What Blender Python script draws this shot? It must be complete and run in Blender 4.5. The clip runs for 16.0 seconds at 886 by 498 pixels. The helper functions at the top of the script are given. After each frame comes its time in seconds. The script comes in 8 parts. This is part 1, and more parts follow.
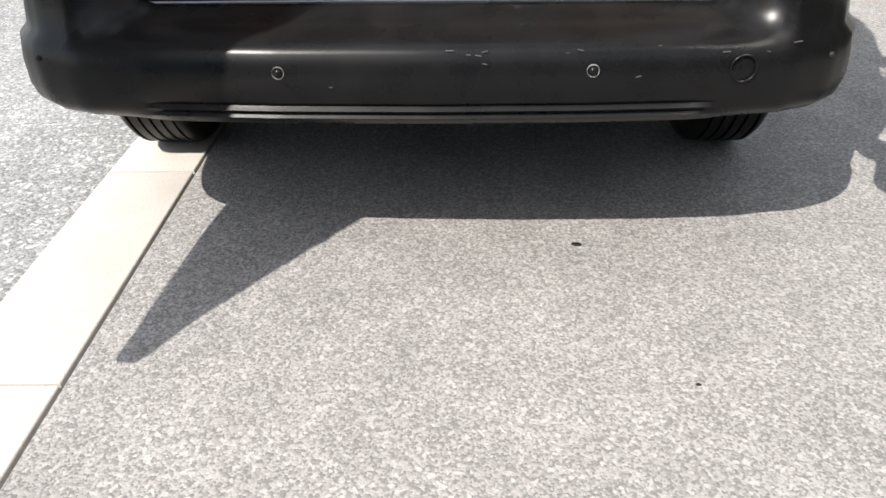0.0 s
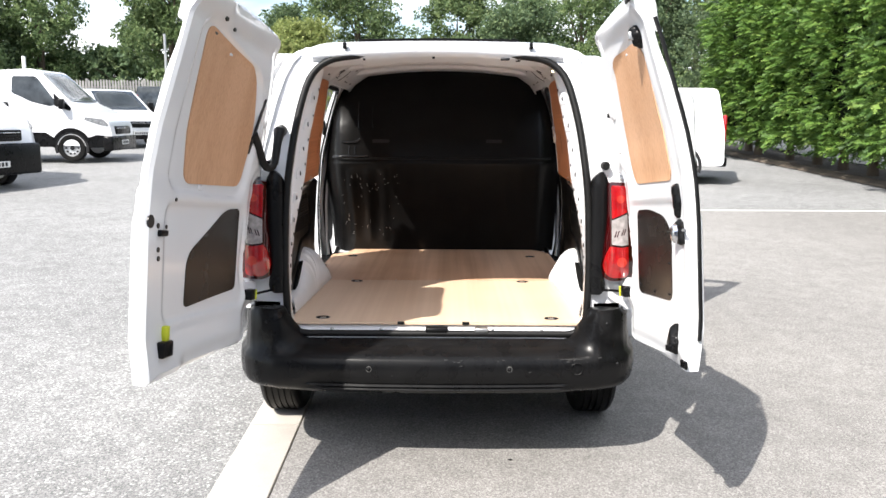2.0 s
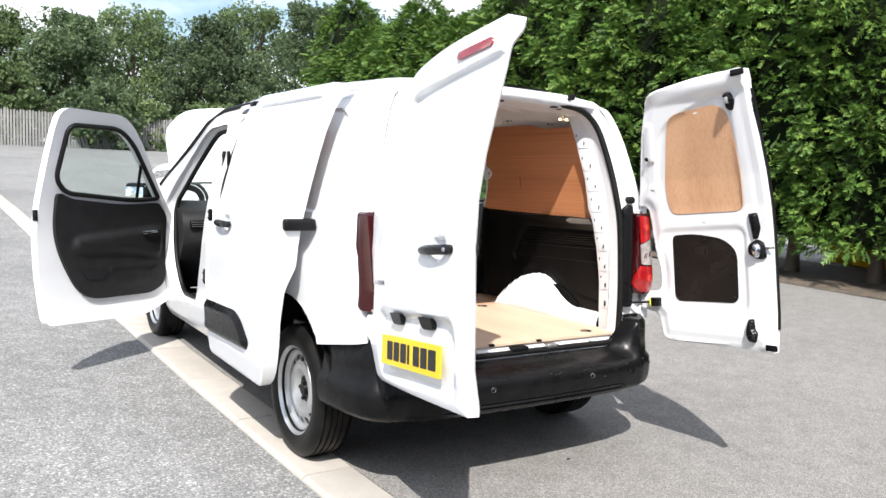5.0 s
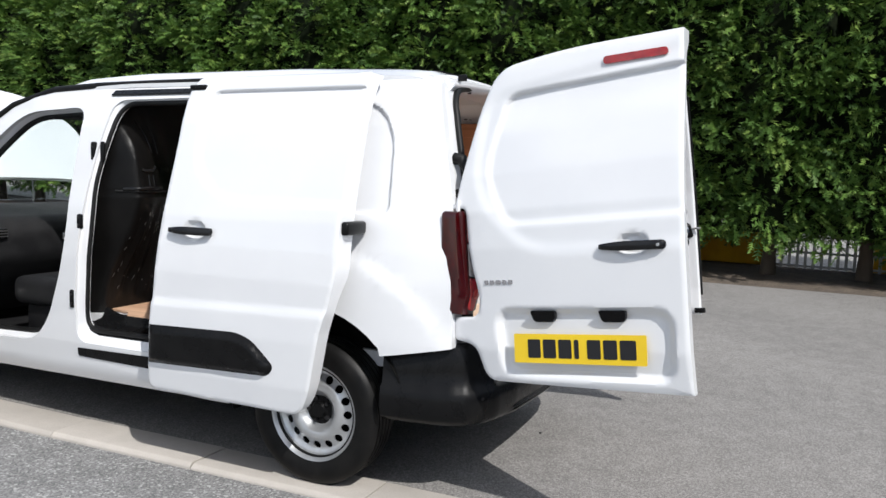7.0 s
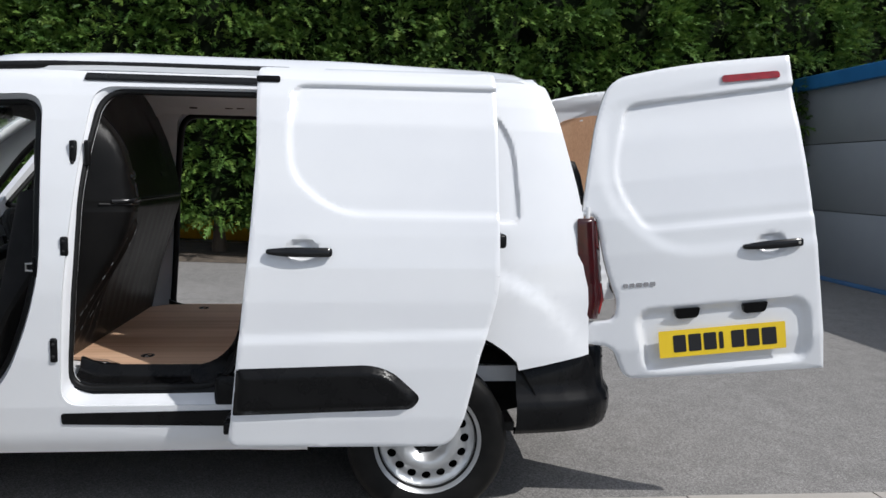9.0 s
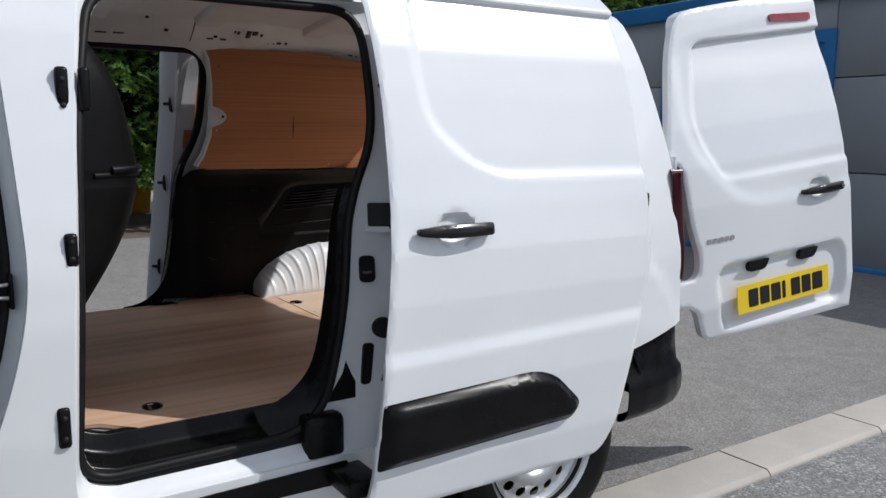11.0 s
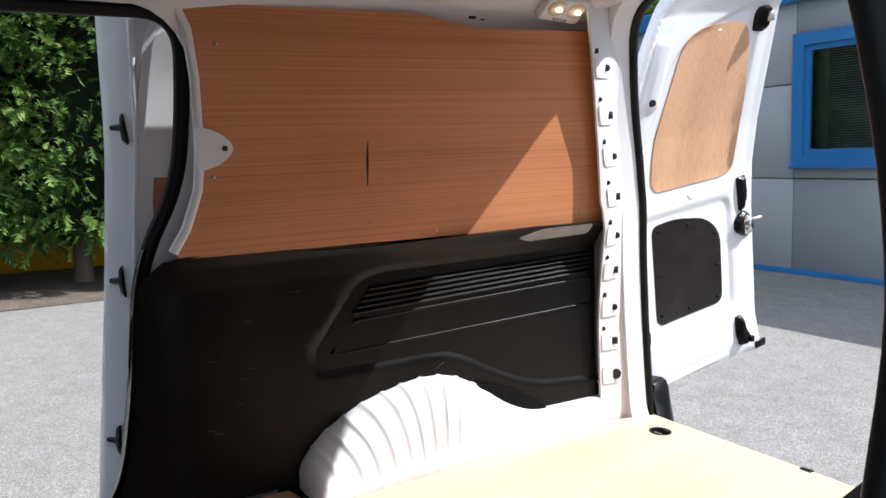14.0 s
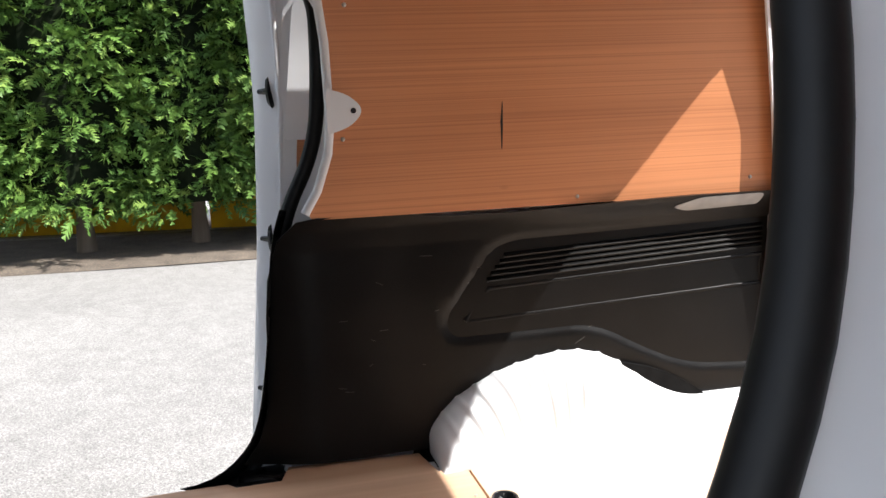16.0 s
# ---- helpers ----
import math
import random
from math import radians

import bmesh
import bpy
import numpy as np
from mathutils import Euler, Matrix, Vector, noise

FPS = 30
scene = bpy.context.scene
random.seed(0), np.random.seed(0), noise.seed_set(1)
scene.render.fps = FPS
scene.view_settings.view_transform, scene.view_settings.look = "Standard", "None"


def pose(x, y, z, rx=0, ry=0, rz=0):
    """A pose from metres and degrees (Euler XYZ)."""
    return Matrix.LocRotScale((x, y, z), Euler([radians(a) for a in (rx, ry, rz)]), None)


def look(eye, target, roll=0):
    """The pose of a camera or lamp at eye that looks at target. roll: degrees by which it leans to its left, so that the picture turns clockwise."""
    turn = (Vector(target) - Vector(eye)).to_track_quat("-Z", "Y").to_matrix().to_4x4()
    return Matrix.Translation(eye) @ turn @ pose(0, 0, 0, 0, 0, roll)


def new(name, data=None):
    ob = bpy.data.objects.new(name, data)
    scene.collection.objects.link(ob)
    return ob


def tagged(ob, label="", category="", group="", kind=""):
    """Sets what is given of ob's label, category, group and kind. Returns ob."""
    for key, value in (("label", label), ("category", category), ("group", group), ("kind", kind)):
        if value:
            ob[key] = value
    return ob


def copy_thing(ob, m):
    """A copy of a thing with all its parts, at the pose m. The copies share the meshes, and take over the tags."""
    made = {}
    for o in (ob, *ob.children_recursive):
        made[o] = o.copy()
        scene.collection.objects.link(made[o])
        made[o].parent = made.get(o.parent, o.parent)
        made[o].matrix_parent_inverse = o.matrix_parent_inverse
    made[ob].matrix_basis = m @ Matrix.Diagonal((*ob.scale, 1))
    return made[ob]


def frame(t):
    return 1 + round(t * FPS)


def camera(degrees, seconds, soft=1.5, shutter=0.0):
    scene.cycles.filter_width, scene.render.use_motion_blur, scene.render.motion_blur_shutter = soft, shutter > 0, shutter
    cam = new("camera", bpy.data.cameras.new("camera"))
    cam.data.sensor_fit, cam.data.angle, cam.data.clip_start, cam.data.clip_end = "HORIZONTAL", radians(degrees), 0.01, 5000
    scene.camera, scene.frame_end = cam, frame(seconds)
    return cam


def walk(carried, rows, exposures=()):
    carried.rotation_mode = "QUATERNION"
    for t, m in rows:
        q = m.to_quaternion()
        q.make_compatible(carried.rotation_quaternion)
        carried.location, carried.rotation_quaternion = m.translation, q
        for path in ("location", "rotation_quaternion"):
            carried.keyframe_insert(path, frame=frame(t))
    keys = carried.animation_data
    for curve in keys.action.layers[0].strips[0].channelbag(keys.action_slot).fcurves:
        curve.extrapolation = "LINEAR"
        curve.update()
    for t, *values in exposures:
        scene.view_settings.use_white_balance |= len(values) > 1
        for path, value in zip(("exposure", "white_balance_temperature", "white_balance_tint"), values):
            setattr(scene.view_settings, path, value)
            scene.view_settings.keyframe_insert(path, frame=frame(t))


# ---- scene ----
cam = camera(58.2, 16.0)
PATH = [
    (0, (0.076, -1.458, 0.98), (0.016, 0.251, -0.057), -0.9),
    (0.5, (0.114, -1.822, 0.956), (0.009, 0.001, 0.14), -1.0),
    (1, (0.165, -2.26, 1.104), (0.041, -0.323, 0.62), -1.0),
    (1.5, (0.148, -2.775, 1.417), (0.024, -0.827, 0.985), -0.5),
    (2, (0.057, -3.25, 1.545), (0.04, -1.277, 1.217), 0.2),
    (2.5, (-0.054, -3.447, 1.559), (-0.033, -1.468, 1.275), 0.3),
    (3, (-0.415, -3.525, 1.584), (-0.219, -1.549, 1.347), 1.0),
    (3.5, (-0.792, -3.437, 1.521), (-0.415, -1.485, 1.307), 1.6),
    (3.7, (-0.988, -3.379, 1.516), (-0.527, -1.444, 1.307), 1.8),
    (5.8, (-3.096, -2.211, 1.438), (-1.652, -0.841, 1.239), 2.2),
    (6, (-3.231, -2.041, 1.473), (-1.707, -0.761, 1.276), 2.1),
    (6.5, (-3.573, -1.597, 1.444), (-1.894, -0.527, 1.252), 2.1),
    (7, (-3.817, -1.084, 1.421), (-2.006, -0.258, 1.23), 2.1),
    (7.5, (-4.023, -0.559, 1.421), (-2.119, 0.024, 1.231), 2.0),
    (8, (-4.127, 0.044, 1.42), (-2.165, 0.383, 1.233), 2.0),
    (8.5, (-4.094, 0.589, 1.427), (-2.105, 0.673, 1.239), 1.9),
    (8.7, (-4.091, 0.82, 1.434), (-2.1, 0.792, 1.248), 1.9),
    (10.8, (-3.027, 2.5, 1.358), (-1.341, 1.459, 1.087), 1.1),
    (11, (-2.825, 2.567, 1.369), (-1.174, 1.474, 1.091), 0.9),
    (11.5, (-2.359, 2.556, 1.368), (-0.74, 1.418, 1.079), 0.2),
    (12, (-1.909, 2.426, 1.386), (-0.29, 1.286, 1.106), -0.6),
    (12.5, (-1.585, 2.287, 1.412), (0.035, 1.145, 1.148), -1.3),
    (13, (-1.335, 2.097, 1.426), (0.294, 0.966, 1.167), -1.5),
    (13.5, (-1.191, 1.983, 1.424), (0.504, 0.949, 1.179), -1.7),
    (14, (-1.033, 1.886, 1.414), (0.685, 0.890, 1.182), -1.7),
    (14.5, (-0.953, 1.8, 1.433), (0.776, 0.836, 1.134), -1.8),
    (15, (-0.898, 1.703, 1.42), (0.896, 0.878, 1.088), -1.9),
    (15.5, (-0.93, 1.652, 1.416), (0.898, 0.932, 1.092), -1.8),
    (16, (-1.037, 1.673, 1.407), (0.880, 1.189, 1.099), -2.0),
]
EXPOSURES = [(0, 0.95, 6500, 10), (1.5, 1.0, 6500, 10), (3.7, 1.05, 6450, 10), (5.8, 0.28, 6350, 10), (7.0, -0.08, 6250, 10), (8.7, -0.38, 6150, 10), (10.8, -0.48, 6100, 10),
             (11.5, -0.42, 6000, 10), (12.5, 0.08, 5800, 10), (13.5, 0.58, 5900, 10), (14.5, 0.96, 6200, 10), (16.0, 1.32, 6300, 10)]
walk(cam, [(t, look(eye, target, roll)) for t, eye, target, roll in PATH], EXPOSURES)

# ---- light ----
SUN_DIR = Vector((0.540, 0.746, -1.0)).normalized()
SUN_EL = math.asin(-SUN_DIR.z)
SUN_AZ = math.atan2(-SUN_DIR.x, -SUN_DIR.y)
sun = new("sun", bpy.data.lights.new("sun", "SUN"))
sun.data.energy, sun.data.angle, sun.data.color = 4.6, radians(0.55), (1.0, 0.955, 0.89)
sun.rotation_euler = SUN_DIR.to_track_quat("-Z", "Y").to_euler()

world = bpy.data.worlds.new("sky")
scene.world = world
world.use_nodes = True
wn, wl = world.node_tree.nodes, world.node_tree.links
wn.clear()
w_out, w_bg, w_sky = wn.new("ShaderNodeOutputWorld"), wn.new("ShaderNodeBackground"), wn.new("ShaderNodeTexSky")
w_sky.sky_type, w_sky.sun_disc = "NISHITA", False
w_sky.sun_elevation, w_sky.sun_rotation = SUN_EL, SUN_AZ
w_sky.air_density, w_sky.dust_density, w_sky.ozone_density = 1.0, 1.5, 1.0
w_tc, w_map, w_noise, w_ramp, w_mix = (wn.new("ShaderNode" + k) for k in ("TexCoord", "Mapping", "TexNoise", "ValToRGB", "Mix"))
w_map.inputs["Scale"].default_value = (1.0, 1.0, 2.6)
w_noise.inputs["Scale"].default_value, w_noise.inputs["Detail"].default_value = 3.2, 7.0
w_ramp.color_ramp.elements[0].position, w_ramp.color_ramp.elements[1].position = 0.42, 0.62
w_mix.data_type = "RGBA"
w_mix.inputs["B"].default_value = (9.5, 9.7, 10.0, 1)
wl.new(w_tc.outputs["Generated"], w_map.inputs["Vector"])
wl.new(w_map.outputs["Vector"], w_noise.inputs["Vector"])
wl.new(w_noise.outputs["Fac"], w_ramp.inputs["Fac"])
wl.new(w_ramp.outputs["Color"], w_mix.inputs["Factor"])
wl.new(w_sky.outputs["Color"], w_mix.inputs["A"])
wl.new(w_mix.outputs["Result"], w_bg.inputs["Color"])
w_bg.inputs["Strength"].default_value = 0.12
wl.new(w_bg.outputs["Background"], w_out.inputs["Surface"])


# ---- building helpers ----
def lerp_table(x, xs, ys):
    return float(np.interp(x, xs, ys))


def smooth(a, b, x):
    t = min(1.0, max(0.0, (x - a) / (b - a)))
    return t * t * (3 - 2 * t)


def rpoly(points, seg=6):
    """A closed outline from (u, v) or (u, v, corner radius)."""
    out, n = [], len(points)
    for i in range(n):
        p = Vector(points[i][:2])
        r = points[i][2] if len(points[i]) > 2 else 0
        a, b = Vector(points[i - 1][:2]), Vector(points[(i + 1) % n][:2])
        if r <= 0:
            out.append((p.x, p.y))
            continue
        da, db = (a - p), (b - p)
        r = min(r, da.length * 0.49, db.length * 0.49)
        s, e = p + da.normalized() * r, p + db.normalized() * r
        for k in range(seg + 1):
            t = k / seg
            q = s * (1 - t) ** 2 + p * 2 * t * (1 - t) + e * t * t
            out.append((q.x, q.y))
    return out


def circle(cx, cy, r, seg=24, ry=None):
    ry = ry or r
    return [(cx + r * math.cos(2 * math.pi * k / seg), cy + ry * math.sin(2 * math.pi * k / seg)) for k in range(seg)]


def poly_distance(outline):
    """A function that gives the signed distance to an outline, negative inside."""
    p = np.array(outline)
    q = np.roll(p, -1, axis=0)
    e, l2 = q - p, ((q - p) ** 2).sum(1) + 1e-12

    def dist(u, v):
        w = np.array((u, v)) - p
        t = np.clip((w * e).sum(1) / l2, 0, 1)[:, None]
        d = np.sqrt((((w - e * t)) ** 2).sum(1).min())
        cond = (p[:, 1] > v) != (q[:, 1] > v)
        cross = p[:, 0] + (v - p[:, 1]) / np.where(np.abs(e[:, 1]) < 1e-9, 1e-9, e[:, 1]) * e[:, 0]
        inside = np.count_nonzero(cond & (u < cross)) % 2
        return -d if inside else d

    return dist


def slab(outline, fmap, thick, holes=(), us=(), vs=(), bm=None):
    """A sheet with thickness over an outline with holes; fmap(u, v, depth) gives places."""
    t = bmesh.new()
    edges = []
    for loop in (outline, *holes):
        made = [t.verts.new((u, v, 0)) for u, v in loop]
        edges += [t.edges.new((made[i - 1], made[i])) for i in range(len(made))]
    bmesh.ops.triangle_fill(t, use_beauty=True, use_dissolve=False, edges=edges, normal=(0, 0, 1))
    for axis, cuts in ((0, us), (1, vs)):
        for c in cuts:
            co, no = [0, 0, 0], [0, 0, 0]
            co[axis], no[axis] = c, 1
            bmesh.ops.bisect_plane(t, geom=t.verts[:] + t.edges[:] + t.faces[:], dist=1e-5, plane_co=co, plane_no=no)
    rim = [e for e in t.edges if len(e.link_faces) == 1]
    t.verts.index_update()
    uv = [(v.co.x, v.co.y) for v in t.verts]
    faces = [[v.index for v in f.verts] for f in t.faces]
    rims = [(e.verts[0].index, e.verts[1].index) for e in rim]
    t.free()
    own = bm or bmesh.new()
    front = [own.verts.new(fmap(u, v, 0.0)) for u, v in uv]
    back = [own.verts.new(fmap(u, v, thick)) for u, v in uv]
    made = []
    for f in faces:
        made.append(own.faces.new([front[i] for i in f]))
        made.append(own.faces.new([back[i] for i in reversed(f)]))
    for a, b in rims:
        made.append(own.faces.new((front[a], front[b], back[b], back[a])))
    bmesh.ops.recalc_face_normals(own, faces=made)
    return own


def steps(a, b, n):
    return [a + (b - a) * k / n for k in range(1, n)]


def box(bm, x0, x1, y0, y1, z0, z1, bevel=0.0, seg=2):
    m = Matrix.Translation(((x0 + x1) / 2, (y0 + y1) / 2, (z0 + z1) / 2)) @ Matrix.Diagonal((x1 - x0, y1 - y0, z1 - z0, 1))
    made = bmesh.ops.create_cube(bm, size=1, matrix=m)["verts"]
    if bevel:
        edges = list({e for v in made for e in v.link_edges})
        bmesh.ops.bevel(bm, geom=edges, offset=bevel, segments=seg, affect="EDGES", profile=0.5)
    return bm


def tube(bm, points, r, seg=8, closed=False, flat=1.0):
    """A round bar along a line of places."""
    pts = [Vector(p) for p in points]
    n, rings = len(pts), []
    up = None
    for i, p in enumerate(pts):
        a = pts[i - 1] if (i or closed) else p
        b = pts[(i + 1) % n] if (i < n - 1 or closed) else p
        d = (b - a).normalized()
        if up is None:
            up = d.orthogonal().normalized()
        side = d.cross(up)
        side = side.normalized() if side.length > 1e-6 else d.orthogonal().normalized()
        up = side.cross(d).normalized()
        rr = r[i] if isinstance(r, (list, tuple)) else r
        rings.append([bm.verts.new(p + rr * (math.cos(2 * math.pi * k / seg) * side + flat * math.sin(2 * math.pi * k / seg) * up)) for k in range(seg)])
    made = []
    for i in range(n if closed else n - 1):
        a, b = rings[i], rings[(i + 1) % n]
        for k in range(seg):
            made.append(bm.faces.new((a[k], a[(k + 1) % seg], b[(k + 1) % seg], b[k])))
    if not closed:
        made += [bm.faces.new(rings[0][::-1]), bm.faces.new(rings[-1])]
    bmesh.ops.recalc_face_normals(bm, faces=made)
    return bm


def lathe(bm, profile, seg=48, m=None):
    """A closed profile of (radius, along) turned about the x axis, placed by m."""
    m = m or Matrix()
    rings = []
    for k in range(seg):
        c, s = math.cos(2 * math.pi * k / seg), math.sin(2 * math.pi * k / seg)
        rings.append([bm.verts.new(m @ Vector((a, r * c, r * s))) for r, a in profile])
    made = []
    for k in range(seg):
        a, b = rings[k], rings[(k + 1) % seg]
        for i in range(len(profile)):
            j = (i + 1) % len(profile)
            made.append(bm.faces.new((a[i], a[j], b[j], b[i])))
    bmesh.ops.recalc_face_normals(bm, faces=made)
    return bm


def extrude_profile(bm, outline, fmap, a, b, n=1):
    """A solid whose section is the outline, from a to b; fmap(u, v, w) gives places."""
    rings = [[bm.verts.new(fmap(u, v, a + (b - a) * k / n)) for u, v in outline] for k in range(n + 1)]
    made = []
    for r, s in zip(rings, rings[1:]):
        for i in range(len(outline)):
            j = (i + 1) % len(outline)
            made.append(bm.faces.new((r[i], r[j], s[j], s[i])))
    made += [bm.faces.new(rings[0]), bm.faces.new(rings[-1])]
    bmesh.ops.recalc_face_normals(bm, faces=made)
    return bm


def mesh_of(bm, name, material, angle=48):
    me = bpy.data.meshes.new(name)
    bmesh.ops.triangulate(bm, faces=[f for f in bm.faces if len(f.verts) > 4])
    bm.to_mesh(me)
    bm.free()
    for m in material if isinstance(material, (list, tuple)) else [material]:
        me.materials.append(m)
    me.polygons.foreach_set("use_smooth", [True] * len(me.polygons))
    me.set_sharp_from_angle(angle=radians(angle))
    return me


def part(name, bm, material, parent, label="", angle=48):
    ob = new(name, mesh_of(bm, name, material, angle))
    ob.parent = parent
    if label:
        ob["label"] = label
    return ob


def thing(name, label, category, group="", kind="", m=None):
    ob = tagged(new(name), label, category, group, kind)
    ob.empty_display_size = 0.2
    if m is not None:
        ob.matrix_basis = m
    return ob


def single(name, bm, material, label, category="", group="", kind="", angle=35):
    return tagged(new(name, mesh_of(bm, name, material, angle)), label, category, group, kind)


# ---- materials ----
def nodes_of(name):
    m = bpy.data.materials.new(name)
    m.use_nodes = True
    nt = m.node_tree
    return m, nt.nodes, nt.links, nt.nodes["Principled BSDF"]


def mat(name, a, b=None, scale=3.0, rough=0.5, rvar=0.1, metal=0.0, bump=0.0, bscale=150.0, coat=0.0, spec=0.5,
        fleck=None, stretch=(1, 1, 1), ramp=(0.35, 0.65), obj_var=0.0, detail=5.0):
    """A surface with a broad change of colour from a to b, a fine one, uneven gloss and fine relief."""
    m, n, l, p = nodes_of(name)
    b = b or tuple(c * 0.85 for c in a)
    tc, mp = n.new("ShaderNodeTexCoord"), n.new("ShaderNodeMapping")
    mp.inputs["Scale"].default_value = stretch
    l.new(tc.outputs["Object"], mp.inputs["Vector"])
    n1, n2, cr, mx = n.new("ShaderNodeTexNoise"), n.new("ShaderNodeTexNoise"), n.new("ShaderNodeValToRGB"), n.new("ShaderNodeMix")
    n1.inputs["Scale"].default_value, n1.inputs["Detail"].default_value = scale, detail
    n2.inputs["Scale"].default_value, n2.inputs["Detail"].default_value = bscale, 3.0
    for k in (n1, n2):
        l.new(mp.outputs["Vector"], k.inputs["Vector"])
    cr.color_ramp.elements[0].position, cr.color_ramp.elements[1].position = ramp
    cr.color_ramp.elements[0].color, cr.color_ramp.elements[1].color = (*a, 1), (*b, 1)
    l.new(n1.outputs["Fac"], cr.inputs["Fac"])
    out = cr.outputs["Color"]
    if fleck:
        mx.data_type, mx.blend_type = "RGBA", "MIX"
        fr = n.new("ShaderNodeMapRange")
        fr.inputs["From Min"].default_value, fr.inputs["From Max"].default_value = 0.52, 0.72
        l.new(n2.outputs["Fac"], fr.inputs["Value"])
        l.new(fr.outputs["Result"], mx.inputs["Factor"])
        l.new(out, mx.inputs["A"])
        mx.inputs["B"].default_value = (*fleck, 1)
        out = mx.outputs["Result"]
    if obj_var:
        oi, hv, mr = n.new("ShaderNodeObjectInfo"), n.new("ShaderNodeHueSaturation"), n.new("ShaderNodeMapRange")
        mr.inputs["To Min"].default_value, mr.inputs["To Max"].default_value = 1 - obj_var, 1 + obj_var
        l.new(oi.outputs["Random"], mr.inputs["Value"])
        l.new(mr.outputs["Result"], hv.inputs["Value"])
        l.new(out, hv.inputs["Color"])
        out = hv.outputs["Color"]
    l.new(out, p.inputs["Base Color"])
    rr = n.new("ShaderNodeMapRange")
    rr.inputs["To Min"].default_value, rr.inputs["To Max"].default_value = max(0.02, rough - rvar), min(1, rough + rvar)
    l.new(n1.outputs["Fac"], rr.inputs["Value"])
    l.new(rr.outputs["Result"], p.inputs["Roughness"])
    p.inputs["Metallic"].default_value = metal
    p.inputs["Specular IOR Level"].default_value = spec
    p.inputs["Coat Weight"].default_value = coat
    p.inputs["Coat Roughness"].default_value = 0.08
    if bump:
        bp = n.new("ShaderNodeBump")
        bp.inputs["Strength"].default_value, bp.inputs["Distance"].default_value = bump, 0.002
        l.new(n2.outputs["Fac"], bp.inputs["Height"])
        l.new(bp.outputs["Normal"], p.inputs["Normal"])
    return m


def asphalt(name, dark, light, stone, size, wear, bump):
    """Bound stone chippings: single stones of their own tone, patches of wear, relief of the stones."""
    m, n, l, p = nodes_of(name)
    tc = n.new("ShaderNodeTexCoord")
    vo, vo2, big, mid = n.new("ShaderNodeTexVoronoi"), n.new("ShaderNodeTexVoronoi"), n.new("ShaderNodeTexNoise"), n.new("ShaderNodeTexNoise")
    vo.inputs["Scale"].default_value, vo2.inputs["Scale"].default_value = 1 / size, 0.72 / size
    big.inputs["Scale"].default_value, mid.inputs["Scale"].default_value = 0.45, 6.0
    big.inputs["Detail"].default_value, mid.inputs["Detail"].default_value = 6.0, 6.0
    for k in (vo, vo2, big, mid):
        l.new(tc.outputs["Object"], k.inputs["Vector"])
    cr = n.new("ShaderNodeValToRGB")
    e = cr.color_ramp.elements
    e[0].position, e[1].position = 0.15, 0.8
    e[0].color, e[1].color = (*dark, 1), (*light, 1)
    bw = n.new("ShaderNodeSeparateColor")
    l.new(vo.outputs["Color"], bw.inputs["Color"])
    l.new(bw.outputs["Red"], cr.inputs["Fac"])
    st, thr = n.new("ShaderNodeMix"), n.new("ShaderNodeMapRange")
    st.data_type = "RGBA"
    thr.inputs["From Min"].default_value, thr.inputs["From Max"].default_value = 0.86, 0.93
    b2 = n.new("ShaderNodeSeparateColor")
    l.new(vo2.outputs["Color"], b2.inputs["Color"])
    l.new(b2.outputs["Green"], thr.inputs["Value"])
    l.new(thr.outputs["Result"], st.inputs["Factor"])
    l.new(cr.outputs["Color"], st.inputs["A"])
    st.inputs["B"].default_value = (*stone, 1)
    wr, mr = n.new("ShaderNodeMix"), n.new("ShaderNodeMapRange")
    wr.data_type, wr.blend_type = "RGBA", "MULTIPLY"
    add = n.new("ShaderNodeMath")
    add.operation = "ADD"
    l.new(big.outputs["Fac"], add.inputs[0])
    l.new(mid.outputs["Fac"], add.inputs[1])
    mr.inputs["From Min"].default_value, mr.inputs["From Max"].default_value = 0.75, 1.25
    mr.inputs["To Min"].default_value, mr.inputs["To Max"].default_value = 1 - wear, 1 + wear * 0.4
    l.new(add.outputs["Value"], mr.inputs["Value"])
    wr.inputs["Factor"].default_value = 1
    l.new(st.outputs["Result"], wr.inputs["A"])
    l.new(mr.outputs["Result"], wr.inputs["B"])
    l.new(wr.outputs["Result"], p.inputs["Base Color"])
    p.inputs["Roughness"].default_value = 0.88
    p.inputs["Specular IOR Level"].default_value = 0.3
    bp = n.new("ShaderNodeBump")
    bp.inputs["Strength"].default_value, bp.inputs["Distance"].default_value = bump, size * 0.6
    bp.invert = True
    l.new(vo.outputs["Distance"], bp.inputs["Height"])
    l.new(bp.outputs["Normal"], p.inputs["Normal"])
    return m


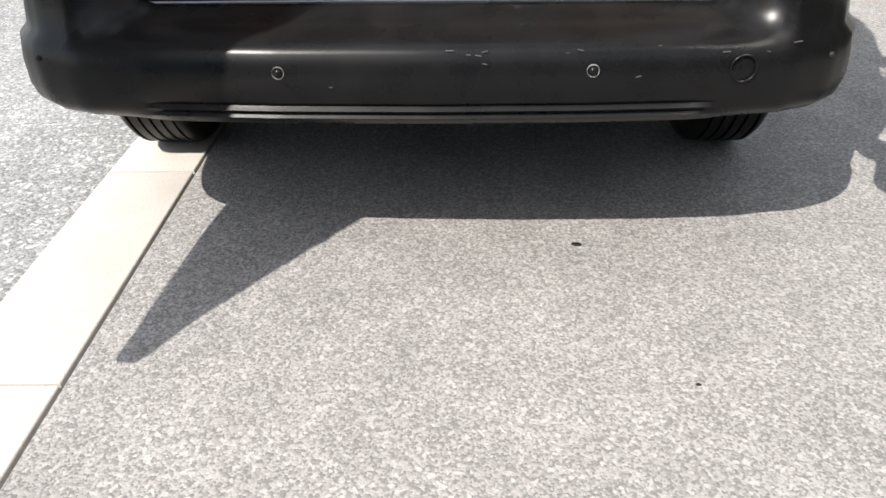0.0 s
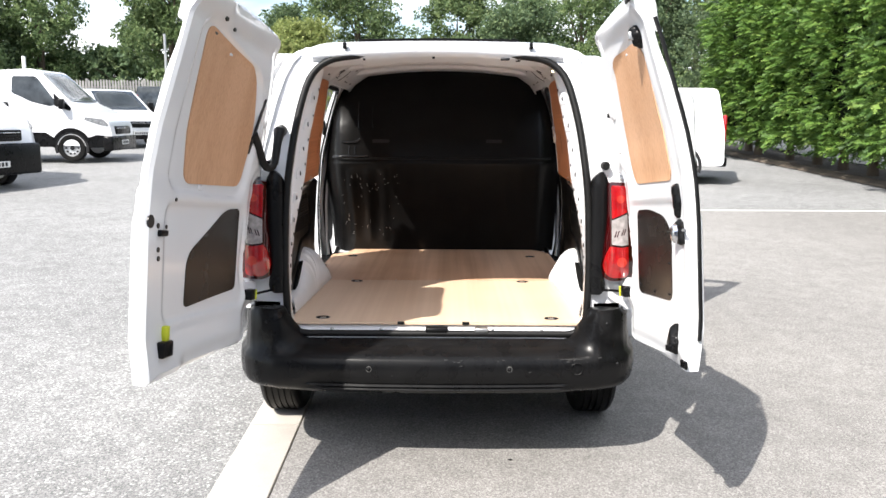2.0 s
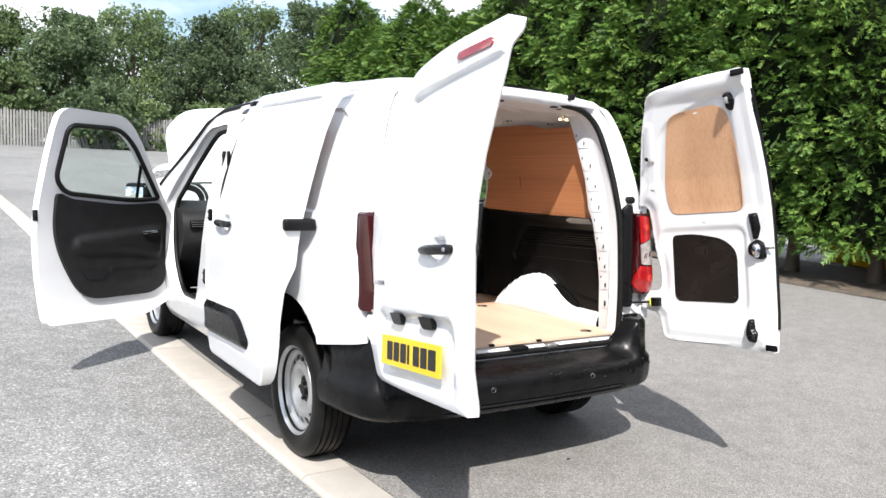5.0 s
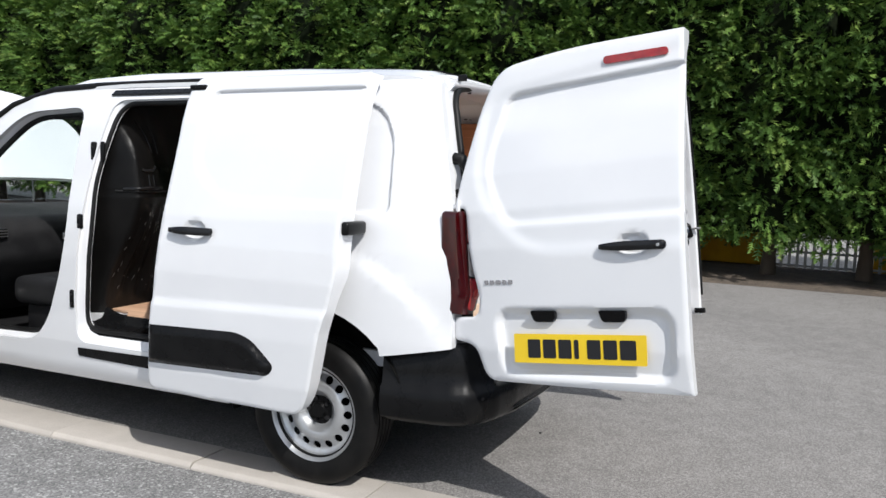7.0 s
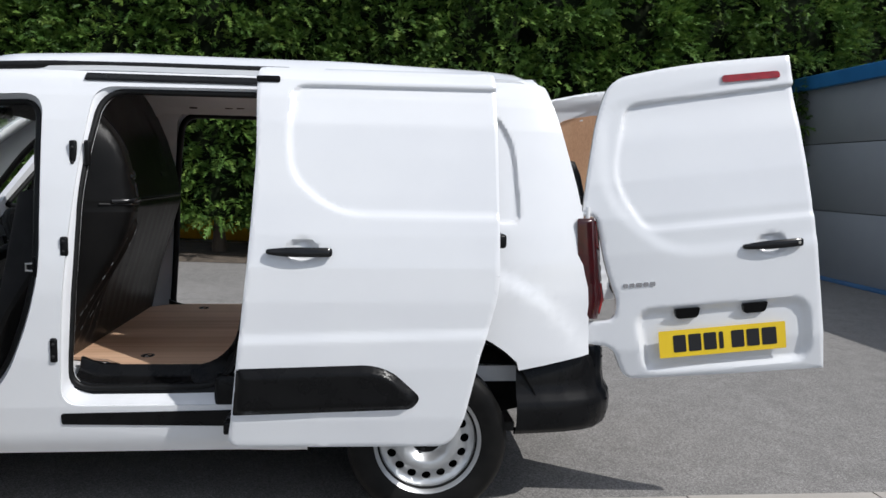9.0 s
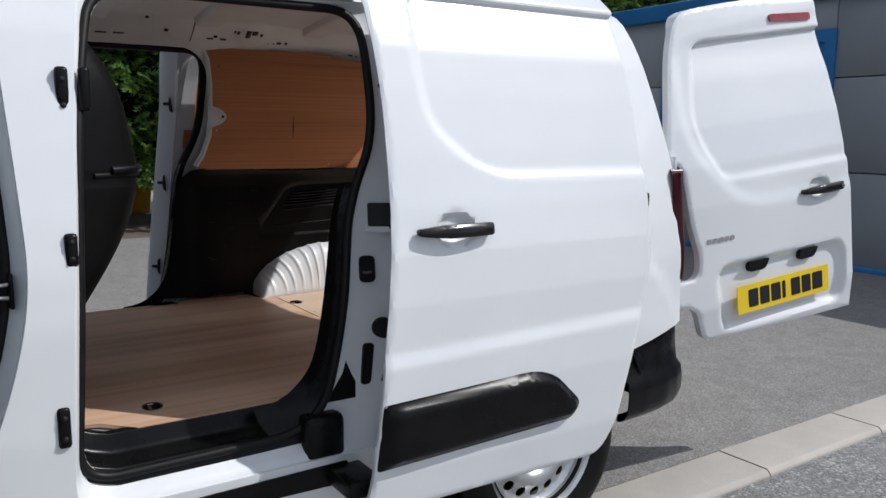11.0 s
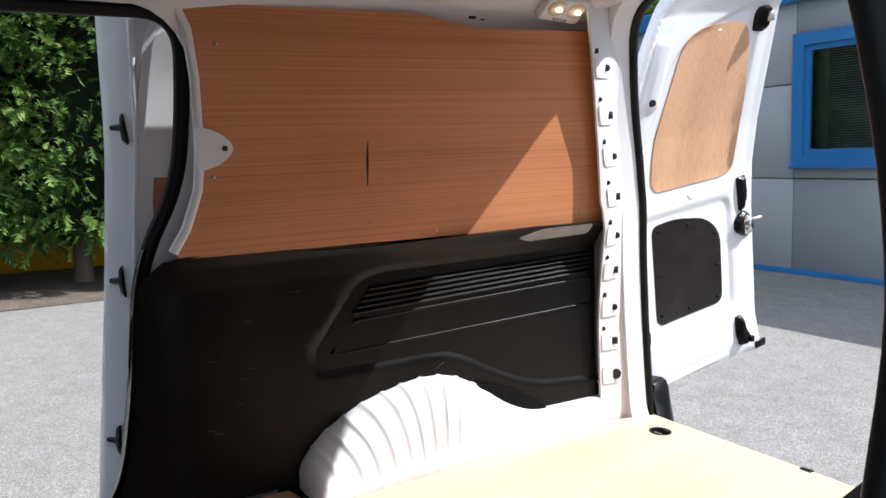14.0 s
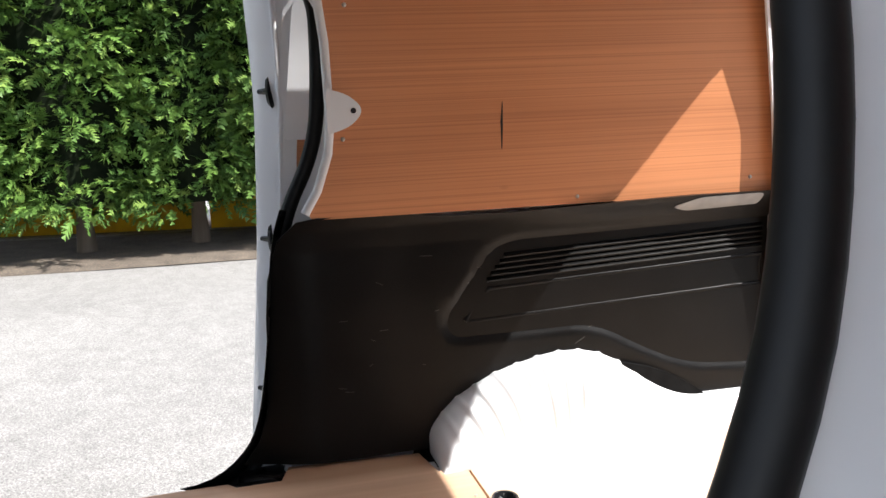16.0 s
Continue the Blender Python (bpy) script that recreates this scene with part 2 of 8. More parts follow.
def wood(name, light, dark, grain, fine=90.0, rough=0.5, knots=True, slip=0.0, pores=0.55, flat=None):
    """Veneered board: streaks along the grain axis, broad flames and a few knots."""
    m, n, l, p = nodes_of(name)
    tc = n.new("ShaderNodeTexCoord")
    maps = []
    for k in (0.005, 0.05):
        mp = n.new("ShaderNodeMapping")
        s = [1.0, 1.0, 1.0]
        s[grain] = k
        if flat is not None:
            s[flat] = 0.02
        mp.inputs["Scale"].default_value = s
        mp.inputs["Rotation"].default_value = (0, 0, slip)
        l.new(tc.outputs["Object"], mp.inputs["Vector"])
        maps.append(mp)
    f, w, k = n.new("ShaderNodeTexNoise"), n.new("ShaderNodeTexNoise"), n.new("ShaderNodeTexNoise")
    f.inputs["Scale"].default_value, f.inputs["Detail"].default_value = fine, 1.5
    w.inputs["Scale"].default_value, w.inputs["Detail"].default_value, w.inputs["Distortion"].default_value = 5.0, 5.0, 0.6
    k.inputs["Scale"].default_value, k.inputs["Detail"].default_value = 2.2, 3.0
    l.new(maps[0].outputs["Vector"], f.inputs["Vector"])
    l.new(maps[1].outputs["Vector"], w.inputs["Vector"])
    l.new(tc.outputs["Object"], k.inputs["Vector"])
    a1, a2 = n.new("ShaderNodeMath"), n.new("ShaderNodeMath")
    a1.operation = a2.operation = "MULTIPLY_ADD"
    a1.inputs[1].default_value, a2.inputs[1].default_value = 0.42, 0.35
    l.new(f.outputs["Fac"], a1.inputs[0])
    l.new(w.outputs["Fac"], a1.inputs[2])
    l.new(k.outputs["Fac"], a2.inputs[0])
    l.new(a1.outputs["Value"], a2.inputs[2])
    cr = n.new("ShaderNodeValToRGB")
    cr.color_ramp.elements[0].position, cr.color_ramp.elements[1].position = 0.68, 1.18
    cr.color_ramp.elements[1].position = 1.0
    cr.color_ramp.elements[0].color, cr.color_ramp.elements[1].color = (*light, 1), (*dark, 1)
    sc = n.new("ShaderNodeMath")
    sc.operation = "MULTIPLY"
    sc.inputs[1].default_value = 0.9
    l.new(a2.outputs["Value"], sc.inputs[0])
    l.new(sc.outputs["Value"], cr.inputs["Fac"])
    out = cr.outputs["Color"]
    if knots:
        v, mr, mx = n.new("ShaderNodeTexVoronoi"), n.new("ShaderNodeMapRange"), n.new("ShaderNodeMix")
        mp = n.new("ShaderNodeMapping")
        s = [1.0, 1.0, 1.0]
        s[grain] = 0.45
        mp.inputs["Scale"].default_value = s
        l.new(tc.outputs["Object"], mp.inputs["Vector"])
        l.new(mp.outputs["Vector"], v.inputs["Vector"])
        v.inputs["Scale"].default_value = 5.0
        mr.inputs["From Min"].default_value, mr.inputs["From Max"].default_value = 0.012, 0.05
        mr.inputs["To Min"].default_value, mr.inputs["To Max"].default_value = 0.75, 0.0
        l.new(v.outputs["Distance"], mr.inputs["Value"])
        mx.data_type = "RGBA"
        l.new(mr.outputs["Result"], mx.inputs["Factor"])
        l.new(out, mx.inputs["A"])
        mx.inputs["B"].default_value = tuple(c * 0.35 for c in dark) + (1,)
        out = mx.outputs["Result"]
    pm, po, pr, px_ = n.new("ShaderNodeMapping"), n.new("ShaderNodeTexNoise"), n.new("ShaderNodeMapRange"), n.new("ShaderNodeMix")
    s = [1.0, 1.0, 1.0]
    s[grain] = 0.0022
    if flat is not None:
        s[flat] = 0.02
    pm.inputs["Scale"].default_value = s
    l.new(tc.outputs["Object"], pm.inputs["Vector"])
    l.new(pm.outputs["Vector"], po.inputs["Vector"])
    po.inputs["Scale"].default_value, po.inputs["Detail"].default_value = fine * 2.2, 0.5
    pr.inputs["From Min"].default_value, pr.inputs["From Max"].default_value = 0.50, 0.66
    pr.inputs["To Max"].default_value = pores
    l.new(po.outputs["Fac"], pr.inputs["Value"])
    px_.data_type, px_.blend_type = "RGBA", "MULTIPLY"
    l.new(pr.outputs["Result"], px_.inputs["Factor"])
    l.new(out, px_.inputs["A"])
    px_.inputs["B"].default_value = (0.50, 0.40, 0.33, 1)
    out = px_.outputs["Result"]
    l.new(out, p.inputs["Base Color"])
    p.inputs["Roughness"].default_value = rough
    bp = n.new("ShaderNodeBump")
    bp.inputs["Strength"].default_value, bp.inputs["Distance"].default_value = 0.25, 0.0008
    l.new(f.outputs["Fac"], bp.inputs["Height"])
    l.new(bp.outputs["Normal"], p.inputs["Normal"])
    return m


def leaf(name, a, b, tip, through_light=0.35, rough=0.55):
    """Leaves: each clump of its own tone, with some light coming through."""
    m, n, l, p = nodes_of(name)
    g, cr, oi = n.new("ShaderNodeNewGeometry"), n.new("ShaderNodeValToRGB"), n.new("ShaderNodeObjectInfo")
    cr.color_ramp.elements[0].color, cr.color_ramp.elements[1].color = (*a, 1), (*b, 1)
    e = cr.color_ramp.elements.new(0.93)
    e.color = (*tip, 1)
    cr.color_ramp.elements[-1].color = (*tip, 1)
    cr.color_ramp.elements[1].position = 0.7
    cr.color_ramp.elements[1].color = (*b, 1)
    l.new(g.outputs["Random Per Island"], cr.inputs["Fac"])
    hv, mr = n.new("ShaderNodeHueSaturation"), n.new("ShaderNodeMapRange")
    mr.inputs["To Min"].default_value, mr.inputs["To Max"].default_value = 0.85, 1.15
    l.new(oi.outputs["Random"], mr.inputs["Value"])
    l.new(mr.outputs["Result"], hv.inputs["Value"])
    l.new(cr.outputs["Color"], hv.inputs["Color"])
    l.new(hv.outputs["Color"], p.inputs["Base Color"])
    p.inputs["Roughness"].default_value = rough
    p.inputs["Specular IOR Level"].default_value = 0.3
    tr, mx = n.new("ShaderNodeBsdfTranslucent"), n.new("ShaderNodeMixShader")
    l.new(hv.outputs["Color"], tr.inputs["Color"])
    mx.inputs["Fac"].default_value = through_light
    l.new(p.outputs["BSDF"], mx.inputs[1])
    l.new(tr.outputs["BSDF"], mx.inputs[2])
    l.new(mx.outputs["Shader"], n["Material Output"].inputs["Surface"])
    return m


def glass(name, tint=(0.86, 0.93, 0.91), rough=0.0):
    m, n, l, p = nodes_of(name)
    p.inputs["Base Color"].default_value = (*tint, 1)
    p.inputs["Roughness"].default_value = rough
    p.inputs["Transmission Weight"].default_value = 1.0
    p.inputs["IOR"].default_value = 1.45
    return m


white_paint = mat("white_paint", (0.77, 0.78, 0.795), (0.74, 0.75, 0.77), 2.5, 0.22, 0.05, coat=0.6, bump=0.015, bscale=40)
white_inner = mat("white_inner_paint", (0.76, 0.77, 0.79), (0.70, 0.71, 0.73), 6, 0.34, 0.08, coat=0.2, bump=0.03, bscale=60)
black_plastic = mat("black_plastic", (0.004, 0.004, 0.0044), (0.0068, 0.0068, 0.0072), 9, 0.28, 0.06, spec=0.17, bump=0.06, bscale=700, fleck=(0.009, 0.009, 0.009))
liner_plastic = mat("liner_plastic", (0.0028, 0.0027, 0.0027), (0.0054, 0.0051, 0.0050), 7, 0.36, 0.08, spec=0.17, bump=0.2, bscale=500, fleck=(0.009, 0.0085, 0.008))
door_panel = mat("door_panel", (0.010, 0.0075, 0.0065), (0.016, 0.012, 0.010), 6, 0.26, 0.06, spec=0.4, bump=0.05)
trim_dark = mat("cab_trim", (0.008, 0.008, 0.009), (0.014, 0.014, 0.015), 12, 0.6, 0.1, spec=0.3, bump=0.3, bscale=600)
rubber = mat("rubber_seal", (0.0045, 0.0045, 0.0045), (0.008, 0.008, 0.008), 20, 0.5, 0.1, spec=0.25, bump=0.1)
arch_black = mat("arch_black", (0.005, 0.005, 0.005), (0.009, 0.009, 0.009), 20, 0.95, 0.03, spec=0.05, bump=0.3)
tyre_rubber = mat("tyre_rubber", (0.0055, 0.0055, 0.0055), (0.011, 0.0105, 0.010), 14, 0.42, 0.1, spec=0.16, bump=0.2, bscale=300)
rim_steel = mat("silver_rim", (0.62, 0.63, 0.64), (0.5, 0.51, 0.52), 8, 0.33, 0.08, metal=0.75, bump=0.03)
bare_steel = mat("bare_steel", (0.55, 0.55, 0.54), (0.4, 0.4, 0.4), 20, 0.35, 0.1, metal=0.9)
black_gloss = mat("black_gloss", (0.006, 0.006, 0.0065), (0.010, 0.010, 0.011), 12, 0.22, 0.05, spec=0.4, bump=0.03, bscale=400)
lamp_body = mat("dark_red_lamp", (0.040, 0.0012, 0.0018), (0.022, 0.0008, 0.0012), 30, 0.12, 0.04, coat=0.35)
lamp_red = mat("red_lens", (0.33, 0.005, 0.006), (0.22, 0.003, 0.004), 30, 0.12, 0.04, coat=1.0)
lamp_bright = mat("bulb_red", (0.50, 0.035, 0.02), (0.40, 0.02, 0.012), 40, 0.15, 0.05, coat=1.0)
lamp_clear = mat("clear_lens", (0.36, 0.33, 0.32), (0.22, 0.20, 0.195), 45, 0.12, 0.05, coat=1.0)
plate_yellow = mat("plate_yellow", (0.85, 0.60, 0.02), (0.80, 0.55, 0.02), 5, 0.3, 0.05)
plate_black = mat("plate_black", (0.01, 0.01, 0.012), None, 5, 0.4)
chrome = mat("chrome", (0.7, 0.7, 0.72), (0.6, 0.6, 0.62), 30, 0.12, 0.05, metal=1.0)
yellow_plastic = mat("yellow_plastic", (0.62, 0.66, 0.03), (0.55, 0.6, 0.03), 20, 0.4)
warm_lens = mat("warm_lens", (0.85, 0.74, 0.6), (0.8, 0.66, 0.5), 60, 0.2, 0.05, coat=0.8)
bulb_glow, gn, gl_, gp = nodes_of("bulb_glow")
gp.inputs["Emission Color"].default_value, gp.inputs["Emission Strength"].default_value = (1.0, 0.78, 0.42, 1), 9.0
ply_wall = wood("ply_wall", (0.61, 0.255, 0.112), (0.45, 0.175, 0.073), 1, 150, 0.45, pores=0.28, flat=0)
ply_door = wood("ply_door", (0.62, 0.37, 0.22), (0.52, 0.295, 0.165), 2, 110, 0.5, knots=False, pores=0.2)
ply_floor = wood("ply_floor", (0.68, 0.51, 0.37), (0.57, 0.405, 0.28), 1, 22, 0.5, slip=0.5, pores=0.06)
ply_front = wood("ply_front", (0.69, 0.455, 0.305), (0.46, 0.265, 0.155), 1, 22, 0.5, slip=0.5, pores=0.06)
pane = glass("pane")
asphalt_new = asphalt("dark_asphalt", (0.155, 0.148, 0.142), (0.285, 0.273, 0.260), (0.335, 0.322, 0.308), 0.0052, 0.16, 0.38)
asphalt_old = asphalt("old_chippings", (0.145, 0.145, 0.145), (0.275, 0.273, 0.27), (0.40, 0.40, 0.39), 0.008, 0.22, 0.42)
concrete = mat("kerb_concrete", (0.47, 0.435, 0.395), (0.40, 0.37, 0.335), 3.5, 0.85, 0.08, bump=0.35, bscale=220, fleck=(0.36, 0.33, 0.29), obj_var=0.06)


# ---- the van: shape of the shell, in its own axes (x across, y forward, z up) ----
M_VAN = Matrix.Translation((0, 0.3, 0)) @ pose(0, 0, 0, -0.7) @ Matrix.Translation((0, -0.3, 0))
SIDE_Z = (0.28, 0.36, 0.50, 0.70, 0.95, 1.08, 1.20, 1.35, 1.50, 1.62, 1.72, 1.79, 1.84, 1.875)
SIDE_X = (0.84, 0.885, 0.908, 0.922, 0.922, 0.912, 0.892, 0.856, 0.816, 0.780, 0.740, 0.700, 0.640, 0.555)


def side_x(y, z):
    x = lerp_table(z, SIDE_Z, SIDE_X)
    x -= 0.055 * smooth(0.62, 0.12, y) ** 2
    x -= 0.16 * smooth(3.9, 4.75, y) ** 1.5
    if y > 2.7:
        x -= 0.10 * smooth(1.25, 1.8, z) * smooth(2.7, 3.6, y)
    return x


REAR_Z = (0.55, 0.85, 1.25, 1.40, 1.67, 1.81, 1.88)
REAR_Y = (0.190, 0.200, 0.222, 0.252, 0.322, 0.368, 0.42)


def rear_y(z):
    return lerp_table(z, REAR_Z, REAR_Y)


WHEEL_R, WHEEL_F = (0.862, 0.337), (3.85, 0.374)
van = thing("panel_van", "white panel van with every door and its bonnet open", "van", m=M_VAN)


def arch(c, r, a0, a1, n=18):
    return [(c[0] + r * math.cos(radians(a0 + (a1 - a0) * k / n)), c[1] + r * math.sin(radians(a0 + (a1 - a0) * k / n))) for k in range(n + 1)]


SEAL_LINE = rpoly([(2.165, 1.735, 0.10), (1.462, 1.735, 0.11), (1.458, 1.55, 0.10), (1.472, 1.375, 0.13), (1.562, 1.20, 0.14), (1.600, 0.85, 0.2), (1.67, 0.575, 0.15),
                   (2.275, 0.565, 0.10), (2.255, 0.85, 0.3), (2.222, 1.42, 0.3)], 7)
SLIDE_HOLE = rpoly([(2.205, 1.758, 0.08), (1.355, 1.765, 0.08), (1.335, 1.50, 0.12), (1.395, 1.270, 0.05), (1.310, 1.215, 0.06), (1.330, 0.75, 0.20), (1.44, 0.505, 0.12),
                    (2.30, 0.505, 0.08), (2.288, 0.85, 0.3), (2.245, 1.42, 0.3)], 7)


def seal_in(z):
    return 0.034 + 0.024 * smooth(1.36, 1.05, z)


CAB_HOLE = rpoly([(2.395, 1.725, 0.09), (2.372, 1.30, 0.2), (2.362, 1.05, 0.15), (2.405, 0.85, 0.15), (2.49, 0.62, 0.15), (2.62, 0.480, 0.12), (3.18, 0.465, 0.12), (3.36, 0.72, 0.25), (3.44, 1.14, 0.08), (3.06, 1.55, 0.35), (2.86, 1.70, 0.3)], 7)

shell = [(rear_y(z), z) for z in (0.70, 0.85, 1.05, 1.25, 1.40, 1.55, 1.67, 1.76, 1.81)]
shell += [(0.44, 1.845), (1.5, 1.848), (2.4, 1.842), (2.75, 1.825), (3.05, 1.72), (3.4, 1.50), (3.72, 1.27), (3.9, 1.16), (4.25, 1.09), (4.55, 0.98), (4.66, 0.8), (4.66, 0.42), (4.45, 0.30)]
shell += arch(WHEEL_F, 0.40, -8, 188)
shell += [(3.4, 0.30), (1.36, 0.305)] + arch(WHEEL_R, 0.492, -4, 136)
shell += [(0.50, 0.645)]
QUARTER = poly_distance(rpoly([(0.70, 1.730, 0.05), (0.585, 1.675, 0.06), (0.522, 1.56, 0.06), (0.497, 1.24, 0.05), (1.9, 1.24), (1.9, 1.730)]))


def side_map(sign):
    def f(y, z, d):
        x = side_x(y, z) - d
        if d == 0 and y < 1.5:
            x -= 0.018 * smooth(0.007, -0.009, QUARTER(y, z))
            r = math.hypot(y - WHEEL_R[0], z - WHEEL_R[1])
            x += 0.014 * smooth(0.775, 0.715, r)
        return Vector((sign * x, y, z))
    return f


V_CUTS = steps(0.3, 1.85, 46)
for sign, word in ((-1, ""), (1, "")):
    bm = slab(shell, side_map(sign), 0.045, [SLIDE_HOLE, CAB_HOLE], steps(0.2, 1.5, 34) + steps(0.47, 0.72, 26) + steps(1.5, 4.66, 24), V_CUTS + steps(1.22, 1.27, 6) + steps(1.54, 1.76, 20))
    part("body_side", bm, white_paint, van, angle=28)

# inner skin round the load bay, with the doorway's stepped edge and its seals
for sign in (-1, 1):
    back = 0.20 if sign < 0 else 0.035
    inner = [(0.36, 0.78), (0.40, 1.2), (0.52, 1.74), (0.62, 1.80), (2.40, 1.80), (2.44, 0.50), (1.31, 0.50), (1.29, 0.78)]
    hole = rpoly([(2.34, 1.745, 0.10), (1.53 - back, 1.745, 0.12), (1.430 - back, 1.37, 0.25), (1.54 - back, 1.17, 0.22), (1.58 - back, 0.80, 0.2), (1.67 - back, 0.53, 0.12),
                  (2.38, 0.53, 0.08), (2.38, 0.85, 0.3), (2.36, 1.42, 0.3)], 6)
    bm = slab(inner, lambda y, z, d, s=sign: Vector((s * (min(side_x(y, z), side_x(1.0, z)) - 0.088 - d), y, z)), 0.01, [hole], steps(0.4, 2.4, 12), steps(0.5, 1.8, 24))
    part("inner_side", bm, white_inner, van)
    bm = bmesh.new()
    n = len(SLIDE_HOLE)
    rings = []
    for (ya, za), (yb, zb) in zip(SLIDE_HOLE, SEAL_LINE):
        line = []
        for k in range(7):
            t = k / 6
            y, z = ya + (yb - ya) * t, za + (zb - za) * t
            line.append(bm.verts.new((sign * (side_x(ya, za) - 0.012 + (side_x(yb, zb) - side_x(ya, za)) * t - (seal_in(zb) - 0.006) * smooth(0.0, 0.8, t)), y, z)))
        rings.append(line)
    for line in rings:
        line += [bm.verts.new(v.co - Vector((sign * 0.004, 0, 0))) for v in line[::-1]]
    for i in range(n):
        a, b = rings[i - 1], rings[i]
        for k in range(14):
            bm.faces.new((a[k], a[(k + 1) % 14], b[(k + 1) % 14], b[k]))
    bmesh.ops.recalc_face_normals(bm, faces=bm.faces[:])
    part("door_jamb", bm, white_inner, van, "white stepped edge of the side doorway")
    cy, cz = 1.87, 1.1
    bm = bmesh.new()
    tube(bm, [(sign * (side_x(y, z) - seal_in(z) - 0.004), y - 0.012 * (1 if y < cy else -1) + (0.022 * smooth(1.8, 1.6, y) if sign > 0 else 0.004 * smooth(1.8, 1.6, y)), z - 0.006 * (1 if z < cz else -1)) for y, z in SEAL_LINE], 0.0128 if sign < 0 else 0.0175, 14, True)
    part("door_seal", bm, rubber, van, "black rubber seal round the side doorway")
    bm = bmesh.new()
    lip = [(2.88 + (y - 2.88) * 0.93, 1.1 + (z - 1.1) * 0.955) for y, z in CAB_HOLE]
    rings = [[bm.verts.new((sign * (side_x(ya, za) - 0.030), ya, za)), bm.verts.new((sign * (side_x(yb, zb) - 0.075), yb, zb)),
              bm.verts.new((sign * (side_x(yb, zb) - 0.080), yb, zb)), bm.verts.new((sign * (side_x(ya, za) - 0.044), ya, za))] for (ya, za), (yb, zb) in zip(CAB_HOLE, lip)]
    for i in range(len(rings)):
        for k in range(4):
            bm.faces.new((rings[i - 1][k], rings[i - 1][(k + 1) % 4], rings[i][(k + 1) % 4], rings[i][k]))
    bmesh.ops.recalc_face_normals(bm, faces=bm.faces[:])
    part("door_jamb", bm, white_inner, van, "white inner edge of the cab doorway")
    bm = bmesh.new()
    tube(bm, [(sign * (side_x(y, z) - 0.078), y, z) for y, z in lip], 0.017, 8, True)
    part("door_seal", bm, rubber, van, "black rubber seal round the cab doorway")

# roof
ROOF_Y = (0.40, 0.46, 0.60, 1.2, 2.2, 2.6, 2.80)
ROOF_Z = (1.858, 1.888, 1.902, 1.924, 1.930, 1.914, 1.870)


def roof_map(x, y, d):
    z = lerp_table(y, ROOF_Y, ROOF_Z)
    e = abs(x) / 0.70
    z -= 0.018 * e ** 2 + (0.045 + 0.03 * smooth(0.6, 1.2, y)) * smooth(0.66, 1.0, e) ** 1.5
    for c in (-0.44, -0.15, 0.15, 0.44):
        z -= 0.006 * smooth(0.045, 0.03, abs(x - c)) * smooth(0.75, 0.85, y) * smooth(2.5, 2.4, y) * (1 if d == 0 else 0)
    return Vector((x, y, z - d))


bm = slab([(-0.655, 0.425), (-0.4, 0.395), (0.4, 0.395), (0.655, 0.425), (0.662, 2.4), (0.63, 2.72), (0.4, 2.80), (-0.4, 2.80), (-0.63, 2.72), (-0.662, 2.4)],
          roof_map, 0.02, (), steps(-0.66, 0.66, 44), steps(0.4, 2.8, 30))
part("roof", bm, white_paint, van)
bm = slab(rpoly([(-0.62, 0.46, 0.05), (0.62, 0.46, 0.05), (0.62, 2.42), (-0.62, 2.42)]),
          lambda x, y, d: Vector((x, y, lerp_table(y, ROOF_Y, ROOF_Z) - 0.030 - 0.055 * (abs(x) / 0.62) ** 2 - d)), 0.012, (), steps(-0.62, 0.62, 10), steps(0.46, 2.4, 8))
part("roof_lining", bm, white_inner, van)
for y0 in (1.02, 1.50, 1.95):
    bm = bmesh.new()
    zz = lerp_table(y0, ROOF_Y, ROOF_Z) - 0.032
    for k, (a, b) in enumerate(((-0.62, -0.0), (0.0, 0.62))):
        extrude_profile(bm, rpoly([(y0 - 0.07, 0.0), (y0 - 0.05, -0.03, 0.01), (y0 + 0.05, -0.03, 0.01), (y0 + 0.07, 0.0)], 3),
                        lambda u, v, w, zz=zz: Vector((w, u, zz - 0.055 * (abs(w) / 0.62) ** 2 + v)), a, b, 6)
    part("roof_bow", bm, white_inner, van)
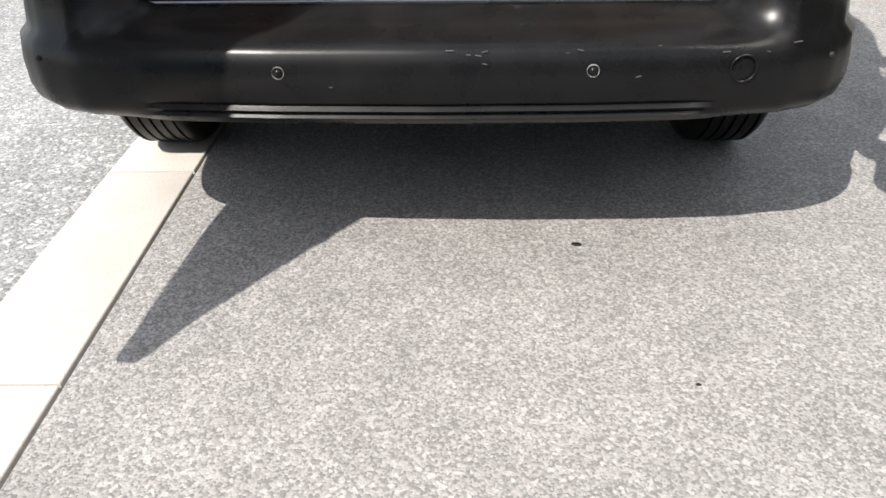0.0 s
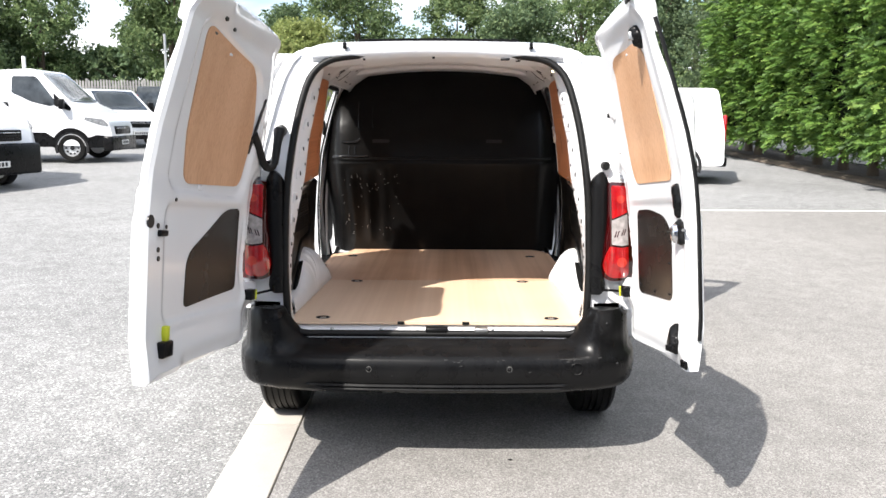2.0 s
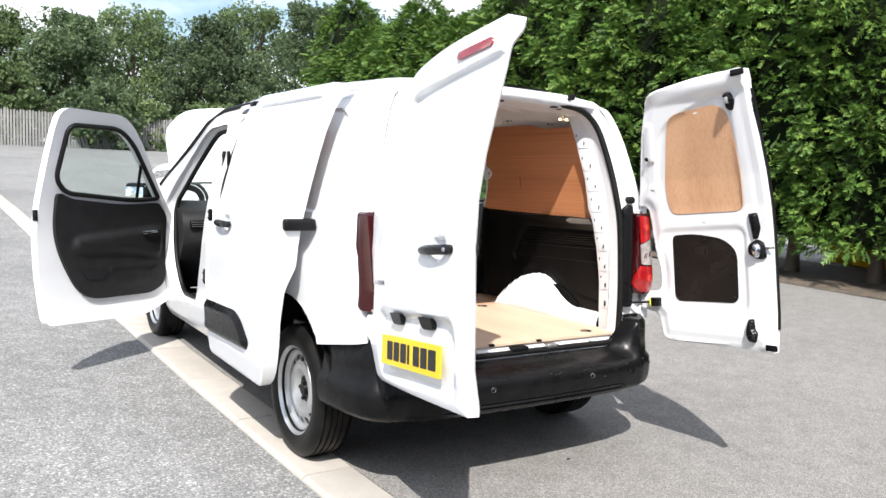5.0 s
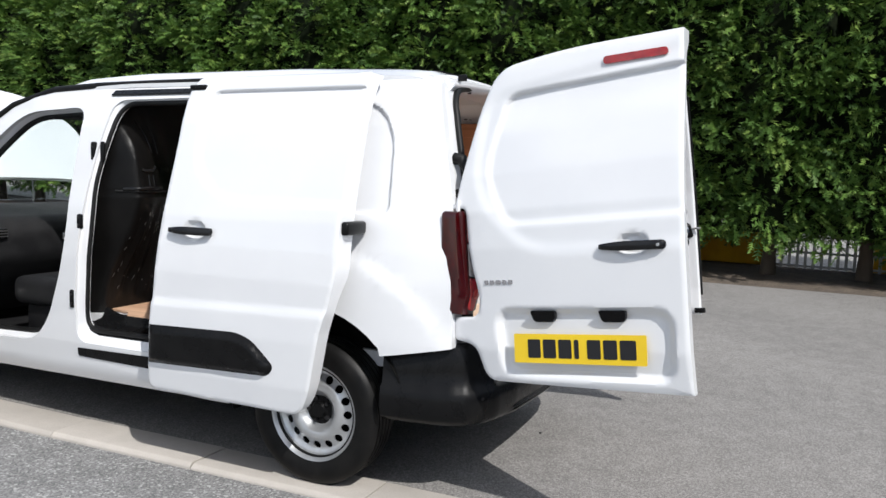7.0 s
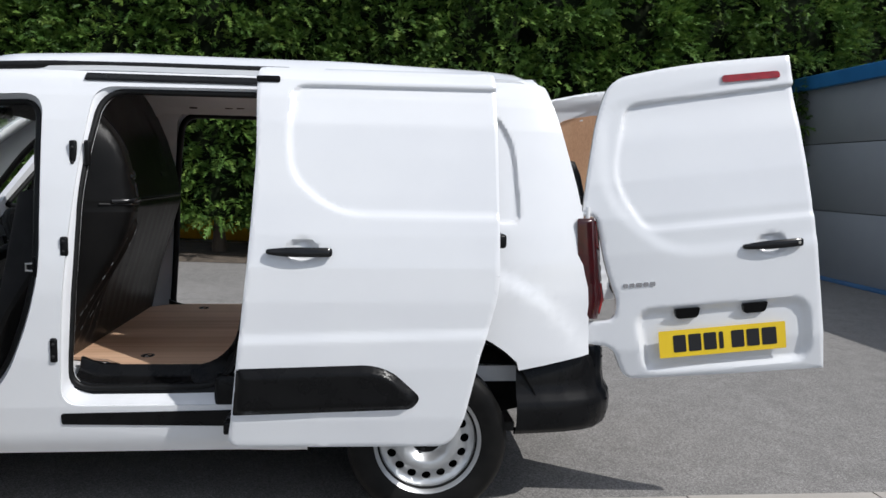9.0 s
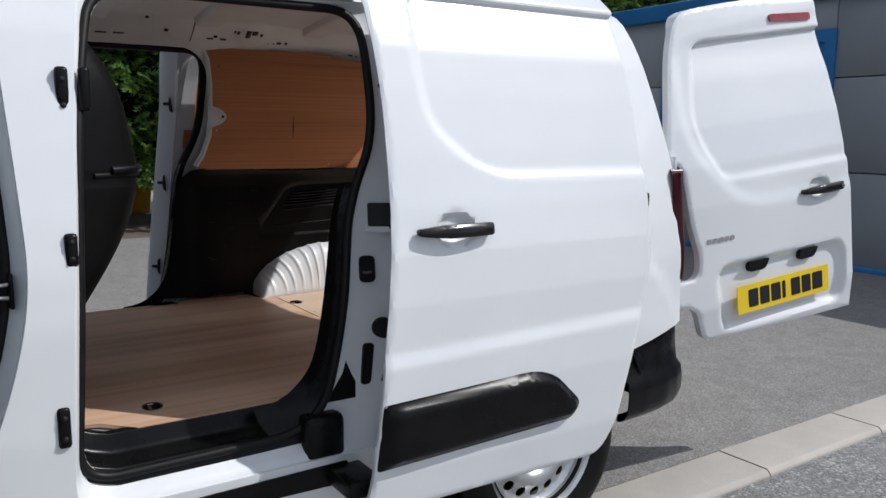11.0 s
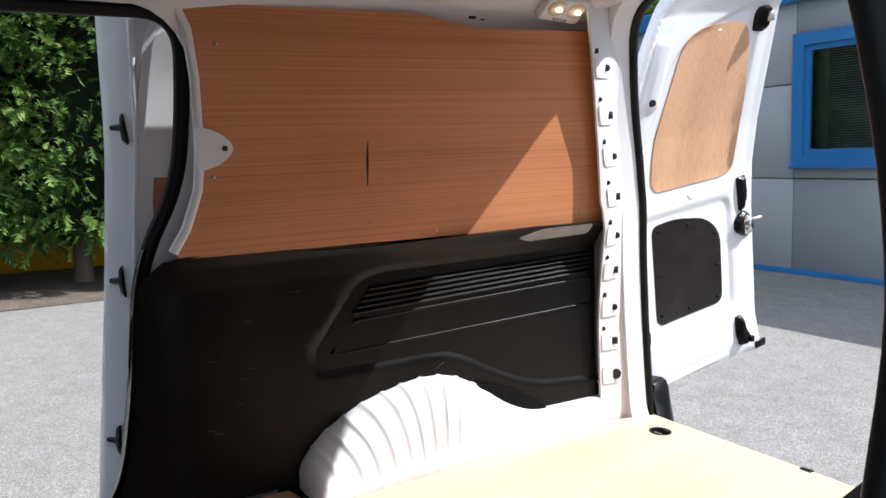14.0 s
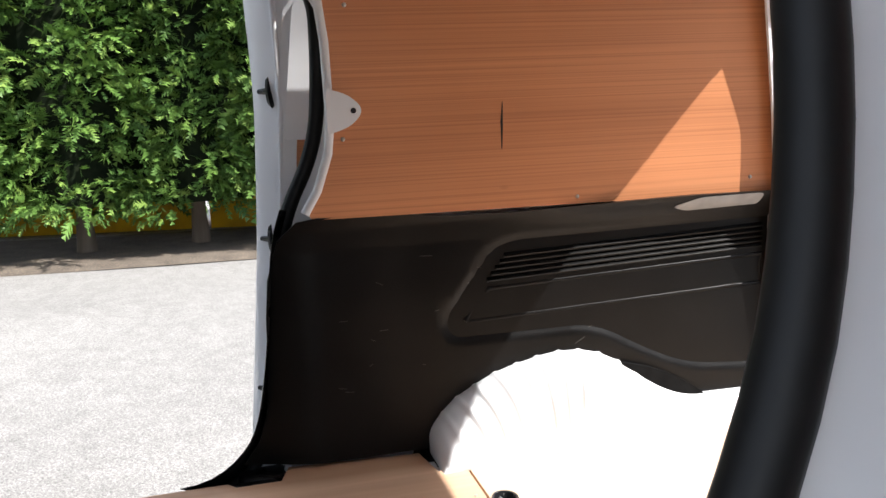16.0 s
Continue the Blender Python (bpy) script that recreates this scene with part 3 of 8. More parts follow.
for sign in (-1, 1):
    # long box section under the roof edge, with punched slots and a domed anchor
    def on_rail(y, v, lift=0.0, s=sign):
        x = lerp_table(v, (0.0, 0.10, 0.22, 0.85, 1.0), (0.640, 0.632, 0.612, 0.512, 0.455)) - 0.030 * smooth(0.75, 0.42, y)
        z = lerp_table(v, (0.0, 0.10, 0.22, 0.85, 1.0), (1.742, 1.756, 1.776, 1.847, 1.862)) - 0.012 * smooth(1.0, 0.72, y)
        boss = smooth(0.085, 0.045, math.hypot(y - 1.295, (v - 0.50) * 0.16)) + 0.8 * smooth(0.07, 0.03, math.hypot((y - 1.60) / 1.2, (v - 0.42) * 0.14))
        lift += 0.010 * boss
        return Vector((s * (x - 0.576 * lift), y, z - 0.817 * lift))
    bm = slab([(0.44, 0.0), (2.40, 0.0), (2.40, 1.0), (0.44, 1.0)], lambda y, v, d: on_rail(y, v, -d), 0.010, (), steps(0.44, 2.40, 98), steps(0.0, 1.0, 16))
    rail = part("roof_rail", bm, white_inner, van, "white pressed-steel roof rail with punched slots", angle=40)
    for y, v, w, h in ((0.772, 0.09, 0.012, 0.013), (0.803, 0.09, 0.018, 0.020), (1.132, 0.26, 0.012, 0.012), (1.165, 0.23, 0.019, 0.020), (1.190, 0.22, 0.011, 0.011), (1.213, 0.21, 0.010, 0.012),
                       (1.262, 0.53, 0.010, 0.014), (1.293, 0.58, 0.020, 0.020), (1.320, 0.53, 0.018, 0.036), (1.362, 0.53, 0.010, 0.016), (1.376, 0.53, 0.007, 0.014), (1.417, 0.24, 0.024, 0.018),
                       (1.452, 0.34, 0.012, 0.012), (1.473, 0.23, 0.024, 0.018), (1.660, 0.46, 0.014, 0.014), (1.745, 0.78, 0.012, 0.012), (1.838, 0.24, 0.036, 0.012), (1.904, 0.23, 0.036, 0.012), (2.10, 0.23, 0.036, 0.012)):
        bm = bmesh.new()
        box(bm, -0.0025, 0.0025, -w * 0.62, w * 0.62, -h * 0.62, h * 0.62, 0.002, 1)
        o = part("slot", bm, plate_black, rail)
        o.matrix_basis = Matrix.Translation(on_rail(y, v)) @ pose(0, 0, 0, 0, sign * -54.8, 0)
    bm = bmesh.new()
    tube(bm, [on_rail(1.555, v, 0.001) for v in steps(0.0, 0.9, 10)], 0.0022, 5)
    part("panel_joint", bm, plate_black, rail)
# deep header over the rear doorway
bm = slab([(-0.56, 0.0), (0.56, 0.0), (0.56, 1.0), (-0.56, 1.0)],
          lambda x, v, d: Vector((x, lerp_table(v, (0, 0.25, 0.8, 1), (0.352, 0.37, 0.50, 0.52)), lerp_table(v, (0, 0.25, 0.8, 1), (1.812, 1.793, 1.776, 1.800)) + 0.020 - 0.026 * (abs(x) / 0.56) ** 2
                                  - 0.006 * smooth(0.10, 0.06, abs(abs(x) - 0.27)) * smooth(0.05, 0.4, v) + d)), 0.01, (), steps(-0.56, 0.56, 36), (0.12, 0.25, 0.4, 0.55, 0.7, 0.8, 0.9))
header = part("rear_header", bm, white_inner, van, "white pressed header over the rear doorway")
for x, v, w, h in ((-0.33, 0.30, 0.010, 0.008), (-0.02, 0.35, 0.012, 0.010), (0.30, 0.30, 0.040, 0.012), (0.36, 0.40, 0.020, 0.014)):
    bm = bmesh.new()
    box(bm, x - w / 2, x + w / 2, 0.362 + 0.3 * (v - 0.25) - h, 0.362 + 0.3 * (v - 0.25) + h, 1.802 - 0.026 * (abs(x) / 0.56) ** 2, 1.812 - 0.026 * (abs(x) / 0.56) ** 2, 0.002, 1)
    part("slot", bm, plate_black, header)

# ends of the roof bow by the bulkhead, then the black drip strip along the roof edge
for sign in (-1, 1):
    bm = bmesh.new()
    box(bm, *sorted((sign * 0.51, sign * 0.64)), 2.40, 2.45, 1.803, 1.866, 0.006, 2)
    part("roof_bow_end", bm, white_inner, van)
    bm = bmesh.new()
    tube(bm, [(sign * (side_x(y, z) - 0.004), y, z + 0.012) for y, z in ((1.45, 1.836), (2.0, 1.836), (2.4, 1.832), (2.72, 1.815), (3.0, 1.735), (3.35, 1.525), (3.7, 1.275))], 0.018, 8)
    part("drip_strip", bm, rubber, van)
    bm = slab(rpoly([(1.05, 1.812, 0.006), (2.25, 1.814, 0.006), (2.25, 1.782, 0.006), (1.05, 1.782, 0.006)], 3), lambda y, z, d, s=sign: Vector((s * (side_x(y, z) + 0.008 - d), y, z)), 0.03, (), steps(1.05, 2.25, 12), steps(1.782, 1.814, 8))
    part("upper_slide_rail", bm, black_plastic, van)
    bm = slab(rpoly([(1.60, 0.485, 0.01), (2.30, 0.475, 0.01), (2.30, 0.43, 0.01), (1.60, 0.415, 0.01)], 3), lambda y, z, d, s=sign: Vector((s * (side_x(y, z) + 0.004 - d), y, z)), 0.02, (), steps(1.6, 2.3, 4))
    part("lower_slide_rail", bm, black_plastic, van)
bm = slab(rpoly([(-0.37, 0.50, 0.01), (0.37, 0.50, 0.01), (0.37, 0.56, 0.01), (-0.37, 0.56, 0.01)], 3), lambda x, y, d: roof_map(x, y, 0) + Vector((0, 0, 0.012 - d)), 0.014, (), steps(-0.37, 0.37, 8))
part("roof_strip", bm, black_plastic, van, "black strip across the rear of the roof")
for x in (-0.415, 0.415):
    bm = bmesh.new()
    box(bm, x - 0.008, x + 0.008, 0.355, 0.40, 1.842, 1.872, 0.005)
    part("roof_bumper_stop", bm, black_plastic, van)

# frame of the rear doorway
outer = [(s * (side_x(rear_y(z), z) - 0.006), z) for s, zs in ((-1, (0.73, 0.8, 1.0, 1.25, 1.5, 1.67, 1.76, 1.82, 1.85)), (1, (1.85, 1.82, 1.76, 1.67, 1.5, 1.25, 1.0, 0.8, 0.73))) for z in zs]
outer = outer[:9] + [(-0.4, 1.872), (0.0, 1.88), (0.4, 1.872)] + outer[9:] + [(0.70, 0.725), (0.70, 0.565), (-0.70, 0.565), (-0.70, 0.725)]
REAR_HOLE = rpoly([(-0.655, 0.585, 0.09), (-0.668, 0.85, 0.2), (-0.66, 1.2, 0.3), (-0.615, 1.55, 0.2), (-0.545, 1.79, 0.17), (-0.25, 1.828, 0.2), (0.25, 1.828, 0.2), (0.545, 1.79, 0.17),
                   (0.615, 1.55, 0.2), (0.66, 1.2, 0.3), (0.668, 0.85, 0.2), (0.655, 0.585, 0.09)], 7)
bm = slab(outer, lambda x, z, d: Vector((x, rear_y(z) + 0.012 + d + 0.05 * smooth(0.6, 0.9, abs(x)) * smooth(1.3, 1.7, z), z)), 0.07, [REAR_HOLE], steps(-0.9, 0.9, 24), steps(0.58, 1.88, 24))
part("rear_frame", bm, white_paint, van)
bm = bmesh.new()
tube(bm, [(x * 1.01, rear_y(z) + 0.004, z) for x, z in REAR_HOLE], 0.016, 8, True)
part("rear_seal", bm, rubber, van, "black rubber seal round the rear doorway")
# sill with its plates
bm = bmesh.new()
extrude_profile(bm, rpoly([(0.188, 0.565), (0.188, 0.592, 0.006), (0.212, 0.606, 0.008), (0.222, 0.618, 0.004), (0.30, 0.618), (0.30, 0.565)], 4), lambda u, v, w: Vector((w, u, v)), -0.64, 0.64, 2)
sill = part("sill", bm, white_inner, van, "white painted rear sill")
for x, w, mm in ((0.0, 0.05, black_plastic), (0.20, 0.03, bare_steel)):
    bm = bmesh.new()
    box(bm, x - w, x + w, 0.180, 0.226, 0.592, 0.614, 0.006)
    part("lock_plate", bm, mm, sill)
for x in (-0.47, -0.25, 0.25, 0.47):
    bm = bmesh.new()
    bmesh.ops.create_uvsphere(bm, u_segments=10, v_segments=6, radius=0.008, matrix=Matrix.Translation((x, 0.203, 0.603)))
    part("bolt", bm, bare_steel, sill)

# pillar inside the rear doorway, with pressed pockets and holes
def pillar(sign, u, z, off=0.0):
    xo = lerp_table(z, (0.6, 0.9, 1.2, 1.5, 1.8), (0.667, 0.677, 0.667, 0.625, 0.55))
    xi = lerp_table(z, (0.6, 0.9, 1.04, 1.25, 1.44, 1.66, 1.78), (0.685, 0.678, 0.660, 0.616, 0.596, 0.554, 0.528))
    return Vector((sign * (xo + (xi - xo) * smooth(0.0, 0.13, u) + off), rear_y(z) + 0.045 + u, z))


for sign in (-1, 1):
    bm = slab([(0.0, 0.62), (0.128, 0.62), (0.128, 1.2), (0.145, 1.28), (0.132, 1.45), (0.122, 1.80), (0.0, 1.80)], lambda u, z, d, s=sign: pillar(s, u, z, d), 0.008, (), steps(0, 0.16, 8), steps(0.62, 1.8, 24))
    pil = part("rear_pillar", bm, white_inner, van, "white pressed-steel rear pillar with holes")
    for k, z in enumerate((0.77, 0.87, 0.97, 1.08, 1.18, 1.29, 1.40, 1.51, 1.63)):
        for u, r, sq in ((0.075, 0.009 if k else 0.015, k % 2), (0.112, 0.006, (k + 1) % 2)):
            if k == 0 and u > 0.1:
                continue
            zz = z + (0.04 if u > 0.1 else 0)
            bm = bmesh.new()
            if sq:
                box(bm, -0.0012, 0.0012, -r, r, -r * 1.1, r * 1.1, 0.0005, 1)
            else:
                bmesh.ops.create_cone(bm, cap_ends=True, segments=14, radius1=r, radius2=r, depth=0.0024, matrix=pose(0, 0, 0, 0, 90, 0))
            o = part("hole", bm, plate_black, pil)
            o.matrix_basis = Matrix.Translation(pillar(sign, u, zz, -0.005 if u < 0.1 and abs(zz - z) < 0.03 else -0.001)) @ pose(0, 0, 0, 0, 0, sign * -22)
        bm = slab(rpoly([(0.055, z - 0.026, 0.014), (0.120, z - 0.026, 0.010), (0.120, z + 0.026, 0.010), (0.055, z + 0.026, 0.014)], 4),
                  lambda u, zz, d, s=sign: pillar(s, u, zz, -0.003 + d), 0.005, (), steps(0.055, 0.120, 5))
        part("pressed_pad", bm, white_inner, pil)

# rear bumper
scratch_grey = mat("scratch_grey", (0.11, 0.11, 0.11), (0.06, 0.06, 0.06), 40, 0.6)
sensor_ring = mat("sensor_ring", (0.22, 0.22, 0.21), (0.16, 0.16, 0.155), 40, 0.5)
BX = (0.0, 0.30, 0.55, 0.705, 0.79, 0.843, 0.876, 0.902, 0.918, 0.924)
BY = (0.0, 0.006, 0.022, 0.048, 0.085, 0.13, 0.19, 0.28, 0.40, 0.50)
plan = [(-x, y) for x, y in zip(BX[::-1], BY[::-1])] + list(zip(BX[1:], BY[1:]))
fine = []
for (xa, ya), (xb, yb) in zip(plan, plan[1:]):
    k = max(1, int(math.hypot(xb - xa, yb - ya) / 0.02))
    fine += [(xa + (xb - xa) * i / k, ya + (yb - ya) * i / k) for i in range(k)]
fine.append(plan[-1])
bm = bmesh.new()
rows = []
for i, (x, y) in enumerate(fine):
    a, b = fine[max(0, i - 1)], fine[min(len(fine) - 1, i + 1)]
    d = Vector((b[0] - a[0], b[1] - a[1])).normalized()
    inward = Vector((-d.y, d.x))
    k = smooth(0.60, 0.72, abs(x))
    k2 = smooth(0.50, 0.62, abs(x))
    e = smooth(0.15, 0.5, y)
    low = [(0.16, 0.385), (0.05, 0.361), (0.018 + 0.012 * k2, 0.369), (0.006 + 0.008 * k2, 0.384), (0.012 - 0.002 * k2, 0.391), (0.002 + 0.004 * k2, 0.400), (0.010 - 0.006 * k2, 0.409), (0.0, 0.420), (-0.002, 0.47), (0.004, 0.512), (0.022, 0.530)]
    mid = [(0.10, 0.543), (0.135, 0.555), (0.15, 0.567), (0.185, 0.569)]
    tall = [(0.030, 0.60 - 0.02 * e), (0.034, 0.69 - 0.05 * e), (0.05, 0.715 - 0.06 * e), (0.12, 0.717 - 0.06 * e)]
    prof = low + [(p[0] * (1 - k) + q[0] * k, p[1] * (1 - k) + q[1] * k) for p, q in zip(mid, tall)]
    cap = 0.20 - 0.15 * smooth(0.72, 0.86, abs(x))
    prof = [(min(o, cap), z) for o, z in prof]
    prof += [(o + 0.005, z - 0.003 if z > 0.5 else z + 0.003) for o, z in prof[::-1]]
    rows.append([bm.verts.new((x + inward.x * o, y + inward.y * o, z)) for o, z in prof])
for a, b in zip(rows, rows[1:]):
    for k in range(len(a)):
        bm.faces.new((a[k], a[(k + 1) % len(a)], b[(k + 1) % len(a)], b[k]))
bm.faces.new(rows[0])
bm.faces.new(rows[-1][::-1])
bmesh.ops.recalc_face_normals(bm, faces=bm.faces[:])
bumper = part("rear_bumper", bm, black_plastic, van, "scuffed black plastic rear bumper")
for x, z in ((-0.287, 0.478), (0.314, 0.480)):
    bm = bmesh.new()
    lathe(bm, [(0.0105, 0), (0.0118, -0.0015), (0.0125, 0.004), (0.0105, 0.004)], 20, Matrix.Translation((x, 0.004, z)) @ pose(0, 0, 0, 0, 0, 90))
    ring = part("sensor_ring", bm, sensor_ring, bumper)
    bm = bmesh.new()
    bmesh.ops.create_uvsphere(bm, u_segments=14, v_segments=8, radius=0.010, matrix=Matrix.Translation((x, 0.007, z)))
    o = part("parking_sensor", bm, black_plastic, bumper)
bm = bmesh.new()
lathe(bm, [(0.024, 0), (0.026, -0.0015), (0.028, 0), (0.026, 0.004)], 28, Matrix.Translation((0.603, 0.026, 0.477)) @ pose(0, 0, 0, 0, 0, 90 + 6))
part("towing_eye_cover", bm, black_plastic, bumper)
for x, y, z in ((0.788, 0.086, 0.485), (-0.788, 0.086, 0.485), (0.71, 0.15, 0.60), (-0.71, 0.15, 0.60), (0.74, 0.10, 0.66), (-0.74, 0.10, 0.66)):
    bm = bmesh.new()
    bmesh.ops.create_uvsphere(bm, u_segments=12, v_segments=8, radius=0.007, matrix=Matrix.Translation((x, y, z)))
    part("screw", bm, trim_dark, bumper)
rng = random.Random(11)
for k in range(13):
    x = 0.25 + rng.gauss(0, 0.12) if k < 9 else rng.uniform(-0.6, 0.7)
    z = 0.512 + rng.gauss(0, 0.012) if k < 9 else rng.uniform(0.43, 0.52)
    a, ln = rng.uniform(-0.5, 0.5), rng.uniform(0.006, 0.020)
    yy = lerp_table(abs(x), BX, BY) + (0.003 if z > 0.505 else -0.002) - 0.001
    bm = bmesh.new()
    tube(bm, [(x, yy + 0.0012, z), (x + ln * math.cos(a), yy + 0.001, z + ln * math.sin(a) * 0.5)], 0.0009, 4)
    part("scratch", bm, scratch_grey, bumper)

# tail lamps with their black surrounds
for sign in (-1, 1):
    def lamp_y(x, z):
        t = min(1, max(0, (abs(x) - 0.722) / 0.160))
        return rear_y(z) + 0.014 - lerp_table(z, (0.84, 0.92, 1.10, 1.26), (0.075, 0.098, 0.082, 0.070)) * math.sin(math.pi * t ** 0.85) ** 0.5
    def lamp_map(lift, s=sign, lamp_y=lamp_y):
        return lambda x, z, d: Vector((s * x, lamp_y(x, z) - lift + d, z))
    outl = rpoly([(0.742, 1.268, 0.02), (0.862, 1.264, 0.02), (0.872, 1.05, 0.1), (0.876, 0.845, 0.02), (0.738, 0.838, 0.05), (0.714, 0.890, 0.04), (0.728, 0.97, 0.05), (0.744, 1.08, 0.05)], 5)
    bm = slab(outl, lamp_map(-0.003), 0.06, (), steps(0.715, 0.885, 14), steps(0.84, 1.265, 14))
    tail = part("tail_lamp", bm, lamp_body, van, "smoked red and clear tail lamp")
    for seg, mm in (([(0.752, 1.254, 0.012), (0.812, 1.252, 0.012), (0.822, 1.140, 0.004), (0.80, 1.130), (0.757, 1.110, 0.004)], lamp_red),
                    ([(0.756, 1.103, 0.004), (0.80, 1.123), (0.822, 1.132, 0.004), (0.828, 1.000, 0.004), (0.80, 0.996), (0.757, 1.000, 0.004)], lamp_clear),
                    ([(0.752, 0.992, 0.004), (0.80, 0.988), (0.828, 0.992, 0.004), (0.834, 0.858, 0.02), (0.748, 0.852, 0.04), (0.724, 0.895, 0.04), (0.738, 0.96, 0.02)], lamp_red)):
        bm = slab(rpoly(seg, 4), lamp_map(0.003), 0.014, (), steps(0.72, 0.86, 12), steps(0.85, 1.25, 24))
        part("lens", bm, mm, tail)
    for x0, z0 in ((0.774, 1.058), (0.784, 1.060), (0.803, 1.066), (0.813, 1.068)):
        bm = slab([(x0, z0), (x0 + 0.004, z0), (x0 - 0.004, z0 - 0.026), (x0 - 0.008, z0 - 0.026)], lamp_map(0.0045), 0.003)
        part("lens_hatch", bm, lamp_body, tail)
    for x0, z0, r in ((0.792, 1.195, 0.017), (0.800, 0.925, 0.022)):
        bm = slab(circle(x0, z0, r, 16), lamp_map(0.0045), 0.003, (), (x0 - 0.006, x0 + 0.006))
        part("bulb_ring", bm, lamp_bright, tail)
    bm = slab(rpoly([(0.672, 1.262, 0.01), (0.690, 1.292, 0.01), (0.722, 1.318, 0.02), (0.748, 1.272, 0.01), (0.748, 1.08, 0.05), (0.734, 0.97, 0.05), (0.718, 0.892, 0.04), (0.740, 0.838, 0.03), (0.744, 0.795, 0.02), (0.720, 0.772, 0.01), (0.676, 0.770, 0.01)], 5),
              lambda x, z, d, s=sign: Vector((s * x, rear_y(z) + 0.002 + d - 0.030 * math.sin(math.pi * min(1, max(0, (x - 0.672) / 0.085))) ** 0.7, z)), 0.03, (), steps(0.675, 0.75, 10), steps(0.77, 1.31, 14))
    part("lamp_surround", bm, black_plastic, van)
    bm = bmesh.new()
    lathe(bm, [(0.004, -0.012), (0.016, -0.012), (0.020, 0), (0.018, 0.03), (0.004, 0.03)], 16, Matrix.Translation((sign * 0.735, 0.222, 1.335)) @ pose(0, 0, 0, 0, 0, 90))
    part("door_buffer", bm, rubber, van)
    for z in (0.76, 1.30):
        bm = bmesh.new()
        tube(bm, [(sign * 0.78, 0.25, z - 0.02), (sign * 0.81, 0.225, z - 0.02), (sign * 0.822, 0.205, z - 0.02)], 0.010, 8)
        tube(bm, [(sign * 0.822, 0.205, z - 0.05), (sign * 0.822, 0.205, z + 0.01)], 0.010, 8)
        part("hinge", bm, white_paint, van)


# ---- rear doors ----
DT = 0.060
DOOR_Z = (0.55, 0.70, 1.10, 1.25, 1.40, 1.67, 1.81, 1.88)
DOOR_Y = (0.192, 0.168, 0.163, 0.170, 0.195, 0.262, 0.295, 0.315)


def rear_skin(x, z):
    return lerp_table(z, DOOR_Z, DOOR_Y) + 0.048 * (min(abs(x), 0.9) / 0.86) ** 3.0


def hinged(sign, angle):
    axis = Vector((0.076, 0.030, 1.0) if sign < 0 else (-0.076, 0.030, 1.0)).normalized()
    h = Vector((-0.855, 0.198, 0.85) if sign < 0 else (0.864, 0.204, 0.85))
    return Matrix.Translation(h + Vector((0, 0, 0.022 if sign > 0 else 0.0))) @ Matrix.Rotation(radians(angle), 4, axis) @ Matrix.Translation(-h)


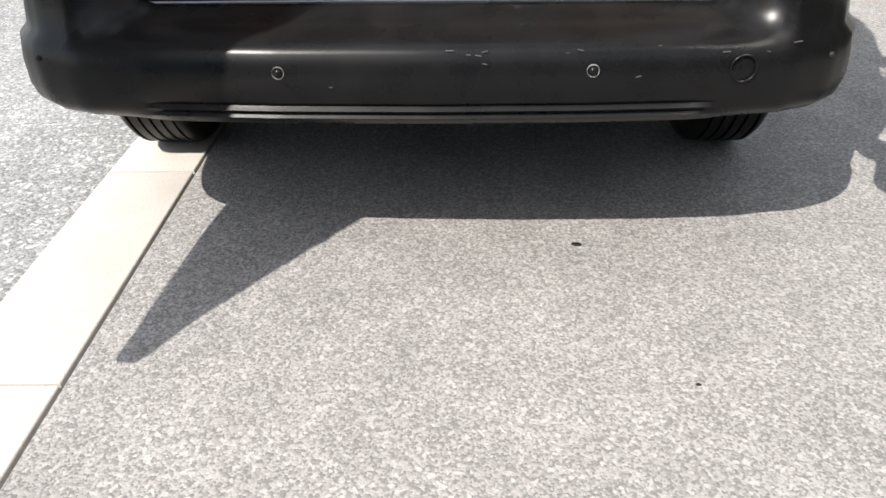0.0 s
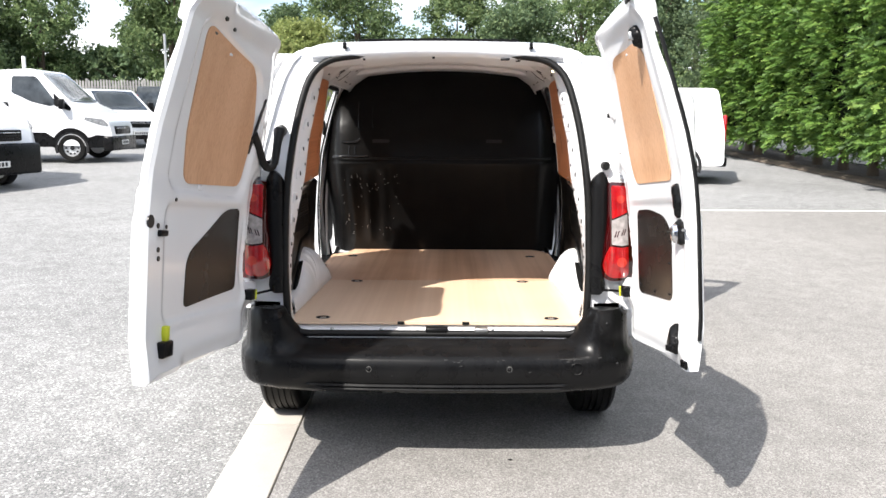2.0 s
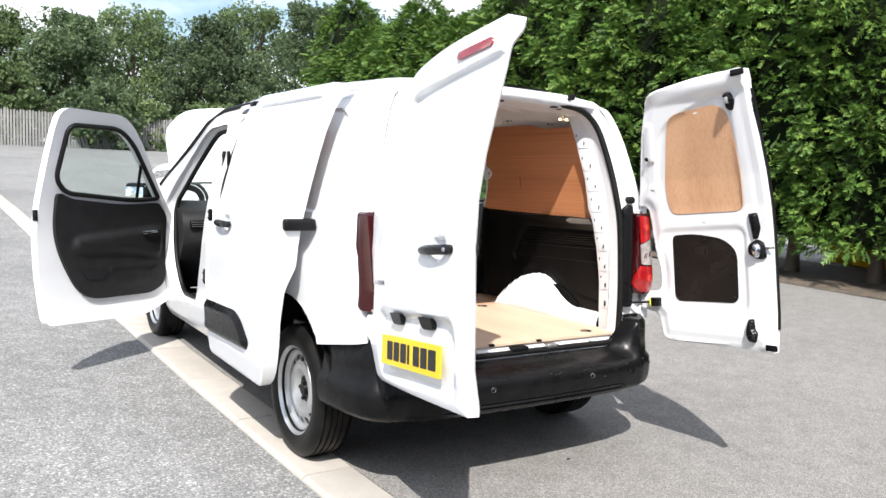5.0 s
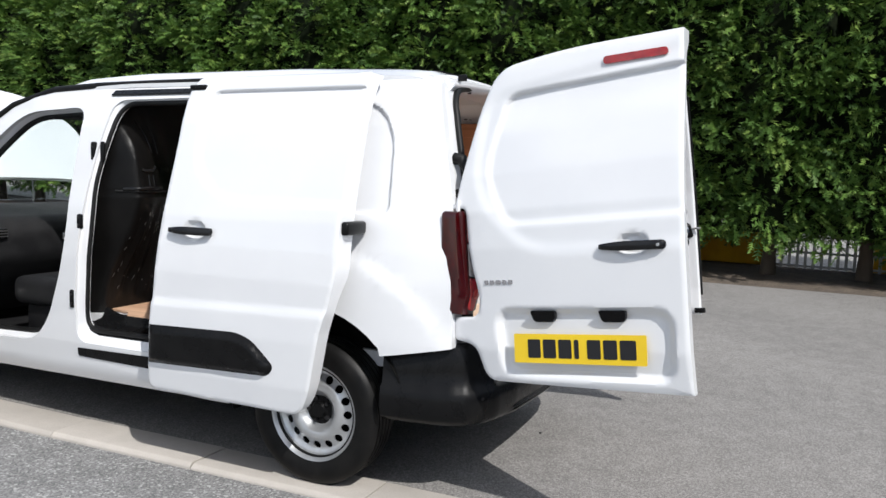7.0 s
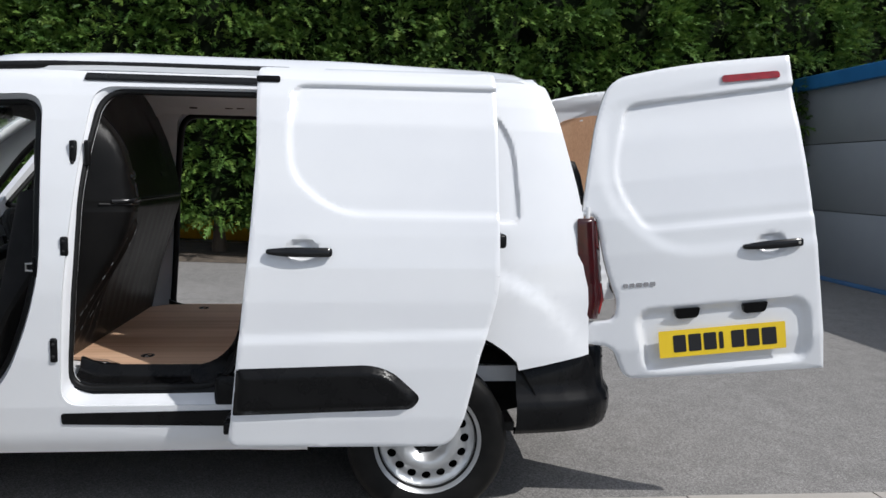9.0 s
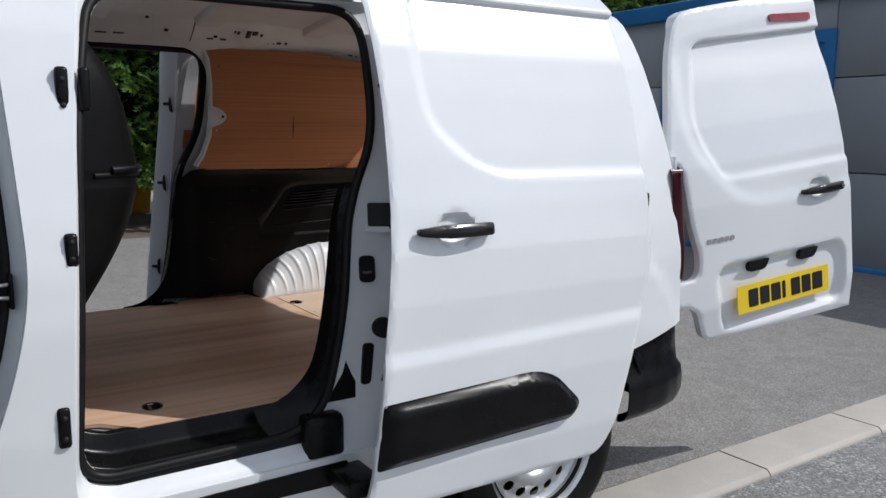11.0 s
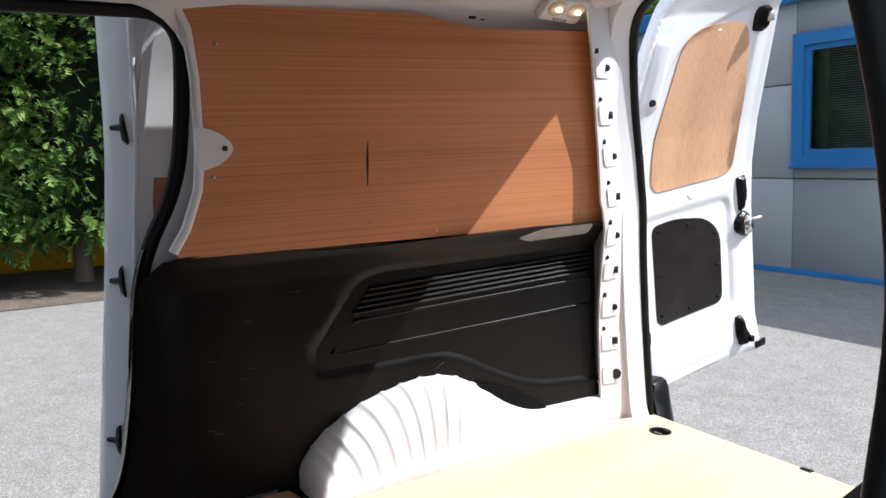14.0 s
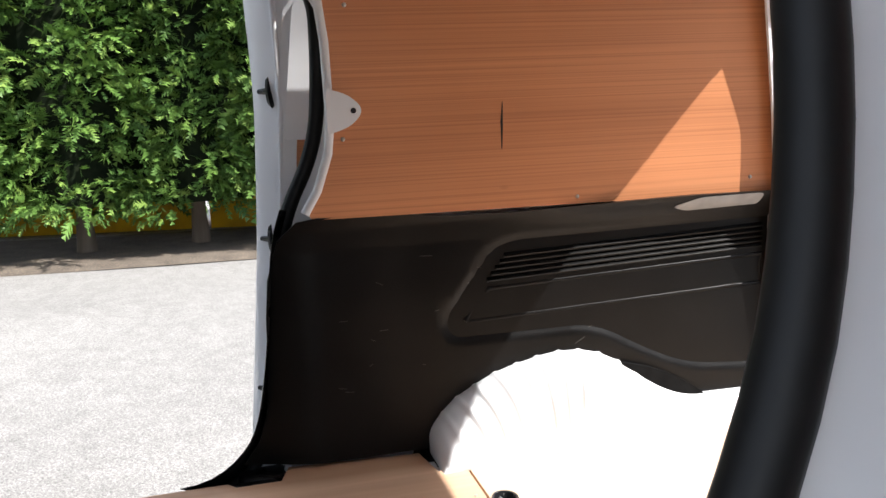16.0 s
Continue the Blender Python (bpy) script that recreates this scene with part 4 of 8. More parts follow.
def rear_door(sign, edge, angle, label):
    """One rear door, built shut and then swung on its leaning hinge line. edge: where it meets the other door."""
    s = sign
    o = [(s * 0.866, 0.737, 0.01), (s * 0.762, 0.716, 0.04), (s * 0.722, 0.574, 0.05), (edge, 0.553), (edge, 1.870), (s * 0.34, 1.874, 0.2), (s * 0.655, 1.842, 0.10),
         (s * 0.727, 1.69, 0.1), (s * 0.768, 1.55, 0.2), (s * 0.811, 1.39, 0.1), (s * 0.838, 1.278, 0.02), (s * 0.782, 1.272, 0.04), (s * 0.764, 1.05, 0.15), (s * 0.728, 0.91, 0.05), (s * 0.742, 0.830, 0.05), (s * 0.862, 0.828, 0.02)]
    out = rpoly(o, 6)
    inner_edge = edge - s * -0.02
    win = poly_distance(rpoly([(s * 0.605, 1.722, 0.06), (edge - s * 0.3, 1.752), (edge - s * 0.3, 1.200), (s * 0.588, 1.196, 0.05), (s * 0.698, 1.40, 0.12)], 5))
    fall = poly_distance(rpoly([(s * 0.70, 1.72, 0.1), (edge - s * 0.3, 1.85), (edge - s * 0.3, 1.10), (s * 0.50, 1.09, 0.12), (s * 0.745, 1.33, 0.15)], 5))
    tray = poly_distance(rpoly([(s * 0.652, 0.856, 0.07), (0.044 if s < 0 else 0.2, 0.852, 0.07), (0.038 if s < 0 else 0.2, 0.604, 0.06), (s * 0.628, 0.612, 0.05)], 5))
    cup = (-0.085, 1.092) if s < 0 else None
    hem = poly_distance(out)
    well = poly_distance(rpoly([(s * 0.70, 1.42, 0.1), (s * 0.60, 1.68, 0.1), (edge + s * 0.10, 1.80, 0.1), (edge + s * 0.13, 1.20, 0.08), (s * 0.66, 1.18, 0.08)], 5))
    well2 = poly_distance(rpoly([(s * 0.715, 1.15, 0.05), (edge + s * 0.13, 1.15, 0.05), (edge + s * 0.13, 0.74, 0.05), (s * 0.715, 0.74, 0.05)], 5))

    def f(x, z, d):
        y = rear_skin(x, z)
        if d == 0:
            y += 0.011 * smooth(0.014, -0.014, win(x, z)) + 0.008 * smooth(0.03, -0.03, fall(x, z))
            y += 0.012 * smooth(0.004, -0.006, win(x, z)) * smooth(1.55, 1.70, z)
            if s < 0:
                y += 0.026 * smooth(0.020, -0.020, tray(x, z))
                y += 0.020 * smooth(0.048, 0.030, math.hypot((x - cup[0]) / 1.4, z - cup[1]))
            y += 0.006 * smooth(-0.010, 0.0, hem(x, z))
        else:
            y += d + 0.030 * smooth(1.76, 1.84, z) - 0.012 * smooth(-0.010, 0.0, hem(x, z)) - 0.014 * smooth(-0.075, -0.015, hem(x, z)) * smooth(0.12, 0.2, abs(x))
            y -= 0.012 * smooth(0.012, -0.012, well(x, z)) + 0.010 * smooth(0.012, -0.012, well2(x, z))
        return Vector((x, y, z))

    lo, hi = min(edge, s * 0.86), max(edge, s * 0.86)
    bm = slab(out, f, DT, (), steps(lo, hi, 84), steps(0.566, 1.865, 112) + steps(1.70, 1.76, 14))
    door = part("rear_door", bm, white_paint, van, label, angle=30)
    door.matrix_basis = hinged(s, angle)
    return door, f


DL, fl = rear_door(-1, 0.103, -96.5, "white rear door swung wide open, with handle and yellow plate")
DR, fr = rear_door(1, 0.105, 93.5, "narrower white rear door swung wide open, plywood lined")


def panel_on(door, f, outline, material, name, label="", proud=0.004, thick=0.006, inside=True, seg=5, cut=16, vcut=20):
    pts = rpoly(outline, seg)
    us, vs = [p[0] for p in pts], [p[1] for p in pts]
    base = DT if inside else 0.0
    g = (lambda x, z, d: f(x, z, base) + Vector((0, proud - d, 0))) if inside else (lambda x, z, d: f(x, z, 0.0) + Vector((0, -proud + d, 0)))
    bm = slab(pts, g, thick, (), steps(min(us), max(us), cut), steps(min(vs), max(vs), vcut))
    return part(name, bm, material, door, label)


panel_on(DL, fl, [(-0.050, 1.772, 0.06), (-0.54, 1.695, 0.08), (-0.665, 1.45, 0.15), (-0.635, 1.232, 0.05), (-0.160, 1.224, 0.05), (-0.095, 1.45, 0.2)], ply_door, "plywood_panel", "orange-brown plywood lining panel")
panel_on(DL, fl, [(-0.660, 1.142, 0.03), (-0.545, 1.138, 0.05), (-0.41, 1.062, 0.05), (-0.215, 0.965, 0.06), (-0.200, 0.774, 0.03), (-0.640, 0.808, 0.03)], door_panel, "lower_panel", "dark brown lower lining panel", 0.003)
panel_on(DR, fr, [(0.235, 1.742, 0.10), (0.56, 1.718, 0.08), (0.655, 1.370, 0.12), (0.645, 1.228, 0.05), (0.23, 1.226, 0.05), (0.210, 1.470, 0.2)], ply_door, "plywood_panel", "orange-brown plywood lining panel")
low = panel_on(DR, fr, [(0.285, 1.035, 0.06), (0.36, 1.096, 0.08), (0.52, 1.124, 0.05), (0.645, 1.120, 0.03), (0.645, 0.782, 0.04), (0.288, 0.780, 0.04)], door_panel, "lower_panel", "black lower lining panel with screws", 0.003)
for x, z in ((0.315, 1.035), (0.46, 1.090), (0.615, 1.097), (0.624, 0.950), (0.620, 0.815), (0.47, 0.802), (0.312, 0.805), (0.308, 0.920)):
    bm = bmesh.new()
    bmesh.ops.create_uvsphere(bm, u_segments=8, v_segments=6, radius=0.006, matrix=Matrix.Translation(fr(x, z, DT) + Vector((0, 0.003, 0))))
    part("screw", bm, black_plastic, low)


def bar_handle(u0, u1, v, place, parent):
    """A flat tapered pull bar; place(u, v, out) gives places in front of the panel."""
    pts = rpoly([(u0, v - 0.008, 0.010), (u0, v + 0.010, 0.010), (u0 + 0.35 * (u1 - u0), v + 0.019, 0.05), (u1, v + 0.017, 0.014), (u1, v - 0.016, 0.014), (u0 + 0.35 * (u1 - u0), v - 0.017, 0.05)], 5)
    dist = poly_distance(pts)
    arc = lambda u: 0.010 + 0.014 * math.sin(math.pi * min(1, max(0, (u - u0) / (u1 - u0)))) ** 0.6
    bm = slab(pts, lambda u, w, d: place(u, w, arc(u) + (0.006 * smooth(0.0, -0.010, dist(u, w)) if d == 0 else -d)), 0.012, (), steps(min(u0, u1), max(u0, u1), 16), steps(v - 0.017, v + 0.019, 5))
    for u in (u0 + 0.06 * (u1 - u0), u0 + 0.95 * (u1 - u0)):
        tube(bm, [place(u, v, -0.004), place(u, v, 0.010)], 0.008, 8)
    return part("handle", bm, black_gloss, parent, "black pull handle")


def pull_handle(door, x0, x1, z, lock_x):
    h = bar_handle(x0, x1, z, lambda u, v, out: Vector((u, rear_skin(u, v) - out, v)), door)
    bm = bmesh.new()
    lathe(bm, [(0.001, -0.003), (0.006, -0.003), (0.0075, 0.006), (0.001, 0.006)], 16, Matrix.Translation((lock_x, rear_skin(lock_x, z) - 0.024, z)) @ pose(0, 0, 0, 0, 0, 90))
    part("key_lock", bm, chrome, h)


pull_handle(DL, -0.205, 0.040, 1.088, 0.018)
panel_on(DL, fl, [(-0.195, 1.808, 0.014), (0.048, 1.806, 0.014), (0.050, 1.776, 0.014), (-0.195, 1.778, 0.014)], lamp_red, "brake_light", "long red brake light", 0.008, 0.01, False, 4, 12, 4)
plate = panel_on(DL, lambda x, z, d: Vector((x, 0.176, z)), [(-0.573, 0.768, 0.006), (-0.050, 0.766, 0.006), (-0.052, 0.655, 0.006), (-0.575, 0.656, 0.006)], plate_yellow, "number_plate", "yellow rear number plate", 0.002, 0.004, False, 3, 2, 2)
x = -0.515
for w in (0.052, 0.052, 0.052, 0.018, 0.0, 0.052, 0.052, 0.060):
    if w:
        bm = slab(rpoly([(x, 0.747, 0.006), (x + w, 0.747, 0.006), (x + w, 0.676, 0.006), (x, 0.676, 0.006)], 3), lambda u, v, d: Vector((u, 0.1725 + d, v)), 0.003)
        part("plate_bar", bm, plate_black, plate)
    x += w + 0.011 if w else 0.022
for x in (-0.447, -0.170):
    bm = slab(rpoly([(x - 0.052, 0.856, 0.008), (x + 0.052, 0.856, 0.008), (x + 0.044, 0.812, 0.016), (x - 0.044, 0.812, 0.016)], 4), lambda u, v, d: Vector((u, rear_skin(u, v) - 0.004 + d + 0.014 * (0.856 - v) / 0.04, v)), 0.03, (), steps(x - 0.052, x + 0.052, 5), (0.835,))
    part("plate_lamp", bm, black_plastic, DL)
x = -0.700
for w, h in ((0.020, 0.018), (0.022, 0.018), (0.026, 0.018), (0.021, 0.018), (0.022, 0.018)):
    bm = slab(rpoly([(x, 0.978, 0.006), (x + w, 0.978, 0.006), (x + w, 0.978 - h, 0.006), (x, 0.978 - h, 0.006)], 3), lambda u, v, d: Vector((u, rear_skin(u, v) - 0.003 + d, v)), 0.006)
    part("badge_bar", bm, chrome, DL)
    x += w + 0.005


def chunk(door, f, x, z, w, h, depth, name, material=black_plastic, bev=0.006, inside=True, dy=0.0):
    p = f(x, z, DT if inside else 0.0) + Vector((0, dy, 0))
    bm = bmesh.new()
    box(bm, p.x - w / 2, p.x + w / 2, p.y - 0.01, p.y + depth, p.z - h / 2, p.z + h / 2, bev)
    return part(name, bm, material, door)


# locks, catches and small holes on the inner faces
chunk(DL, fl, -0.02, 0.655, 0.075, 0.055, 0.022, "catch")
chunk(DL, fl, -0.035, 0.705, 0.03, 0.055, 0.018, "yellow_release", yellow_plastic)
chunk(DL, fl, 0.0, 1.05, 0.06, 0.022, 0.012, "latch_plate")
for x, z, r in ((0.082, 1.09, 0.022), (0.03, 1.075, 0.009), (0.025, 0.995, 0.009), (0.022, 0.965, 0.009), (-0.09, 1.165, 0.007), (-0.05, 1.07, 0.007), (-0.12, 1.80, 0.012), (-0.22, 1.785, 0.010), (-0.12, 1.755, 0.014)):
    bm = bmesh.new()
    bmesh.ops.create_cone(bm, cap_ends=True, segments=16, radius1=r, radius2=r, depth=0.006, matrix=Matrix.Translation(fl(x, z, DT) + Vector((0, 0.0, 0))) @ pose(0, 0, 0, 90))
    part("hole", bm, plate_black, DL)
bm = slab(rpoly([(-0.655, 1.60, 0.008), (-0.672, 1.60, 0.008), (-0.672, 1.37, 0.008), (-0.655, 1.37, 0.008)], 3), lambda x, z, d: fl(x, z, DT) + Vector((0, 0.003 - d, 0)), 0.004)
part("slot", bm, plate_black, DL)


def fitting(door, f, outline, depth, name, material=black_plastic, label=""):
    """A moulded fitting on a door's inner face, domed towards its middle."""
    pts = rpoly(outline, 4)
    dist = poly_distance(pts)
    us, vs = [q[0] for q in pts], [q[1] for q in pts]
    bm = slab(pts, lambda x, z, d: f(x, z, DT) + Vector((0, depth * (0.35 + 0.65 * smooth(0.0, -0.012, dist(x, z))) - d if d == 0 else -0.006, 0)), 0.02, (), steps(min(us), max(us), 8), steps(min(vs), max(vs), 10))
    return part(name, bm, material, door, label)


# catches, latch and pull on the narrower door
up = fitting(DR, fr, [(0.225, 1.770, 0.01), (0.185, 1.776, 0.01), (0.172, 1.735, 0.01), (0.190, 1.692, 0.01), (0.222, 1.698, 0.01)], 0.030, "upper_catch")
chunk(DR, fr, 0.196, 1.738, 0.018, 0.030, 0.040, "catch_hook", bare_steel, 0.003)
fitting(DR, fr, [(0.205, 1.208, 0.006), (0.160, 1.213, 0.006), (0.148, 1.140, 0.01), (0.165, 1.090, 0.006), (0.188, 1.088, 0.006), (0.196, 1.145, 0.006)], 0.018, "latch_plate")
lk = fitting(DR, fr, [(0.215, 1.065, 0.02), (0.165, 1.088, 0.01), (0.135, 1.070, 0.01), (0.122, 1.000, 0.01), (0.160, 0.990, 0.02), (0.218, 1.018, 0.02)], 0.020, "latch_body")
bm = bmesh.new()
p = fr(0.165, 1.036, DT)
lathe(bm, [(0.004, -0.016), (0.020, -0.014), (0.029, -0.004), (0.030, 0.012), (0.004, 0.012)], 20, Matrix.Translation((p.x, p.y + 0.022, p.z)) @ pose(0, 0, 0, 0, 0, -90) @ Matrix.Diagonal((1, 0.75, 1.15, 1)))
part("inner_handle", bm, chrome, lk)
bm = bmesh.new()
p = fr(0.125, 1.045, DT)
tube(bm, [p, p + Vector((-0.02, 0.012, 0.002)), p + Vector((-0.045, 0.014, 0.002))], 0.006, 8)
part("latch_pin", bm, bare_steel, lk)
fitting(DR, fr, [(0.232, 0.705, 0.008), (0.205, 0.710, 0.008), (0.196, 0.660, 0.008), (0.180, 0.642, 0.008), (0.192, 0.598, 0.008), (0.226, 0.600, 0.008), (0.242, 0.642, 0.008)], 0.028, "lower_catch")
chunk(DR, fr, 0.198, 0.625, 0.018, 0.022, 0.040, "catch_hook", black_plastic, 0.003)
pad = fitting(DR, fr, [(0.700, 1.705, 0.03), (0.640, 1.700, 0.03), (0.672, 1.490, 0.03), (0.742, 1.500, 0.03)], 0.012, "pressed_pad", white_inner)
bm = bmesh.new()
bmesh.ops.create_cone(bm, cap_ends=True, segments=16, radius1=0.013, radius2=0.009, depth=0.014, matrix=Matrix.Translation(fr(0.712, 1.520, DT) + Vector((0, 0.012, 0))) @ pose(0, 0, 0, -90))
part("rubber_plug", bm, rubber, pad)
bm = bmesh.new()
tube(bm, [fr(0.105, z, 0.03) + Vector((-0.004, 0, 0)) for z in steps(0.58, 1.86, 16)], 0.009, 8, flat=0.8)
part("edge_seal", bm, rubber, DR, "black rubber strip down the meeting edge")
chunk(DR, fr, 0.112, 0.578, 0.06, 0.03, 0.0, "corner_cap", black_plastic, 0.006, True, 0.006)
chunk(DR, fr, 0.115, 1.85, 0.07, 0.03, 0.0, "corner_cap", black_plastic, 0.006, True, 0.006)
for x, z in ((0.72, 1.370), (0.40, 1.715), (0.45, 1.185)):
    chunk(DR, fr, x, z, 0.025, 0.018, 0.004, "panel_clip", white_inner, 0.004)
for x, z in ((-0.28, 1.71), (-0.30, 1.215)):
    chunk(DL, fl, x, z, 0.03, 0.02, 0.004, "panel_clip", white_inner, 0.004)

# cable sleeve between the body and the wider rear door, and the check straps of both doors
tip = DL.matrix_basis @ (fl(-0.672, 1.452, DT) + Vector((0, -0.004, 0)))
a = Vector((-0.690, 0.285, 1.482))
low_a, low_b = Vector((-0.706, 0.205, 1.345)), Vector((-0.744, 0.150, 1.345))
pts = [a, a + Vector((-0.002, -0.035, -0.004)), a + Vector((-0.006, -0.058, -0.045)), low_a, (low_a * 0.75 + low_b * 0.25) - Vector((0, 0, 0.020)), (low_a + low_b) / 2 - Vector((0, 0, 0.025)),
       (low_a * 0.25 + low_b * 0.75) - Vector((0, 0, 0.020)), low_b, tip + Vector((0.012, 0.022, -0.035)), tip]
bm = bmesh.new()
tube(bm, pts, [0.027, 0.026, 0.019, 0.0165, 0.0165, 0.0165, 0.0165, 0.0165, 0.018, 0.021], 12)
part("cable_sleeve", bm, rubber, van, "black rubber cable sleeve")
for sign, d_, f_ in ((-1, DL, fl), (1, DR, fr)):
    ck = chunk(d_, f_, sign * 0.755, 0.775, 0.06, 0.045, 0.028, "check_box")
    p = f_(sign * 0.775, 0.775, DT)
    bm = bmesh.new()
    box(bm, p.x - 0.004, p.x + 0.004, p.y, p.y + 0.030, p.z - 0.022, p.z + 0.022, 0.003)
    part("yellow_clip", bm, yellow_plastic, ck)
    bm = bmesh.new()
    tube(bm, [(sign * 0.70, 0.225, 0.785), d_.matrix_basis @ (f_(sign * 0.765, 0.775, DT) + Vector((0, 0.015, 0)))], 0.006, 6)
    part("check_strap", bm, black_plastic, van)


# ---- sliding doors, both slid back ----
SD = rpoly([(1.545, 1.842, 0.02), (1.548, 1.79), (1.536, 1.50, 0.1), (1.555, 1.15, 0.1), (1.58, 0.9, 0.1), (1.622, 0.5), (1.635, 0.42, 0.03), (1.61, 0.392, 0.02), (0.80, 0.385, 0.05), (0.745, 0.48, 0.1), (0.685, 0.75), (0.655, 0.845, 0.02), (0.615, 1.0, 0.05), (0.615, 1.835, 0.02), (0.64, 1.845)], 5)
SD_WIN = poly_distance(rpoly([(0.3, 1.774), (1.405, 1.768, 0.05), (1.420, 1.55, 0.1), (1.40, 1.41, 0.1), (1.235, 1.279, 0.12), (0.3, 1.276)], 6))
SD_CREASE = poly_distance([(0.2, 0.84), (1.8, 0.80), (1.8, 0.2), (0.2, 0.2)])
SD_HEM = poly_distance(SD)
SD_CUP = (1.36, 1.14)
SD_T = 0.085


def slide_map(sign, out):
    def f(y, z, d):
        x = side_x(1.2, z) + out
        if d == 0:
            x -= 0.010 * smooth(0.004, -0.006, SD_WIN(y, z)) * smooth(1.6, 1.74, z)
            x -= 0.012 * smooth(0.014, -0.014, SD_WIN(y, z)) + 0.010 * smooth(-0.02, 0.03, SD_CREASE(y, z))
            x -= 0.022 * smooth(0.050, 0.030, math.hypot((y - SD_CUP[0]) / 1.35, z - SD_CUP[1]))
            x -= 0.005 * smooth(-0.008, 0.0, SD_HEM(y, z))
        else:
            tail = smooth(0.90, 0.70, y)
            x -= d * (0.20 + 0.80 * max(tail, min(1.0, max(0.0, -SD_HEM(y, z) / 0.058)) ** 0.8)) * (1 + 0.45 * tail * smooth(0.85, 1.0, z))
        return Vector((sign * x, y, z))
    return f


for sign in (-1, 1):
    out_, slid = (0.150, 0.07) if sign > 0 else (0.195, 0.0)
    f0 = slide_map(sign, out_)
    f = lambda y, z, d, f0=f0, slid=slid: f0(y, z, d) + Vector((0, slid, 0))
    bm = slab(SD, f, SD_T, (), steps(0.615, 1.64, 84), steps(0.37, 1.84, 112) + steps(1.74, 1.80, 14))
    sd = part("sliding_door", bm, white_paint, van, "white sliding side door pushed back open", angle=30)
    bar_handle(1.490, 1.248, 1.138, lambda u, v, out, sign=sign, out_=out_, slid=slid: Vector((sign * (side_x(1.2, v) + out_ + out), u + slid, v)), sd)
    mould = rpoly([(1.598, 0.702, 0.01), (1.10, 0.716, 0.06), (1.02, 0.69, 0.05), (0.908, 0.585, 0.03), (0.945, 0.540, 0.02), (1.614, 0.522, 0.01)], 5)
    md = poly_distance(mould)
    bm = slab(mould, lambda y, z, d, f=f, md=md, sign=sign: f(y, z, 0) + Vector((sign * ((0.026 * smooth(0.0, -0.03, md(y, z))) - d), 0, 0)), 0.012, (), steps(0.91, 1.61, 30), steps(0.525, 0.715, 14))
    part("side_moulding", bm, black_plastic, sd, "thick black side moulding")
    # pegs on the bevelled front edge
    for y, z in ((1.500, 1.515), (1.519, 1.155), (1.556, 0.760)):
        p = f(y, z, SD_T)
        turn = pose(0, 0, 0, 0, 0, sign * -48)
        bm = bmesh.new()
        lathe(bm, [(0.001, 0.007), (0.012, 0.006), (0.0145, -0.004), (0.001, -0.004)], 16, Matrix.Translation(p) @ turn @ pose(0, 0, 0, 0, 0, 90) @ Matrix.Diagonal((1, 0.8, 2.8, 1)))
        plate_ = part("locating_plate", bm, black_plastic if sign > 0 else white_inner, sd)
        bm = bmesh.new()
        lathe(bm, [(0.001, 0.040), (0.006, 0.037), (0.008, 0.015), (0.012, 0.0), (0.001, 0.0)], 12, Matrix.Translation(p) @ turn @ pose(0, 0, 0, 0, 0, 90))
        part("peg", bm, black_plastic, plate_)
    bm = bmesh.new()
    tube(bm, [f(lerp_table(z, (0.45, 0.9, 1.15, 1.5, 1.78), (1.560, 1.520, 1.496, 1.478, 1.488)), z, SD_T) + Vector((sign * -0.003, 0, 0)) for z in steps(0.44, 1.79, 26)], 0.007, 8)
    part("edge_bead", bm, white_inner, sd)
    # inner pressing with its opening, the plywood in it and the white cover at the front
    bm = slab(rpoly([(1.455, 1.765, 0.08), (1.490, 1.42, 0.1), (1.485, 1.20, 0.08), (0.75, 1.20, 0.06), (0.72, 1.765, 0.06)], 6), lambda y, z, d, f=f, sign=sign: f(y, z, SD_T) + Vector((sign * (-0.010 + d), 0, 0)), 0.016,
              [rpoly([(1.405, 1.715, 0.07), (1.445, 1.42, 0.1), (1.455, 1.265, 0.09), (0.80, 1.265, 0.05), (0.79, 1.715, 0.05)], 6)], steps(0.75, 1.49, 10), steps(1.2, 1.76, 16))
    part("inner_pressing", bm, white_inner, sd)
    bm = slab(rpoly([(1.415, 1.725, 0.07), (1.455, 1.42, 0.1), (1.465, 1.255, 0.09), (0.79, 1.255, 0.05), (0.78, 1.725, 0.05)], 6), lambda y, z, d, f=f, sign=sign: f(y, z, SD_T) + Vector((sign * (-0.002 + d), 0, 0)), 0.004, (), (), steps(1.25, 1.72, 8))
    part("plywood_panel", bm, ply_wall, sd)
    bm = slab(rpoly([(1.440, 1.715, 0.05), (1.474, 1.42, 0.1), (1.474, 1.400, 0.01), (1.405, 1.398, 0.006), (1.398, 1.60, 0.1), (1.375, 1.715, 0.03)], 6), lambda y, z, d, f=f, sign=sign: f(y, z, SD_T) + Vector((sign * (-0.018 + d), 0, 0)), 0.022, (), (), steps(1.4, 1.72, 8))
    part("inner_cover", bm, white_inner, sd)
    # carrier arms
    bm = bmesh.new()
    box(bm, min(sign * 0.86, sign * 1.04), max(sign * 0.86, sign * 1.04), 1.56, 1.66, 0.425, 0.475, 0.008)
    box(bm, min(sign * 0.80, sign * 0.90), max(sign * 0.80, sign * 0.90), 1.60, 1.72, 0.44, 0.62, 0.02)
    part("carrier_arm", bm, black_plastic, van)
    bm = bmesh.new()
    box(bm, min(sign * 0.905, sign * 1.06), max(sign * 0.905, sign * 1.06), 0.585, 0.69, 1.155, 0 + 1.21, 0.012)
    part("rear_carrier", bm, black_plastic, van)
    bm = bmesh.new()
